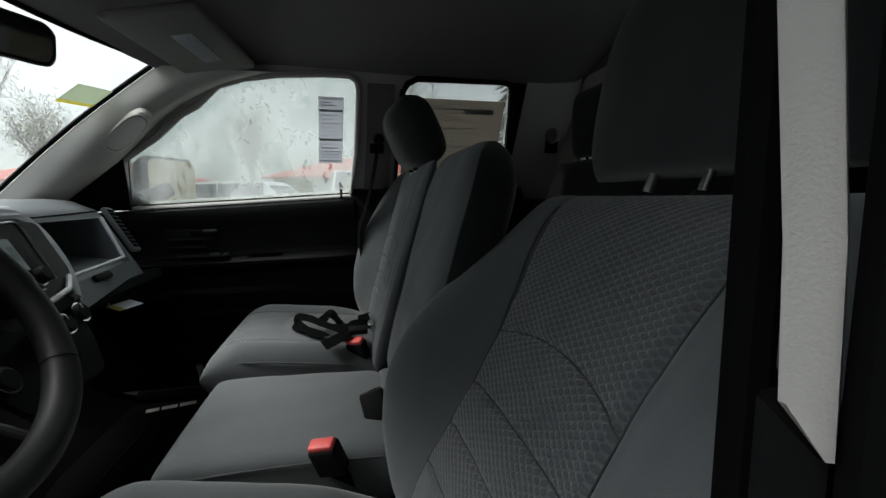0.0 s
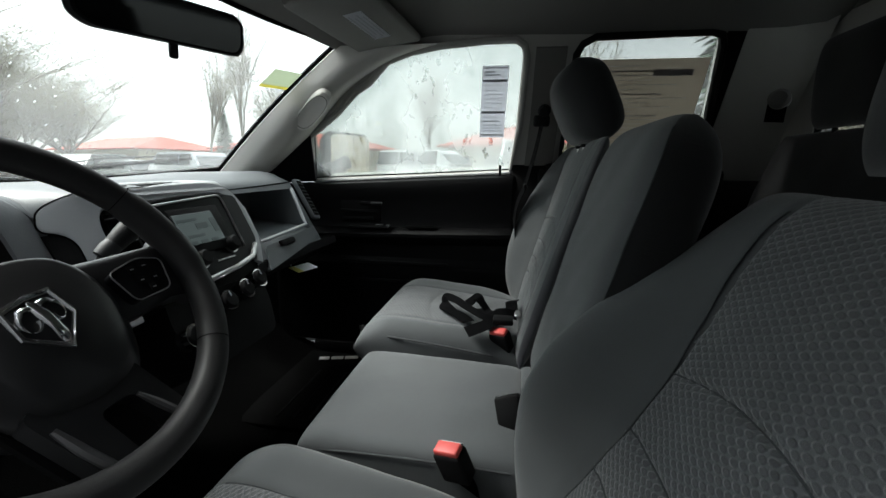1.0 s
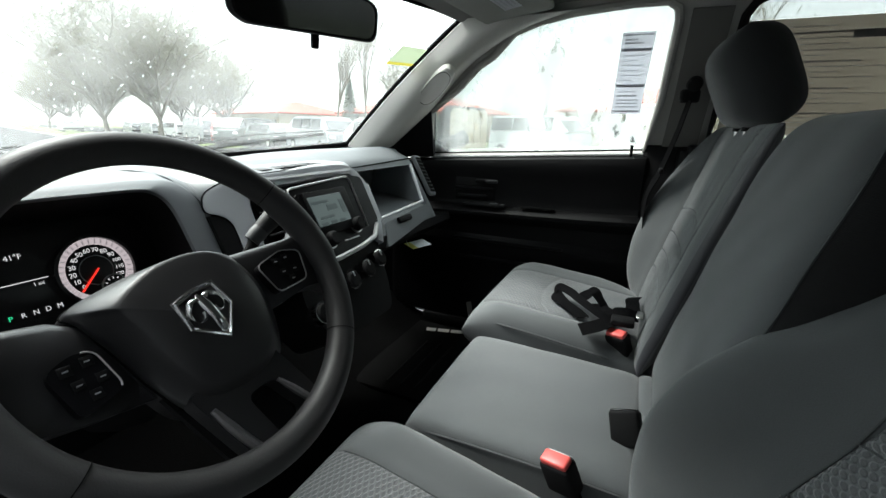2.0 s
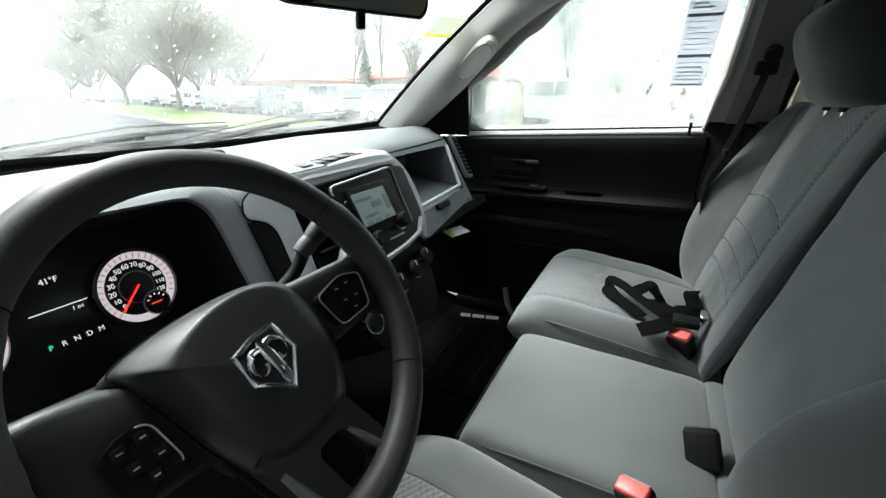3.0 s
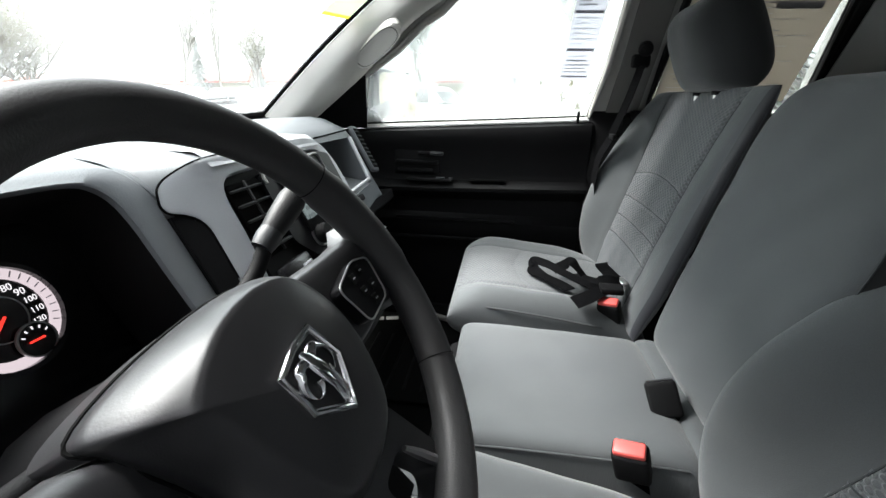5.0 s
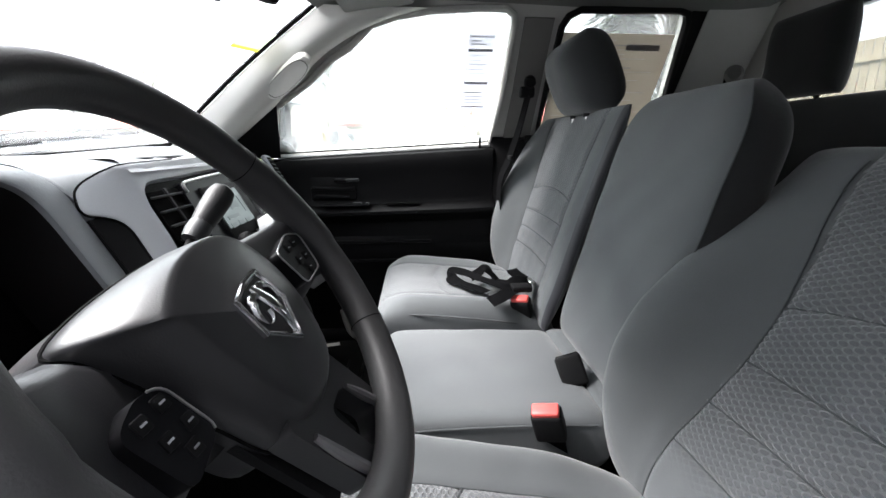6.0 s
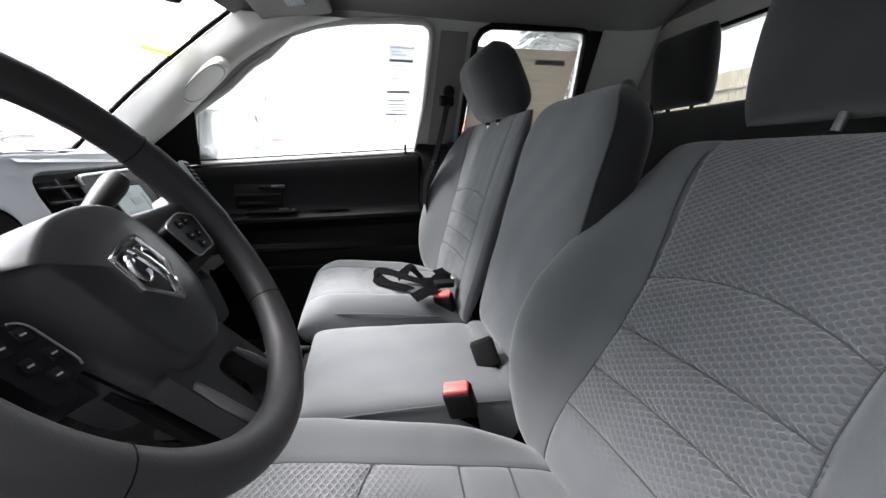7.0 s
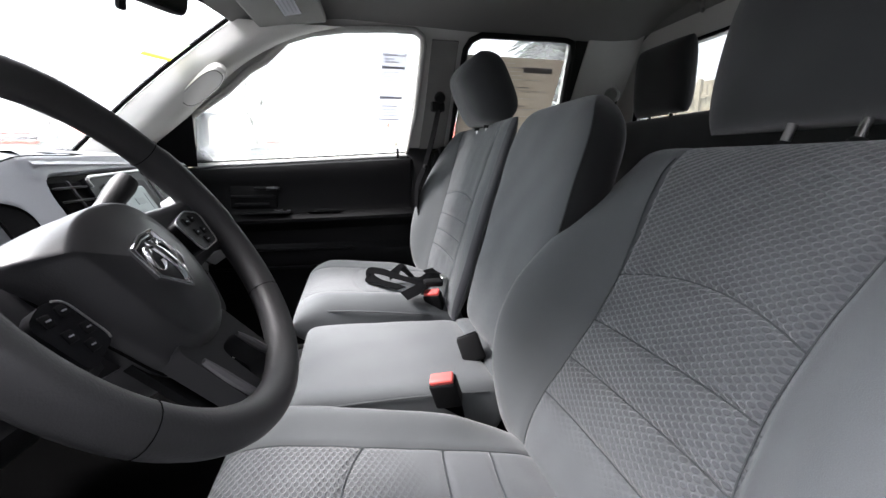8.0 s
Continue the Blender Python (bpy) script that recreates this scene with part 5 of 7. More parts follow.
loft(bm, [[B0 @ Vector((w * math.cos(a), t + 0.001 * math.sin(a), h + 0.0022 * math.sin(a))) for a in [k * 2 * math.pi / 12 for k in range(12)]] for t, w, h in ((0.017, 0.002, 0.002), (0.013, 0.0045, 0.004), (0.004, 0.0052, 0.006), (-0.008, 0.0042, 0.0065), (-0.017, 0.0046, 0.005), (-0.022, 0.0034, 0.003), (-0.024, 0.001, 0.002))])
part("badge_boss", bm, CHROME, bd)

# column, shroud, gear lever
col = thing("steering_column", (0.05, 0.40, 1.15), "black plastic steering column shroud", "steering column")
bm = bmesh.new()
ring8 = [i * 2 * math.pi / 16 for i in range(16)]
loft(bm, [[wp(r * math.cos(a), r * 0.9 * math.sin(a) - 0.012, n) for a in ring8] for r, n in ((0.050, -0.03), (0.062, -0.05), (0.068, -0.10), (0.075, -0.22))])
part("shroud", bm, BLACK, col)
lev = thing("gear_lever", (0.06, 0.52, 1.20), "black column gear lever with a rounded grip", "gear lever")
L0, L1 = Vector((0.045, 0.49, 1.155)), Vector((0.090, 0.636, 1.285))
mid1, mid2 = L0.lerp(L1, 0.42) + Vector((0.0, 0.006, -0.012)), L0.lerp(L1, 0.62)
part("rod", tube(bmesh.new(), smooth_line([L0, mid1, mid2], 6), 0.0085, 12), BLACK, lev)
part("collar", tube(bmesh.new(), [mid2 - (L1 - L0) * 0.06, mid2, mid2 + (L1 - L0) * 0.06], [0.011, 0.013, 0.012], 14), VENTGREY, lev)
d = (L1 - L0).normalized()
part("grip", tube(bmesh.new(), [mid2 + d * q for q in (0.0, 0.010, 0.028, 0.049, 0.060, 0.066)], [0.010, 0.0122, 0.0142, 0.0150, 0.0128, 0.005], 18), GRIPSKIN, lev)
part("grip_button", disc(bmesh.new(), L1 + Vector((0.012, 0.0, 0.0)), (0.8, -0.5, 0.2), 0.0035, 0.004, 12), LOUVRE, lev)
stk = thing("indicator_stalk", (0.08, 0.30, 1.19), "black indicator stalk behind the steering wheel", "indicator stalk")
part("stalk", tube(bmesh.new(), [(0.09, 0.33, 1.19), (0.10, 0.27, 1.20), (0.11, 0.22, 1.21)], [0.008, 0.009, 0.011], 12), BLACK, stk)


# ---- seats ----
def groove(d, w=0.0035, depth=0.0045):
    return -depth * np.exp(-(d / w) ** 2)


def back_relief(ins, lines, bulge, edge, arch, near=1.0, squeeze=1.0):
    """A bucket back: side bolsters whose bulge follows the height, a dished insert with cross seams; ins(v): the insert's half width in u."""
    def relief(u, s, t, v):
        flip = np.where(u < 0, near, 1.0)
        u = np.where(u < 0, u * squeeze, u)
        au, ui = np.abs(u), ins(v)
        out = np.polyval(np.polyfit((0, 0.2, 0.45, 0.75, 1), bulge, 4), v) * flip * step(ui - 0.01, ui + edge, au)
        out = out + groove((au - ui) * 0.24, 0.005, 0.007)
        inside = 1 - step(ui - 0.08, ui, au)
        q = u / ui
        out = out - 0.006 * (1 - q * q) * inside - 0.016 * (1 - step(ui - 0.04, ui + 0.22, au))
        for i, t0 in enumerate(lines):
            line = t0 + (arch if i == 0 else 0.003) * (1 - q * q)
            out = out + groove(t - line, 0.0042, 0.0075) * inside
            out = out + 0.0016 * np.exp(-((t - line + 0.034) / 0.022) ** 2) * inside
        ripple = 0.0010 * np.sin(s * 61 + 2 * np.sin(t * 23)) * np.sin(t * 47 + s * 19)
        return out + ripple
    return relief


def back_regions(ins, top_line, arch, squeeze=1.0, panel=0.93):
    def regions(u, s, t, v):
        ui, side = ins(v), u < -panel
        u = np.where(u < 0, u * squeeze, u)
        key = np.where(u > ui, 2, np.where(u < -ui, 3, 0))
        line = top_line + arch * (1 - (u / ui) ** 2)
        key = np.where((key == 0) & (t > line), 1, key)
        return np.where(side, 4, key)
    REGIONS[regions] = {4: ("side_panel", VINYL, "dark vinyl seat side with stitching"), 0: ("lower_insert", CELLS_BACK, "grey cloth insert with stitched bands"), 1: ("upper_insert", CELLS, "grey honeycomb cloth insert"), 2: ("side_bolster", CLOTH, ""), 3: ("side_bolster", CLOTH, "")}
    return regions


def plain_regions(name, material=None):
    def regions(u, s, t, v):
        return np.zeros(u.shape, dtype=int)
    REGIONS[regions] = {0: (name, material or CLOTH, "")}
    return regions


def soft(amount=0.0012):
    def relief(u, s, t, v):
        return amount * np.sin(s * 37 + 1.7 * np.sin(t * 17)) * np.sin(t * 29 + s * 11)
    return relief


def lean(o, slope):
    t = Vector((slope, 0, 1)).normalized()
    return axes(Vector(o), Vector((0, 1, 0)), t, Vector((-t.z, 0, t.x)))


def flatframe(o, fall):
    t = Vector((1, 0, -fall)).normalized()
    return axes(Vector(o), Vector((0, -1, 0)), t, Vector((-t.z, 0, t.x)))


def headrest(parent, o, slope, height, half, thick, post_top, post_foot, spread):
    pad(parent, lean(o, slope), height, lambda v: half * (0.98 + 0.04 * np.sin(v * 3.0) - 0.16 * v ** 3), thick, soft(), plain_regions("headrest", HEADCLOTH_SHADED), 56, 56, 3.2, 4.6, 2.2, 2.2, ("headrest_back", HEADCLOTH_SHADED))
    for q in (-spread, spread):
        a, b = Vector(post_foot) + Vector((0, q, 0)), Vector(post_top) + Vector((0, q, 0))
        part("headrest_post", tube(bmesh.new(), [a, b], 0.0062, 12), STEEL, parent, "bare steel headrest post")
        part("post_collar", disc(bmesh.new(), a + (b - a).normalized() * 0.03, (b - a), 0.011, 0.012, 16, bevel=0.002), BLACK, parent)


def cushion_relief(ui, lines, bolster, near=1.0):
    def relief(u, s, t, v):
        au = np.abs(u)
        out = bolster * step(ui - 0.02, ui + 0.25, au) * (1 - 0.9 * step(0.60, 0.98, v)) * step(-0.05, 0.18, v)
        out = out + groove((au - ui) * 0.24, 0.004, 0.005)
        inside = 1 - step(ui - 0.02, ui, au)
        q = u / ui
        for i, t0 in enumerate(lines):
            line = t0 - (0.035 if i == 0 else 0.01) * (1 - q * q)
            out = out + groove(t - line, 0.0065, 0.004) * inside
        return out + 0.0010 * np.sin(s * 53 + 2 * np.sin(t * 21)) * np.sin(t * 41 + s * 17)
    return relief


def cushion_regions(ui, first):
    def regions(u, s, t, v):
        key = np.where(u > ui, 2, np.where(u < -ui, 3, 0))
        line = first - 0.035 * (1 - (u / ui) ** 2)
        return np.where((key == 0) & (t > line), 1, key)
    REGIONS[regions] = {0: ("front_insert", CELLS, "grey honeycomb cloth insert"), 1: ("seat_insert", CELLS_SEAT, "grey cloth insert with stitched bands"), 2: ("cushion_bolster", CLOTH, ""), 3: ("cushion_bolster", CLOTH, "")}
    return regions


def shoulder(wide, top):
    return lambda v: wide * (1 - (1 - top) * step(0.55, 1.0, v) - 0.06 * (1 - step(0.0, 0.25, v)))


def skirt(parent, x0, x1, y0, y1, z0, z1):
    part("seat_base", box(((x0 + x1) / 2, (y0 + y1) / 2, (z0 + z1) / 2), (x1 - x0, y1 - y0, z1 - z0), 0.02), BLACK, parent)


def piping(parent, pts, r=0.0022):
    part("piping", tube(bmesh.new(), smooth_line(pts, 6), r, 6), THREAD, parent)


def seams(parent, face, ui, lines, arch, flat, t0, t1, squeeze=1.0):
    """Sewn seams lying in the grooves of a back or cushion."""
    fixed = ui
    for i, t in enumerate(lines):
        ui = fixed(t / t1) if callable(fixed) else fixed
        us = np.linspace(-ui, ui, 40)
        line = t + (arch if i == 0 else flat) * (1 - (us / ui) ** 2)
        part("seam", tube(bmesh.new(), face(np.where(us < 0, us / squeeze, us), line, 0.0016), 0.0012, 5), THREAD, parent)
    ts = np.linspace(t0, t1, 60)
    edge = fixed(ts / t1) if callable(fixed) else fixed + 0 * ts
    for q in (-edge / squeeze, edge):
        part("seam", tube(bmesh.new(), face(q + 0 * ts, ts, 0.0016), 0.0012, 5), THREAD, parent)


# driver's seat
seat = thing("driver_seat", (0.45, 0.455, 0.60), "grey cloth bucket seat with honeycomb inserts and headrest", "car seat", group="front seats")
def driver_insert(v):
    return np.polyval(np.polyfit((0, 0.35, 0.61, 0.83, 1), (0.54, 0.49, 0.455, 0.52, 0.57), 4), v)


DRIVER_LINES = (0.367, 0.285, 0.21, 0.135)
face = pad(seat, lean((0.594, 0.455, 0.8025), 0.527), 0.622, shoulder(0.327, 0.986), 0.0885, back_relief(driver_insert, DRIVER_LINES, (0.003, 0.111, 0.138, 0.053, 0), 0.364, 0.030, 0.28), back_regions(driver_insert, 0.367, 0.030), 190, 190, 3.6, 7.0, 2.1, 2.6)
seams(seat, face, driver_insert, DRIVER_LINES, 0.030, 0.003, 0.03, 0.585)
part("side_piping", tube(bmesh.new(), face(-0.93 + np.zeros(60), np.linspace(0.02, 0.60, 60), 0.0008), 0.0018, 6), THREAD, seat)
for q in np.linspace(0.05, 0.56, 44):
    a, b = face(np.array([-0.915, -0.915]), np.array([q, q + 0.006]), 0.0008)
    part("stitch", tube(bmesh.new(), [a, b], 0.0009, 5), STITCH, seat)
DC = flatframe((0.165, 0.455, 0.905), 0.17)
face = pad(seat, DC, 0.53, lambda v: 0.262 - 0.02 * v, 0.075, cushion_relief(0.58, (0.205, 0.33, 0.41), 0.046), cushion_regions(0.58, 0.205), 130, 130, 4.5, 7.0, 2.6, 2.6)
seams(seat, face, 0.58, (0.205, 0.33, 0.41), -0.035, -0.01, 0.03, 0.50)
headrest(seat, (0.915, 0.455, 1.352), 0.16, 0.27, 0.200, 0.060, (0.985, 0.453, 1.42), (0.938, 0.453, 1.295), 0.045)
skirt(seat, 0.22, 0.78, 0.22, 0.70, 0.60, 0.78)
# passenger's seat
pseat = thing("passenger_seat", (0.45, 1.345, 0.60), "grey cloth bucket seat with honeycomb inserts and tilted headrest", "car seat", group="front seats")
def passenger_insert(v):
    return np.interp(v, (0, 0.55, 1), (0.46, 0.47, 0.54))


PASSENGER_LINES = (0.323, 0.258, 0.20, 0.145)
face = pad(pseat, lean((0.588, 1.371, 0.880), 0.286), 0.564, shoulder(0.304, 1.03), 0.039, back_relief(passenger_insert, PASSENGER_LINES, (0.015, 0.074, 0.093, 0.057, 0), 0.34, 0.022, 0.10, 0.72), back_regions(passenger_insert, 0.323, 0.022, 0.72, 0.955), 170, 170, 3.6, 7.0, 2.1, 2.6)
seams(pseat, face, passenger_insert, PASSENGER_LINES, 0.022, 0.003, 0.03, 0.53, 0.72)
pad(pseat, flatframe((0.205, 1.345, 0.955), 0.10), 0.47, lambda v: 0.245 - 0.01 * v, 0.075, cushion_relief(0.62, (0.19,), 0.030), cushion_regions(0.62, 0.19), 110, 110, 5.0, 6.0, 2.8, 2.6)
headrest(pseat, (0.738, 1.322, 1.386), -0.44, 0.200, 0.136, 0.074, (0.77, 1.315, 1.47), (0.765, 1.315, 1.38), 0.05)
skirt(pseat, 0.26, 0.76, 1.13, 1.56, 0.60, 0.83)
piping(pseat, [(0.212, 1.13, 0.905), (0.30, 1.106, 0.915), (0.42, 1.104, 0.905), (0.56, 1.108, 0.885)])
# centre seat, its back and cushion plain cloth
cseat = thing("centre_seat", (0.45, 0.91, 0.60), "plain grey cloth centre jump seat with tall folding back", "car seat", group="front seats")
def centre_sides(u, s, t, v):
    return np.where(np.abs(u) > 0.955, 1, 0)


# sides of the folding back are darkened in colour, standing in for shade
REGIONS[centre_sides] = {0: ("backrest", CLOTH, ""), 1: ("side_panel", CLOTH_SHADED, "cloth side of the folding back, darkened for shade")}
face = pad(cseat, lean((0.626, 0.885, 0.885), 0.28), 0.572, lambda v: 0.188 * (1 - 0.34 * np.clip((v - 0.78) / 0.22, 0, 1) ** 3), 0.056, soft(0.0014), centre_sides, 130, 110, 9.0, 7.0, 2.8, 2.3, ("backrest_shell", CLOTH_SHADED))
for q in (-0.957, 0.957):
    part("piping", tube(bmesh.new(), face(q + np.zeros(50), np.linspace(0.03, 0.545, 50), 0.0005), 0.0016, 5), THREAD, cseat)
pad(cseat, flatframe((0.235, 0.912, 0.893), 0.03), 0.405, lambda v: 0.188 + 0 * v, 0.062, soft(0.0010), plain_regions("cushion"), 80, 80, 12.0, 12.0, 4.5, 4.0)
pad(cseat, flatframe((0.625, 0.912, 0.886), 0.10), 0.10, lambda v: 0.184 + 0 * v, 0.05, soft(0.0004), plain_regions("rear_flap"), 40, 30, 12.0, 6.0, 4.5, 2.6)
skirt(cseat, 0.27, 0.72, 0.75, 1.08, 0.60, 0.80)
part("cup_holder_base", box((0.235, 0.915, 0.78), (0.05, 0.33, 0.12), 0.02), BLACK, cseat)
piping(cseat, [(0.262, 0.727, 0.862), (0.36, 0.724, 0.868), (0.50, 0.724, 0.868), (0.61, 0.726, 0.862)], 0.0018)
part("recline_strap", tube(bmesh.new(), [(0.655, 0.745, 0.905), (0.675, 0.738, 0.925), (0.70, 0.735, 0.965)], 0.011, 10, flat=0.5), BLACK, cseat)

# rear bench
# rear bench, its cloth darkened in colour for the shade behind the seats
bench = thing("rear_bench", (1.2, MID, 0.60), "rear bench seat with two headrests, cloth darkened for shade", "bench seat")
pad(bench, lean((1.205, MID, 0.86), 0.20), 0.60, lambda v: 0.70 * (1 - 0.06 * step(0.6, 1, v)), 0.034, soft(0.002), plain_regions("backrest", CLOTH_SHADED), 60, 50, 10, 6, 4, 2.4, ("backrest_shell", CLOTH_SHADED))
pad(bench, flatframe((0.93, MID, 0.95), 0.10), 0.36, lambda v: 0.74 + 0 * v, 0.06, soft(0.002), plain_regions("cushion", CLOTH_SHADED), 60, 50, 10, 6, 4, 2.4, ("cushion_shell", CLOTH_SHADED))
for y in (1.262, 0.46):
    pad(bench, lean((1.305, y, 1.448), 0.0), 0.215, lambda v: 0.118 * (0.95 + 0.05 * np.sin(v * 3.0)), 0.04, soft(), plain_regions("headrest", CLOTH_SHADED), 36, 36, 5.0, 5.0, 2.4, 2.4, ("headrest_back", CLOTH_SHADED))
    for q in (-0.05, 0.05):
        part("headrest_post", tube(bmesh.new(), [(1.345, y + q, 1.40), (1.345, y + q, 1.47)], 0.006, 10), BLACK, bench)
skirt(bench, 0.98, 1.3, 0.15, 1.57, 0.60, 0.86)


# ---- belts and buckles ----
def buckle(name, o, t, n, label, red):
    t, n = Vector(t).normalized(), Vector(n).normalized()
    n = (n - t * n.dot(t)).normalized()
    m = axes(Vector(o), n.cross(t) * -1, t, n)
    ob = thing(name, o, label, "belt buckle", group="belt buckles")
    part("case", box((0, -0.028, 0), (0.050, 0.060, 0.031), 0.006, 3, m), BLACK, ob)
    if red:
        part("release_button", box((0, 0.0045, 0.001), (0.043, 0.012, 0.023), 0.0035, 3, m), RED, ob, "red release button")
        part("slot_edge", box((0, 0.002, -0.0135), (0.040, 0.006, 0.0025), 0.0008, 1, m), STEEL, ob)
    else:
        part("release_edge", box((0, 0.0012, 0.0), (0.044, 0.006, 0.024), 0.002, 2, m), GLOSSBLACK, ob)
    p0, p1 = m @ Vector((0, -0.058, -0.002)), m @ Vector((0, -0.15, -0.01))
    part("stem", ribbon(bmesh.new(), [p0, p0.lerp(p1, 0.5), p1], 0.036, 0.008, [n, n, n]), WEBBING, ob)
    return ob


buckle("belt_buckle", (0.512, 0.704, 0.908), (-0.30, -0.22, 0.93), (-0.30, -0.92, -0.25), "black belt buckle with a red release button", True)
buckle("belt_buckle", (0.600, 0.862, 0.920), (-0.22, 0.50, 0.80), (-0.30, -0.75, 0.6), "plain black belt buckle standing at the rear of the centre cushion", False)
buckle("belt_buckle", (0.572, 1.132, 0.938), (-0.25, -0.25, 0.93), (-0.45, -0.88, 0.0), "black belt buckle with a red release button", True)

belt = thing("seat_belt", (0.42, 1.33, 0.95), "loose black seat belt webbing looped on the passenger cushion", "seat belt")


def strap(name, pts, ups, parent, w=0.044, k=7):
    line = smooth_line(pts, k)
    n = len(line)
    many = []
    for i in range(n):
        f = i / (n - 1) * (len(ups) - 1)
        a = min(int(f), len(ups) - 2)
        many.append(Vector(ups[a]).lerp(Vector(ups[a + 1]), f - a))
    return part(name, ribbon(bmesh.new(), line, w, 0.0022, many), WEBBING, parent)


strap("webbing", [(0.402, 1.292, 0.957), (0.407, 1.300, 0.972), (0.443, 1.268, 0.974), (0.475, 1.230, 0.970), (0.526, 1.170, 0.966), (0.556, 1.160, 0.960)], [(-0.8, -0.2, 0.2), (-0.4, -0.5, 0.6), (0.2, -0.75, 0.5), (0.3, -0.75, 0.5), (0.2, -0.5, 0.8), (0, -0.3, 1)], belt, 0.022)
strap("webbing", [(0.404, 1.296, 0.962), (0.408, 1.278, 0.952), (0.431, 1.249, 0.949), (0.468, 1.205, 0.948), (0.490, 1.176, 0.946)], [(-0.8, -0.3, 0.3), (-0.4, -0.4, 0.8), (0, 0, 1), (0, -0.1, 1), (0, 0, 1)], belt, 0.034)
strap("webbing", [(0.466, 1.300, 0.950), (0.486, 1.290, 0.966), (0.502, 1.278, 0.982), (0.516, 1.266, 0.972), (0.534, 1.250, 0.954)], [(-0.7, -0.5, 0.5), (-0.8, -0.5, 0.4), (0.1, -0.6, 0.8), (0.7, -0.5, 0.5), (0.6, -0.3, 0.7)], belt, 0.030)
strap("webbing", [(0.512, 1.270, 0.951), (0.532, 1.225, 0.958), (0.550, 1.192, 0.968), (0.585, 1.190, 0.972), (0.612, 1.198, 0.964)], [(0, 0, 1), (-0.1, -0.2, 1), (0, -0.3, 1), (0, -0.4, 0.9), (0.2, -0.4, 0.9)], belt, 0.034)
strap("webbing", [(0.491, 1.112, 0.942), (0.522, 1.126, 0.951), (0.545, 1.142, 0.958), (0.560, 1.156, 0.960)], [(-0.2, -0.5, 0.9), (-0.1, -0.4, 0.9), (0, -0.3, 1), (0, -0.3, 1)], belt, 0.036)
strap("webbing", [(0.606, 1.385, 0.945), (0.598, 1.340, 0.953), (0.600, 1.290, 0.957), (0.600, 1.225, 0.966)], [(-0.3, -0.1, 1), (-0.2, 0, 1), (-0.2, 0, 1), (-0.2, -0.2, 1)], belt, 0.034)
part("tongue", box((0.616, 1.200, 0.968), (0.016, 0.040, 0.005), 0.002, 1), STEEL, belt, "steel belt tongue")
part("tongue_grip", box((0.580, 1.160, 0.962), (0.052, 0.042, 0.016), 0.005, 2), BLACK, belt)

belt2 = thing("shoulder_belt", (0.66, 1.54, 1.30), "black shoulder belt hanging from its pillar anchor", "seat belt")
strap("webbing", [(0.668, 1.520, 1.478), (0.65, 1.545, 1.38), (0.625, 1.575, 1.28), (0.60, 1.59, 1.20), (0.60, 1.60, 1.05)], [(1, 0.15, 0)] * 2, belt2)
part("anchor_loop", box((0.668, 1.535, 1.490), (0.05, 0.02, 0.035), 0.008, 3), BLACK, belt2)
part("anchor_cap", disc(bmesh.new(), (0.672, 1.515, 1.515), (-0.2, -0.9, -0.4), 0.019, 0.02, 20, bevel=0.005), BLACK, belt2, "round black anchor cap")
part("clip", box((0.628, 1.560, 1.285), (0.012, 0.05, 0.016), 0.004), BLACK, belt2)
belt3 = thing("rear_belt", (1.20, 1.40, 1.40), "grey rear belt anchor behind the centre seat", "seat belt")
part("anchor_cap", disc(bmesh.new(), (1.275, 1.43, 1.535), (-0.5, -0.8, 0.1), 0.026, 0.03, 20, bevel=0.008), TRIMDARKER, belt3)
strap("webbing", [(1.28, 1.44, 1.53), (1.283, 1.45, 1.51), (1.286, 1.46, 1.475)], [(-0.5, -0.8, 0)] * 2, belt3)


# ---- papers, mats ----
def side_sheet(name, ring, n, material, parent, th=0.0006, label=""):
    bm = bmesh.new()
    plate(bm, st(ring), SIDE @ Matrix.Translation((0, 0, n)), th)
    return part(name, bm, material, parent, label, smooth=False)


GN = -0.0185
sticker = thing("window_sticker", (0.50, 1.60, 1.55), "white printed price sheet taped inside the passenger glass", "paper sheet")


def sheet_ring(u0, u1, v0, v1):
    def q(u, v):
        return (0.480 + 0.083 * u - 0.015 * v, 1.642 - 0.204 * v)
    return [q(u0, v1), q(u1, v1), q(u1, v0), q(u0, v0)]


side_sheet("sheet", sheet_ring(0, 1.0, -0.02, 1.0), GN, PAPER, sticker)
for u0, u1, v0, v1, mat in ((0.04, 0.96, 0.0, 0.015, INK), (0.04, 0.96, 0.16, 0.195, INK), (0.04, 0.96, 0.60, 0.635, INK), (0.04, 0.96, 0.95, 0.97, INK), (0.1, 0.5, 0.05, 0.07, INKPALE), (0.1, 0.7, 0.09, 0.11, INKPALE), (0.1, 0.8, 0.24, 0.25, INKFAINT), (0.1, 0.6, 0.30, 0.31, INKFAINT), (0.1, 0.85, 0.36, 0.37, INKFAINT), (0.1, 0.7, 0.42, 0.43, INKFAINT), (0.1, 0.8, 0.48, 0.49, INKFAINT), (0.1, 0.5, 0.54, 0.55, INKFAINT), (0.1, 0.75, 0.69, 0.70, INKFAINT), (0.1, 0.8, 0.74, 0.76, INKPALE), (0.1, 0.9, 0.80, 0.815, INKPALE), (0.1, 0.85, 0.845, 0.86, INKPALE), (0.1, 0.9, 0.89, 0.905, INKPALE)):
    side_sheet("print_bar", sheet_ring(u0, u1, v0, v1), GN + 0.0011, mat, sticker, 0.0004)
guide = thing("rear_window_sheet", (0.95, 1.60, 1.50), "large buff notice sheet on the rear door glass", "paper sheet")


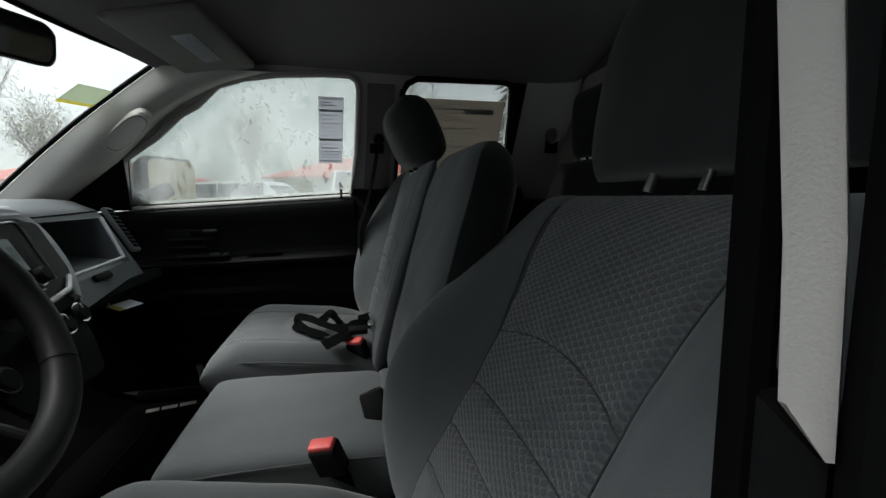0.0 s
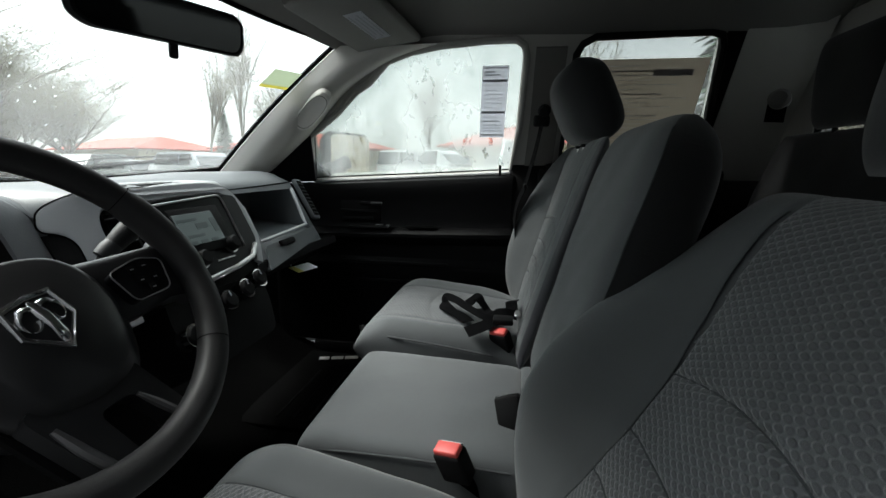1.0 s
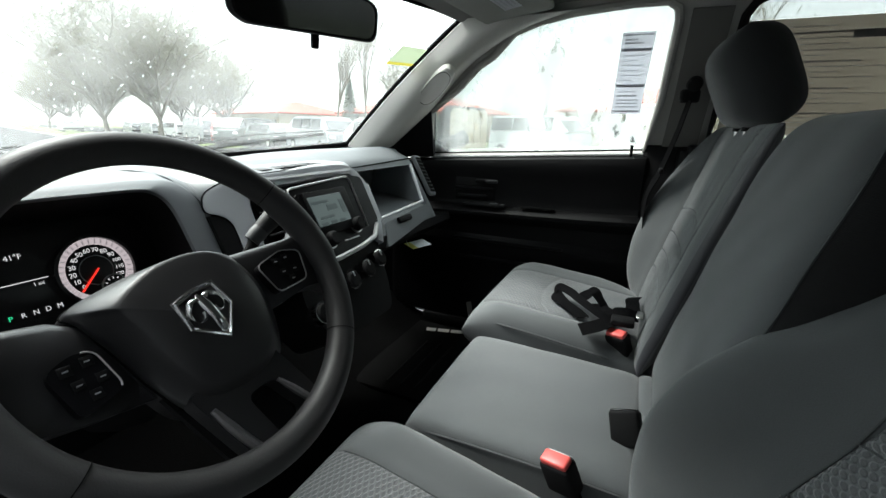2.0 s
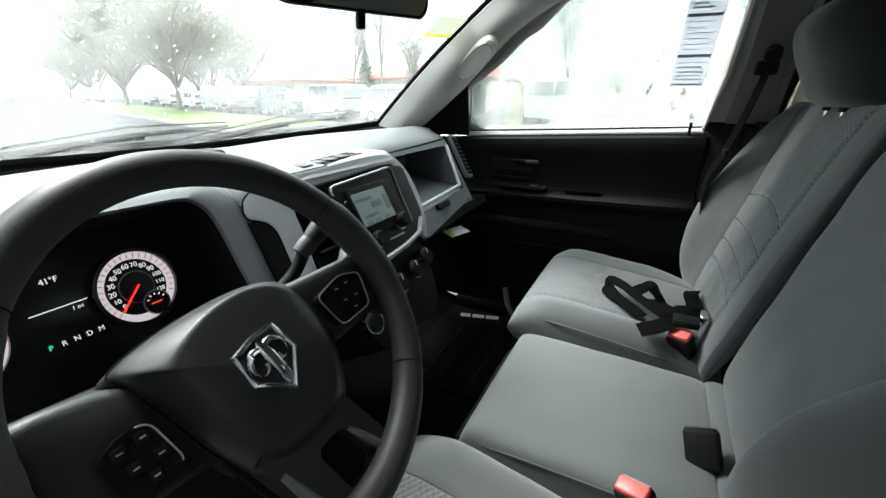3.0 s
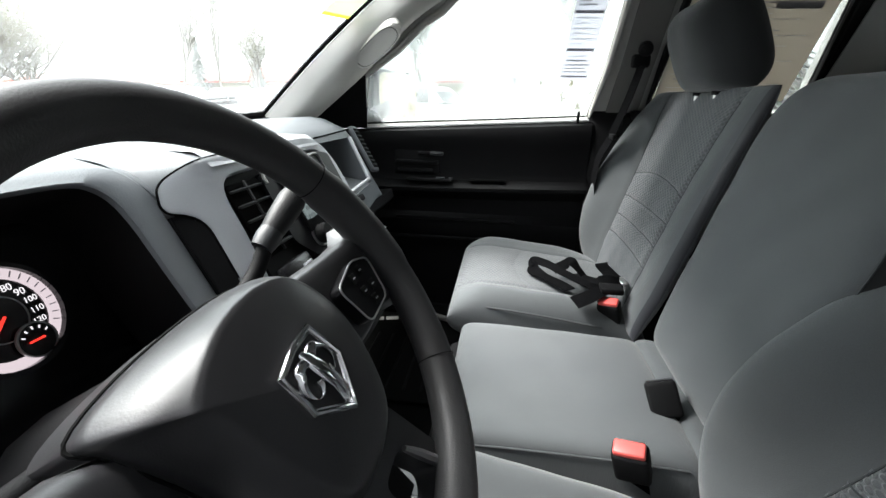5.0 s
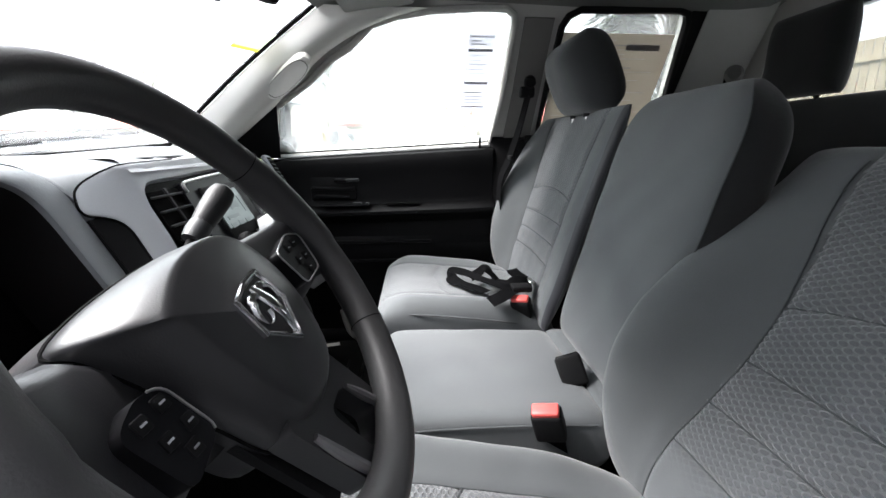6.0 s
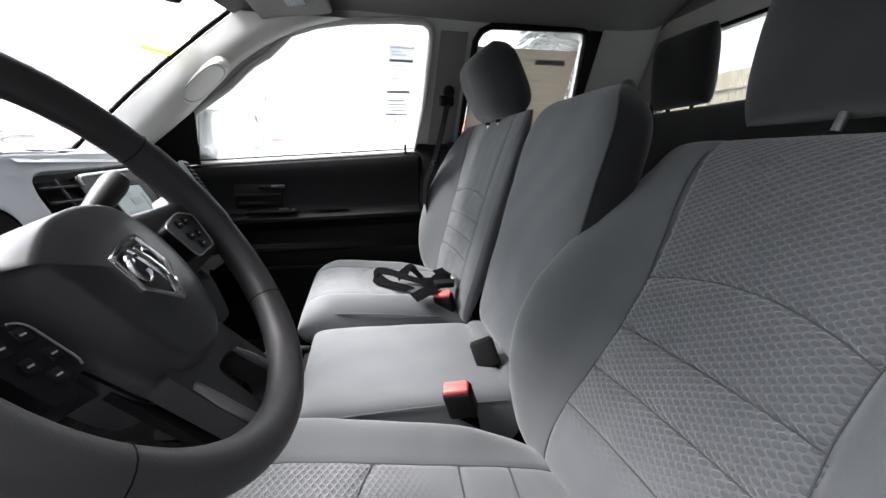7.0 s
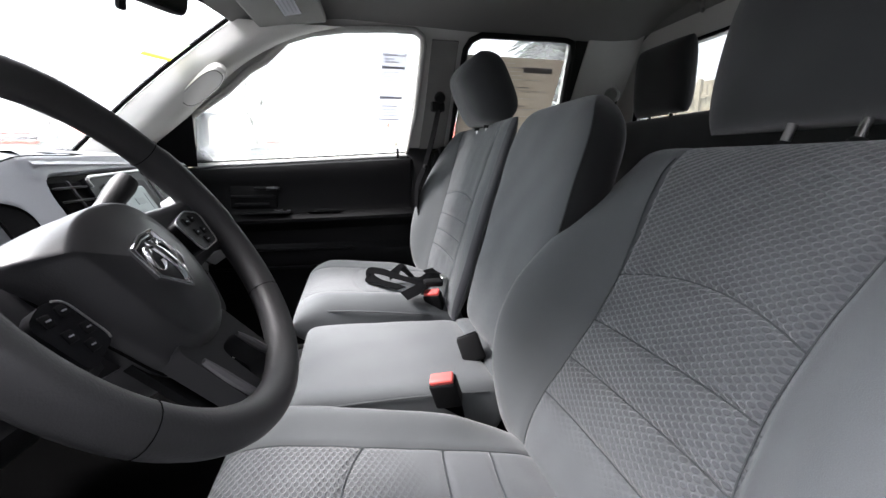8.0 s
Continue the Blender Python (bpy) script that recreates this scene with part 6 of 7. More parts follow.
def guide_ring(u0, u1, v0, v1):
    def q(u, v):
        return (0.765 + 0.375 * u, 1.655 - 0.27 * v)
    return [q(u0, v1), q(u1, v1), q(u1, v0), q(u0, v0)]


side_sheet("sheet", guide_ring(0, 1, 0, 1), GN, PAPERBACK, guide)
for k in range(20):
    side_sheet("print_bar", guide_ring(0.06 + 0.03 * (k % 3), 0.50 + 0.10 * (k * 7 % 5), 0.06 + 0.045 * k, 0.066 + 0.045 * k + 0.006 * (k % 5 == 1)), GN + 0.0011, INK if k % 5 == 1 else INKPALE, guide, 0.0004)
side_sheet("print_block", guide_ring(0.60, 0.90, 0.10, 0.16), GN + 0.0016, INK, guide, 0.0004)

# inspection sticker on the windscreen
film = thing("windscreen_sticker", (-0.11, 1.36, 1.59), "pale green windscreen sticker with a yellow edge", "sticker")


def ws_point(a, b, lift):
    i, j = a * 24, b * 12
    i0, j0 = min(int(i), 23), min(int(j), 11)
    p = WS[j0][i0].lerp(WS[j0][i0 + 1], i - i0).lerp(WS[j0 + 1][i0].lerp(WS[j0 + 1][i0 + 1], i - i0), j - j0)
    return p + Vector((0.55, 0, -0.83)) * lift


def ws_patch(name, a0, a1, b0, b1, mat, parent):
    bm = bmesh.new()
    loft(bm, [[ws_point(a, b, h) for a, b in ((a0, b0), (a1, b0), (a1, b1), (a0, b1))] for h in (0.003, 0.004)])
    return part(name, bm, mat, parent, smooth=False)


ws_patch("film", 0.912, 0.990, 0.672, 0.775, GREENFILM, film)
ws_patch("yellow_edge", 0.912, 0.990, 0.655, 0.672, YELLOW, film)
# swing tag below the glove box
tag = thing("paper_tag", (-0.03, 1.30, 1.03), "white and yellow paper tag hanging under the glove box", "paper tag")
TG = axes(Vector((-0.045, 1.312, 1.033)), Vector((0.28, 0.96, 0.0)).normalized(), Vector((-0.93, 0.27, 0.25)).normalized(), Vector((0.24, -0.07, 0.97)).normalized())
part("card", box((0.012, 0, 0), (0.062, 0.042, 0.001), 0, 1, TG), PAPER, tag)
part("yellow_end", box((-0.030, 0, 0), (0.022, 0.042, 0.001), 0, 1, TG), YELLOW, tag)
part("string", tube(bmesh.new(), [TG @ Vector((-0.04, 0, 0)), Vector((-0.075, 1.28, 1.06))], 0.001, 5), PAPER, tag)
# floor mats
mat_ob = thing("floor_mat", (-0.02, 1.38, 0.60), "black ribbed rubber floor mat with a pale word mark", "floor mat")
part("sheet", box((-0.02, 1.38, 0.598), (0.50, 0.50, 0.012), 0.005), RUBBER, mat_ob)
for a in range(5):
    part("rib", box((0.02 + 0.05 * a - 0.1, 1.32, 0.606), (0.008, 0.30, 0.006), 0.002, 1), BLACK, mat_ob)
MT = axes(Vector((-0.06, 1.580, 0.6055)), Vector((0.968, 0.25, 0)).normalized(), Vector((-0.25, 0.968, 0)).normalized(), Vector((0, 0, 1)))
for i, (a, w) in enumerate(((-0.055, 0.038), (-0.005, 0.046), (0.05, 0.050))):
    part("mark_bar", box((a, 0, 0), (w, 0.024, 0.002), 0.0008, 1, MT), TRIMGREY, mat_ob, "pale raised mark")
part("grommet", disc(bmesh.new(), (0.21, 1.20, 0.607), (0, 0, 1), 0.012, 0.004), SATIN, mat_ob)
mat2 = thing("floor_mat", (0.0, 0.42, 0.60), "black ribbed rubber floor mat on the driver's side", "floor mat")
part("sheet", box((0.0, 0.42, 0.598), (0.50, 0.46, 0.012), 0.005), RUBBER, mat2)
# passenger seat rail seen ahead of the cushion
rail = thing("seat_rail", (0.10, 1.50, 0.62), "dull grey seat rail end by the door sill", "seat rail")
part("bar", tube(bmesh.new(), smooth_line([(0.03, 1.60, 0.74), (0.06, 1.58, 0.66), (0.12, 1.56, 0.635), (0.24, 1.54, 0.635)], 6), 0.010, 10), TRIMDARKER, rail)


# ---- outside the truck ----
# door mirror beyond the passenger glass
dm = thing("door_mirror", (-0.10, 1.85, 1.38), "black door mirror with bright square glass", "door mirror")
en = Vector((0.86, -0.50, 0.0)).normalized()
es = Vector((0.50, 0.86, 0)).normalized()
EM = axes(Vector((-0.105, 1.87, 1.388)), es, Vector((0, 0, 1)), en)
sq = rounded([(-0.10, -0.085), (0.10, -0.085), (0.105, 0.08), (-0.095, 0.085)], 0.03, 5)
bm = bmesh.new()
loft(bm, [[EM @ Vector((a * k - 0.012, b * k, h)) for a, b in sq] for k, h in ((0.5, -0.10), (0.9, -0.07), (1.10, -0.02), (1.12, 0.0), (1.04, 0.004))])
part("housing", bm, BLACK, dm)
bm = bmesh.new()
plate(bm, sq, EM @ Matrix.Translation((0, 0, 0.006)), 0.004)
part("mirror_glass", bm, MIRROR, dm, "bright mirror glass")
part("arm", tube(bmesh.new(), [(-0.16, 1.72, 1.31), (-0.15, 1.80, 1.33), (-0.12, 1.86, 1.36)], 0.035, 10), BLACK, dm)

# bonnet, cowl and wipers
hood = thing("bonnet", (-1.2, MID, 1.2), "white painted bonnet ahead of the windscreen", "bonnet")
bm = bmesh.new()
rows = []
for x, z in ((-0.80, 1.20), (-0.95, 1.195), (-1.3, 1.17), (-1.7, 1.12), (-1.95, 1.05), (-2.0, 0.95)):
    rows.append([(x, MID + 0.88 * q, z - 0.10 * q * q * abs(q) + (0.012 if abs(q) < 0.45 else 0)) for q in [i / 10 for i in range(-10, 11)]])
loft(bm, rows, False)
part("panel", bm, BODYWHITE, hood)
nose = thing("truck_body", (-1.4, MID, 0.6), "white painted front wings of the truck", "truck body", kind="structure")
part("wings", box((-1.40, MID, 0.72), (1.15, 1.80, 0.50), 0.08, 3), BODYWHITE, nose)
part("cowl", box((-0.73, MID, 1.19), (0.24, 1.62, 0.05), 0.015), BLACK, nose)
part("door_skin", box((0.45, 1.80, 0.92), (2.1, 0.05, 0.70), 0.02), BODYWHITE, nose)
part("rear_body", box((2.55, MID, 0.85), (1.9, 1.85, 0.62), 0.05), BODYWHITE, nose)
part("roof_skin", box((0.75, MID, 1.875), (1.5, 1.35, 0.03), 0.012), BODYWHITE, nose)


def wiper(y0, y1, x0, lift):
    ob = thing("windscreen_wiper", (x0, y0, 1.27), "black windscreen wiper parked along the foot of the glass", "wiper", group="wipers")
    pts = [Vector((x0 - 0.02, y0, 1.265)), cowl((y0 + y1) / 2) + Vector((-0.03, 0, 0.02 + lift)), cowl(y1) + Vector((0.005, 0, 0.030 + lift))]
    part("arm", tube(bmesh.new(), smooth_line(pts, 5), 0.0045, 8), RUBBER, ob)
    a, b = cowl(y1 - 0.28) + Vector((-0.012, 0, 0.012)), cowl(y1 + 0.2) + Vector((0.03, 0, 0.045))
    part("blade", tube(bmesh.new(), [a, a.lerp(b, 0.5) + Vector((0, 0, 0.006)), b], 0.0035, 6, flat=1.6), RUBBER, ob)
    part("blade_frame", tube(bmesh.new(), [a + Vector((-0.004, 0, 0.010)), a.lerp(b, 0.5) + Vector((-0.004, 0, 0.024)), b + Vector((-0.004, 0, 0.010))], 0.0025, 6), RUBBER, ob)


wiper(0.50, 0.78, -0.66, 0.0)
wiper(0.95, 1.18, -0.66, 0.0)

# rain on the glass
rng = random.Random(7)
bead = bmesh.new()
bmesh.ops.create_icosphere(bead, subdivisions=1, radius=1.0)
BV, BF = [v.co.copy() for v in bead.verts], [tuple(v.index for v in f.verts) for f in bead.faces]
bead.free()


def drops(name, count, place, label, stretch):
    verts, faces = [], []
    for _ in range(count):
        m, r = place()
        k = len(verts)
        sx = r * rng.uniform(0.8, 1.2)
        ln = r * rng.uniform(1.0, stretch)
        verts += [m @ Vector((v.x * sx, v.y * ln, v.z * r * 0.35)) for v in BV]
        faces += [tuple(k + q for q in f) for f in BF]
    ob = tagged(raw(name, verts, faces, DROP), label, "rain drops", kind="stuff")
    ob.visible_shadow = False


def on_screen():
    a, b = rng.random(), rng.random() ** 0.8
    p = ws_point(a, b, -0.003)
    q = Vector((0.50, 0, 0.40)).normalized()
    n = Vector((-0.62, 0, 0.78)).normalized()
    return axes(p, n.cross(q) * -1, q, n), 0.0006 + 0.0022 * rng.random() ** 3


def on_pane(ring_x, ring_z):
    def place():
        p = on_side(rng.uniform(*ring_x), rng.uniform(*ring_z), -0.028)
        return SIDE.inverted() and axes(p, SIDE.col[0].to_3d(), SIDE.col[1].to_3d(), SIDE.col[2].to_3d()), 0.0006 + 0.0018 * rng.random() ** 3
    return place


drops("rain_drops", 2600, on_screen, "rain drops scattered over the windscreen", 2.2)
drops("rain_drops", 500, on_pane((-0.14, 0.57), (1.30, 1.68)), "rain drops on the passenger door glass", 2.5)
drops("rain_drops", 420, on_pane((0.77, 1.14), (1.36, 1.71)), "rain drops on the rear door glass", 1.8)

# ---- ground, road, verge ----
bm = bmesh.new()
bmesh.ops.create_grid(bm, x_segments=8, y_segments=8, size=400)
tagged(part("ground", bm, SOIL), "wet ground reaching to the horizon", "ground", kind="structure")
K0, K1 = Vector((-6.0, 8.6, 0)), Vector((-78, 31.5, 0))
kd = (K1 - K0).normalized()
kn = Vector((-kd.y, kd.x, 0)) * -1
if kn.y < 0:
    kn = -kn


def strip(name, lo, hi, z, mat, label, cat, a=-40.0, b=160.0, th=0.1):
    bm = bmesh.new()
    loft(bm, [[K0 + kd * s + kn * lo + Vector((0, 0, z - th)), K0 + kd * s + kn * hi + Vector((0, 0, z - th)), K0 + kd * s + kn * hi + Vector((0, 0, z)), K0 + kd * s + kn * lo + Vector((0, 0, z))] for s in (a, a * 0.3, 0, 10, 25, 45, 70, b)])
    return tagged(part(name, bm, mat, smooth=False), label, cat, kind="structure")


strip("road", -30, 0.0, 0.02, ASPHALT, "wet grey asphalt road", "road")
strip("pavement", 0.0, 0.25, 0.14, CONCRETE, "low concrete kerb along the verge", "kerb")
strip("ground", 0.25, 5.2, 0.15, GRASS, "green grass verge", "grass")
strip("road", 5.2, 18, 0.05, ASPHALT, "wet asphalt car park behind the verge", "car park")
strip("ground", 18, 60, 0.10, GRASS, "green lawn by the buildings", "grass")


# ---- parked cars ----
def car(name, at, yaw, paint, label, length=4.7, width=1.85, height=1.75, cabin=(0.02, 0.18, 0.80, 0.97), hood_z=0.62):
    ob = thing(name, (0, 0, 0), label, "car", group="parked cars")
    L, W, H = length, width, height
    c0, c1, c2, c3 = cabin
    low = [(-L / 2, 0.42), (-L / 2 + 0.05, 0.30), (L / 2 - 0.05, 0.30), (L / 2, 0.45), (L / 2 - 0.03, H * hood_z * 0.9), (L / 2 - L * (1 - c3) - 0.1, H * hood_z + 0.02), (-L / 2 + L * c0 + 0.05, H * hood_z + 0.03), (-L / 2 + 0.03, H * hood_z * 0.95)]
    low = rounded(low, 0.15, 3)
    bm = bmesh.new()
    loft(bm, [[(x * k, y * W / 2, 0.3 + (z - 0.3) * (0.96 if abs(y) > 0.9 else 1.0)) for x, z in low] for y, k in ((-1.0, 0.96), (-0.93, 0.99), (-0.5, 1.0), (0.5, 1.0), (0.93, 0.99), (1.0, 0.96))])
    part("body", bm, paint, ob)
    xa, xb, xc, xd = (-L / 2 + L * q for q in cabin)
    top = rounded([(xa, H * hood_z), (xb, H - 0.02), ((xb + xc) / 2, H), (xc, H - 0.04), (xd, H * hood_z)], 0.18, 3)
    bm = bmesh.new()
    loft(bm, [[(x, y * W / 2 * (0.99 if z < H * 0.7 else 0.86), z) for x, z in top] for y in (-0.97, -0.8, 0.8, 0.97)])
    part("cabin", bm, paint, ob)
    zlo, zhi = H * hood_z + 0.05, H - 0.12
    for sy in (-1, 1):
        edges = [xb - 0.10, xb + (xc - xb) * 0.36, xb + (xc - xb) * 0.70, xc + 0.12]
        for a, b in zip(edges, edges[1:]):
            bm = bmesh.new()
            loft(bm, [[(a + 0.04, sy * W / 2 * 0.985 + d, zlo), (b - 0.04, sy * W / 2 * 0.985 + d, zlo), (b - 0.08, sy * W / 2 * 0.87 + d, zhi), (a + 0.08, sy * W / 2 * 0.87 + d, zhi)] for d in (-sy * 0.03, sy * 0.012)])
            part("side_window", bm, CARGLASS, ob, smooth=False)
    for x0, x1, s in ((xc + 0.06, xd - 0.03, 1), (xb - 0.04, xa + 0.03, -1)):
        bm = bmesh.new()
        loft(bm, [[(x0 + d * s, -W * 0.36, zhi), (x0 + d * s, W * 0.36, zhi), (x1 + d * s, W * 0.42, zlo), (x1 + d * s, -W * 0.42, zlo)] for d in (-0.02, 0.03)])
        part("end_window", bm, CARGLASS, ob, smooth=False)
    r = 0.34
    for sx in (-L * 0.31, L * 0.31):
        for sy in (-1, 1):
            hubn = Vector((0, sy, 0))
            wl_ = part("wheel", disc(bmesh.new(), (sx, sy * (W / 2 + 0.01), r), hubn, r, 0.24, 28, bevel=0.04), TYRE, ob)
            part("rim", disc(bmesh.new(), (sx, sy * (W / 2 + 0.016), r), hubn, r * 0.62, 0.03, 20, bevel=0.02), STEEL, wl_)
    for sy in (-1, 1):
        part("head_lamp", box((L / 2 - 0.05, sy * W * 0.38, H * hood_z * 0.72), (0.10, 0.34, 0.16), 0.03), LAMPGLASS, ob)
        part("tail_lamp", box((-L / 2 + 0.04, sy * W * 0.42, H * hood_z * 0.85), (0.08, 0.18, 0.34), 0.03), BODYRED, ob)
    part("bumper", box((L / 2 - 0.03, 0, 0.46), (0.16, W * 0.96, 0.18), 0.05), BLACK, ob)
    part("bumper", box((-L / 2 + 0.03, 0, 0.46), (0.16, W * 0.96, 0.18), 0.05), BLACK, ob)
    ob.matrix_basis = pose(at[0], at[1], at[2] if len(at) > 2 else 0.05, 0, 0, yaw)
    return ob


row_yaw = math.degrees(math.atan2(kd.y, kd.x))
car("suv", (-15.6, 19.6), row_yaw + 175, BODYSILVER, "silver sport utility car parked beyond the verge", 5.1, 2.0, 1.85)
car("suv", (-10.4, 18.2), row_yaw + 182, BODYWHITE, "white sport utility car parked in the row", 4.8, 1.95, 1.75)
car("hatchback", (-20.3, 20.6), row_yaw + 176, BODYDARK, "dark green low car parked in the row", 4.5, 1.8, 1.45)
car("suv", (-24.6, 22.6), row_yaw + 120, BODYDARK, "dark tall car parked nose-in", 4.7, 1.9, 1.8)
car("hatchback", (-26.4, 22.2), row_yaw + 160, BODYRED, "dark red car with rear lamps showing", 4.3, 1.8, 1.55)
car("van", (-31.0, 24.2), row_yaw + 178, BODYSILVER, "silver minivan parked in the row", 4.9, 1.9, 1.85, (0.01, 0.06, 0.78, 0.99))
car("hatchback", (-38.0, 27.0), row_yaw + 178, BODYWHITE, "white saloon car parked in the row", 4.6, 1.8, 1.45)
car("hatchback", (-44.5, 29.0), row_yaw + 178, BODYWHITE, "white saloon car parked in the row", 4.6, 1.8, 1.45)
car("hatchback", (-51.0, 31.0), row_yaw + 178, BODYSILVER, "silver saloon car parked in the row", 4.6, 1.8, 1.45)
car("suv", (-62.0, 30.0), row_yaw + 178, BODYWHITE, "white pickup-like car at the road's edge", 5.2, 1.95, 1.75)
car("van", (-4.3, 22.5), row_yaw + 170, BODYWHITE, "white van parked further along the row", 5.2, 2.0, 2.1, (0.01, 0.05, 0.80, 0.99))
car("van", (0.9, 19.5, 0.02), -92, BODYWHITE, "white delivery van parked alongside", 5.4, 2.05, 2.45, (0.01, 0.04, 0.80, 0.99), 0.45)


# ---- buildings ----
def house(at, yaw, L, W, wall_h, roof_h, label):
    ob = thing("building", (0, 0, 0), label, "building")
    part("wall", box((0, 0, wall_h / 2), (L, W, wall_h), 0.02, 1), STUCCO, ob)
    e = 0.8
    bm = bmesh.new()
    lo = [(-L / 2 - e, -W / 2 - e, wall_h), (L / 2 + e, -W / 2 - e, wall_h), (L / 2 + e, W / 2 + e, wall_h), (-L / 2 - e, W / 2 + e, wall_h)]
    mid_ = [(x, y, z + 0.18) for x, y, z in lo]
    hi = [(-L / 2 + W * 0.4, -0.3, wall_h + roof_h), (L / 2 - W * 0.4, -0.3, wall_h + roof_h), (L / 2 - W * 0.4, 0.3, wall_h + roof_h), (-L / 2 + W * 0.4, 0.3, wall_h + roof_h)]
    loft(bm, [lo, mid_, hi])
    part("roof", bm, ROOFRED, ob, "red tiled hip roof", smooth=False)
    n = int(L / 3)
    for i in range(n):
        for sy in (-1, 1):
            x = -L / 2 + L * (i + 0.5) / n
            w = part("window", box((x, sy * (W / 2 + 0.02), 1.5), (1.5, 0.08, 1.2), 0.01, 1), CARGLASS, ob)
            part("frame", box((x, sy * (W / 2 + 0.05), 0.86), (1.7, 0.14, 0.08), 0.01, 1), CONCRETE, w)
    ob.matrix_basis = pose(at[0], at[1], 0.1, 0, 0, yaw)


house((-25, 50, 0), row_yaw, 18, 11, 2.9, 1.9, "low tan building with a red hip roof")
house((-55, 56, 0), row_yaw, 22, 11, 2.9, 1.9, "low tan building with a red hip roof")
house((6, 44, 0), row_yaw, 22, 11, 3.0, 2.2, "low tan building with a red hip roof beside the lawn")
house((24, 16, 0), 78, 20, 9, 3.6, 0.8, "low grey building behind the fence")


# ---- trees ----
def tree(at, height, spread, seed, label, lean_out=0.5, buds=1200, levels=4, trunk=0.22, stem=0.30, kids0=5):
    r = random.Random(seed)
    ob = thing("tree", (0, 0, 0), label, "tree", group="bare trees")
    limbs, twigs, tips = bmesh.new(), bmesh.new(), []

    def grow(p, d, length, rad, level):
        pts, q, dd = [p], p, d.copy()
        for _ in range(4):
            dd = (dd + Vector((r.uniform(-0.16, 0.16), r.uniform(-0.16, 0.16), r.uniform(-0.04, 0.14)))).normalized()
            q = q + dd * length / 4
            pts.append(q)
        tube(limbs if level < 2 else twigs, pts, [rad * (1 - 0.13 * i) for i in range(5)], 7 if level < 2 else 4)
        if level >= levels:
            tips.append(q)
            tips.append(pts[2])
            return
        kids = kids0 if level == 0 else 5
        for i in range(kids):
            k = 1 + (i + r.randint(0, 1)) % 4 if level else 4 - (i % 2)
            a = 2 * math.pi * (i * 0.618 + r.random() * 0.4)
            side = Vector((math.cos(a), math.sin(a), 0))
            out = lean_out * (r.uniform(0.35, 1.1) if level == 0 else 1.0)
            nd = (dd * (1 - out) + side * out * spread + Vector((0, 0, 0.22))).normalized()
            grow(pts[k], nd, (0.46 * height if level == 0 else length) * r.uniform(0.5, 0.78), rad * (0.5 if level < 2 else 0.42), level + 1)

    grow(Vector((0, 0, 0)), Vector((0, 0, 1)), height * stem, trunk, 0)
    part("trunk", limbs, BARK, ob)
    part("twigs", twigs, TWIG, ob)
    verts, faces = [], []
    for _ in range(buds):
        c = r.choice(tips) + Vector((r.gauss(0, 0.45), r.gauss(0, 0.45), r.gauss(0, 0.4)))
        u = Vector((r.gauss(0, 1), r.gauss(0, 1), r.gauss(0, 1))).normalized() * r.uniform(0.10, 0.30)
        w = u.orthogonal().normalized() * r.uniform(0.008, 0.022)
        k = len(verts)
        verts += [c - u, c + w, c + u, c - w]
        faces.append((k, k + 1, k + 2, k + 3))
    if buds:
        raw("crown", verts, faces, BUDS, ob, smooth=False)
    ob.matrix_basis = pose(at[0], at[1], 0.1, 0, 0, r.uniform(0, 360))
    return ob


verge_tree = tree((-34.0, 22.6), 19, 1.35, 3, "wide bare tree with pale budding twigs on the verge", 0.62, 16000, 5, 0.24, 0.11, 11)
tree((-50, 27.5), 21, 1.35, 4, "wide bare tree with pale budding twigs on the verge", 0.62, 14000, 5, 0.24, 0.11, 11)
far_places = ((-66, 36, 40), (-84, 41, 130), (-62, 44, 210), (-98, 44, 300), (-47, 40, 80))
for x, y, turn in far_places:
    tagged(copy_thing(verge_tree, pose(x, y, 0.1, 0, 0, turn)), "bare tree with fine twigs along the far road")
tree((-41, 31), 15, 1.2, 13, "hazy bare tree among the parked cars", 0.6, 9000, 5, 0.2, 0.13, 8)
tree((-72, 36), 18, 1.2, 5, "bare tree at the far end of the road", 0.55, 8000, 5, 0.22, 0.15, 7)
tree((-24, 36), 15, 0.5, 6, "slender bare tree behind the parked cars", 0.35, 1500, 4, 0.17)
tree((-29, 38), 14, 0.5, 7, "slender bare tree behind the parked cars", 0.35, 1500, 4, 0.17)
tree((-17, 30), 9, 0.8, 8, "small bare tree behind the parked cars", 0.5, 1500, 4, 0.13)
tree((3.4, 26), 10, 0.7, 9, "bare tree on the lawn beyond the passenger window", 0.5, 900, 4, 0.2)
tree((7.0, 12), 11, 0.9, 10, "bare spreading tree beyond the rear door", 0.55, 700, 4, 0.2)
tree((-5.5, 30), 9, 0.8, 12, "small bare tree near the buildings", 0.5, 700, 4, 0.13)


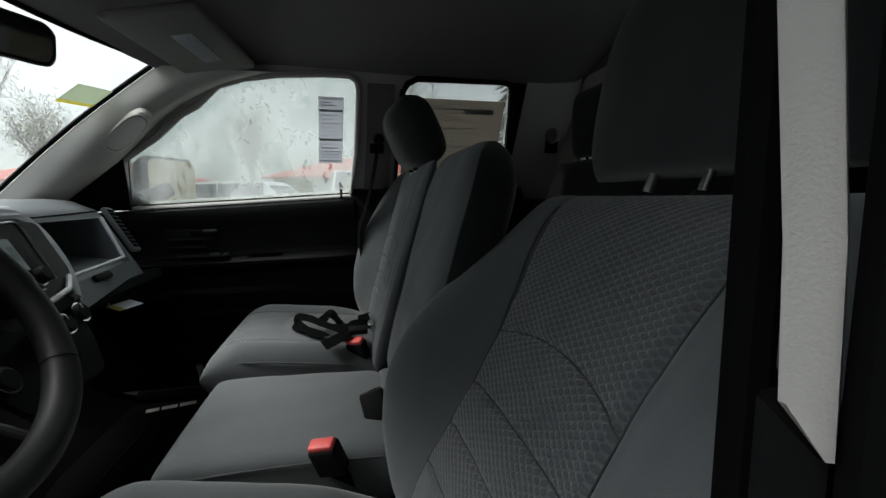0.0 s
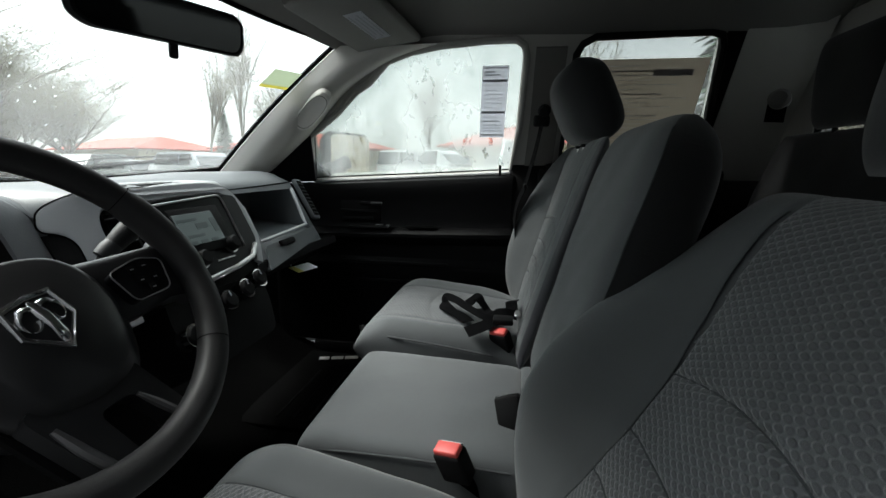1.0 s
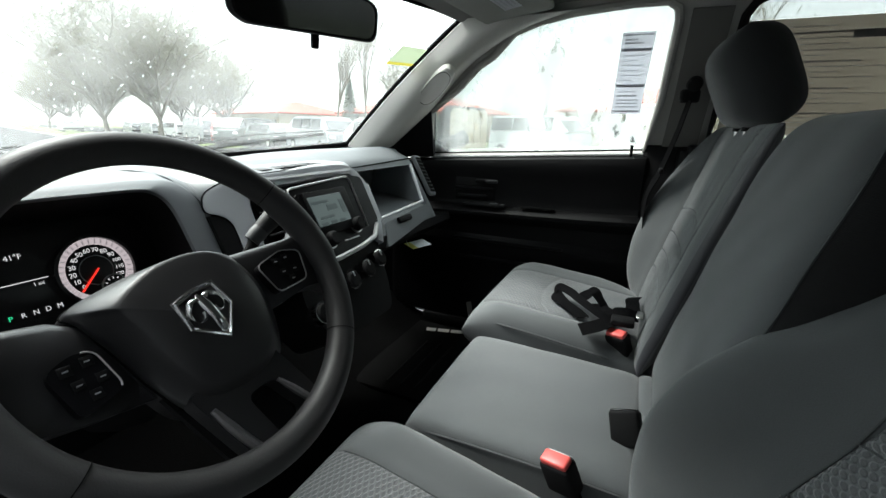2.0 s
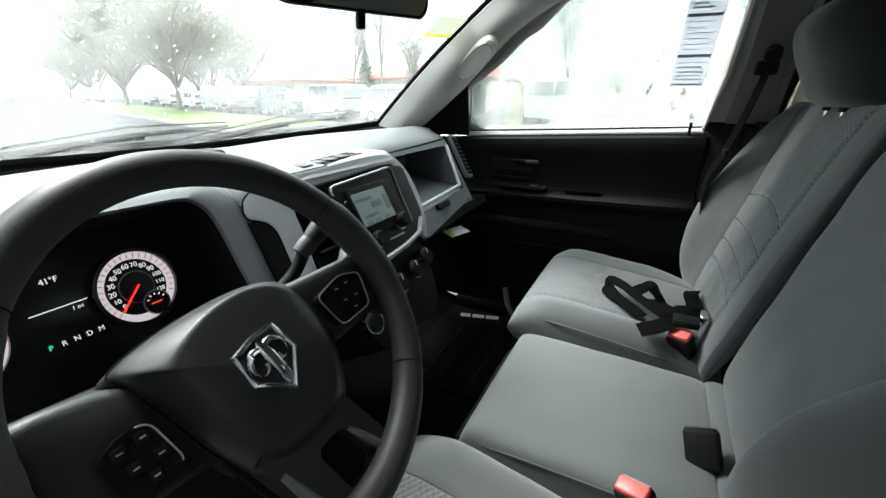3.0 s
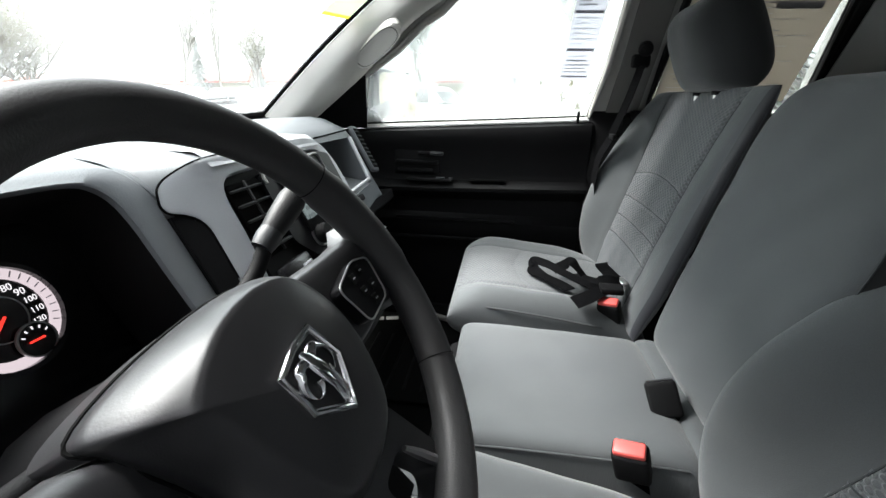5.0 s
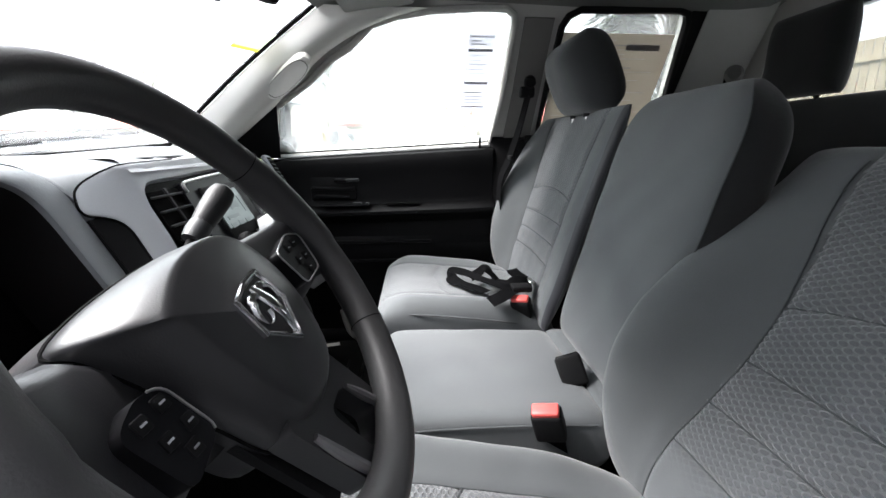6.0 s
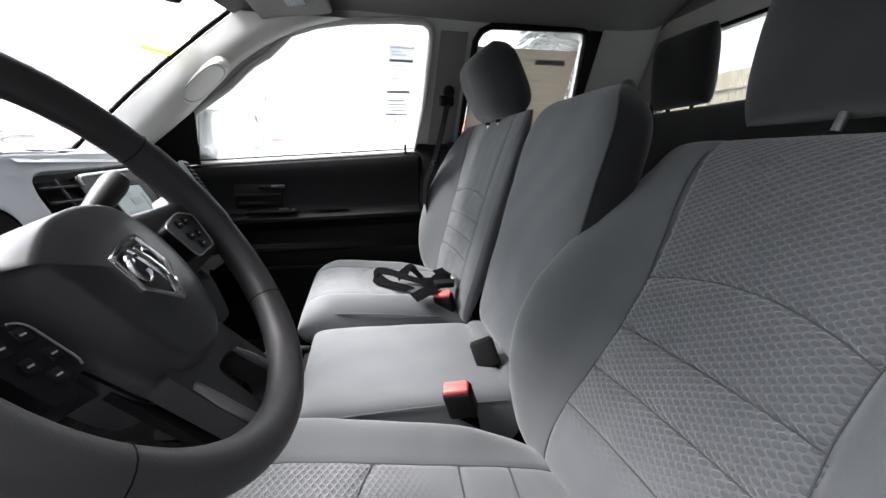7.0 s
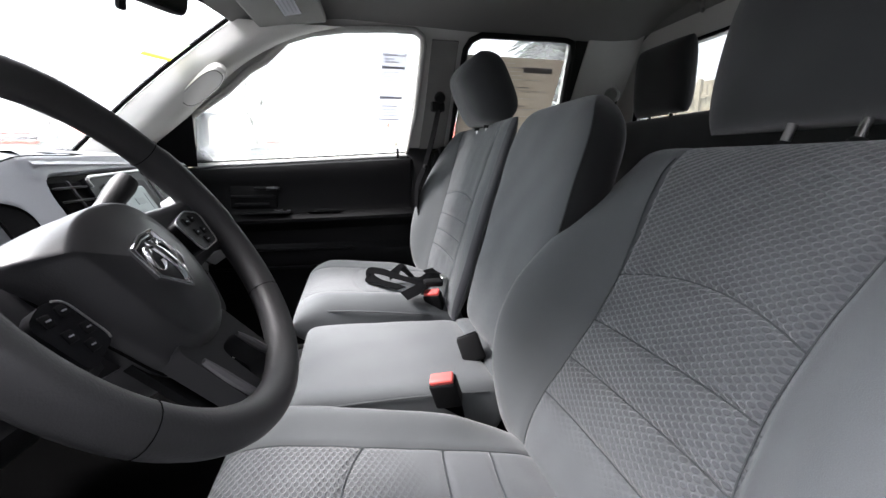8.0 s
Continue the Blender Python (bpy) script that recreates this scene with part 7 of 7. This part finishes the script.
def conifer(at, height, seed, label):
    r = random.Random(seed)
    ob = thing("conifer", (0, 0, 0), label, "tree", group="conifers")
    part("trunk", tube(bmesh.new(), [(0, 0, 0), (0, 0, height)], [0.16, 0.03], 7), BARK, ob)
    verts, faces = [], []
    for _ in range(2600):
        f = r.random() ** 0.7
        z = height * (0.12 + 0.86 * (1 - f))
        rad = height * 0.20 * f * r.uniform(0.3, 1.05)
        a = r.uniform(0, 2 * math.pi)
        c = Vector((rad * math.cos(a), rad * math.sin(a), z - rad * 0.25))
        u = Vector((math.cos(a), math.sin(a), -0.4)).normalized() * r.uniform(0.12, 0.30)
        w = Vector((-math.sin(a), math.cos(a), r.uniform(-0.4, 0.4))) * r.uniform(0.05, 0.12)
        k = len(verts)
        verts += [c - u, c + w, c + u, c - w]
        faces.append((k, k + 1, k + 2, k + 3))
    raw("crown", verts, faces, NEEDLES, ob, smooth=False)
    ob.matrix_basis = pose(at[0], at[1], 0.1, 0, 0, 0)


conifer((-33, 46), 8, 21, "small conifer beside the far building")
conifer((-21, 37), 6, 22, "small conifer behind the parked cars")
conifer((5.3, 11.0), 7.5, 23, "dark conifer beyond the rear door glass")
conifer((5.2, 15.0), 3.2, 24, "small bushy conifer by the fence")

# wooden fence past the passenger side and behind the truck
def fence(p0, p1, height, label):
    p0, p1 = Vector(p0), Vector(p1)
    ob = thing("fence", p0, label, "fence")
    d = (p1 - p0).normalized()
    n = Vector((-d.y, d.x, 0))
    L = (p1 - p0).length
    m = axes(p0, d, n, Vector((0, 0, 1)))
    k = int(L / 0.16)
    for i in range(k):
        part("slat", box((0.16 * i + 0.08, 0, height / 2 + 0.05), (0.145, 0.022, height), 0.004, 1, m), FENCEWOOD, ob)
    for i in range(int(L / 2.4) + 1):
        part("post", box((2.4 * i, 0.06, height / 2 + 0.05), (0.10, 0.10, height + 0.08), 0.006, 1, m), FENCEWOOD, ob)
    for z in (0.4, height - 0.3):
        part("rail", box((L / 2, 0.04, z), (L, 0.05, 0.09), 0.004, 1, m), FENCEWOOD, ob)


fence((0.6, 13.5, 0.05), (6.5, 12.2, 0.05), 1.9, "weathered upright board fence beyond the passenger side")
fence((9.5, 2.0, 0.05), (8.0, 13.0, 0.05), 3.1, "weathered upright board fence behind the truck")
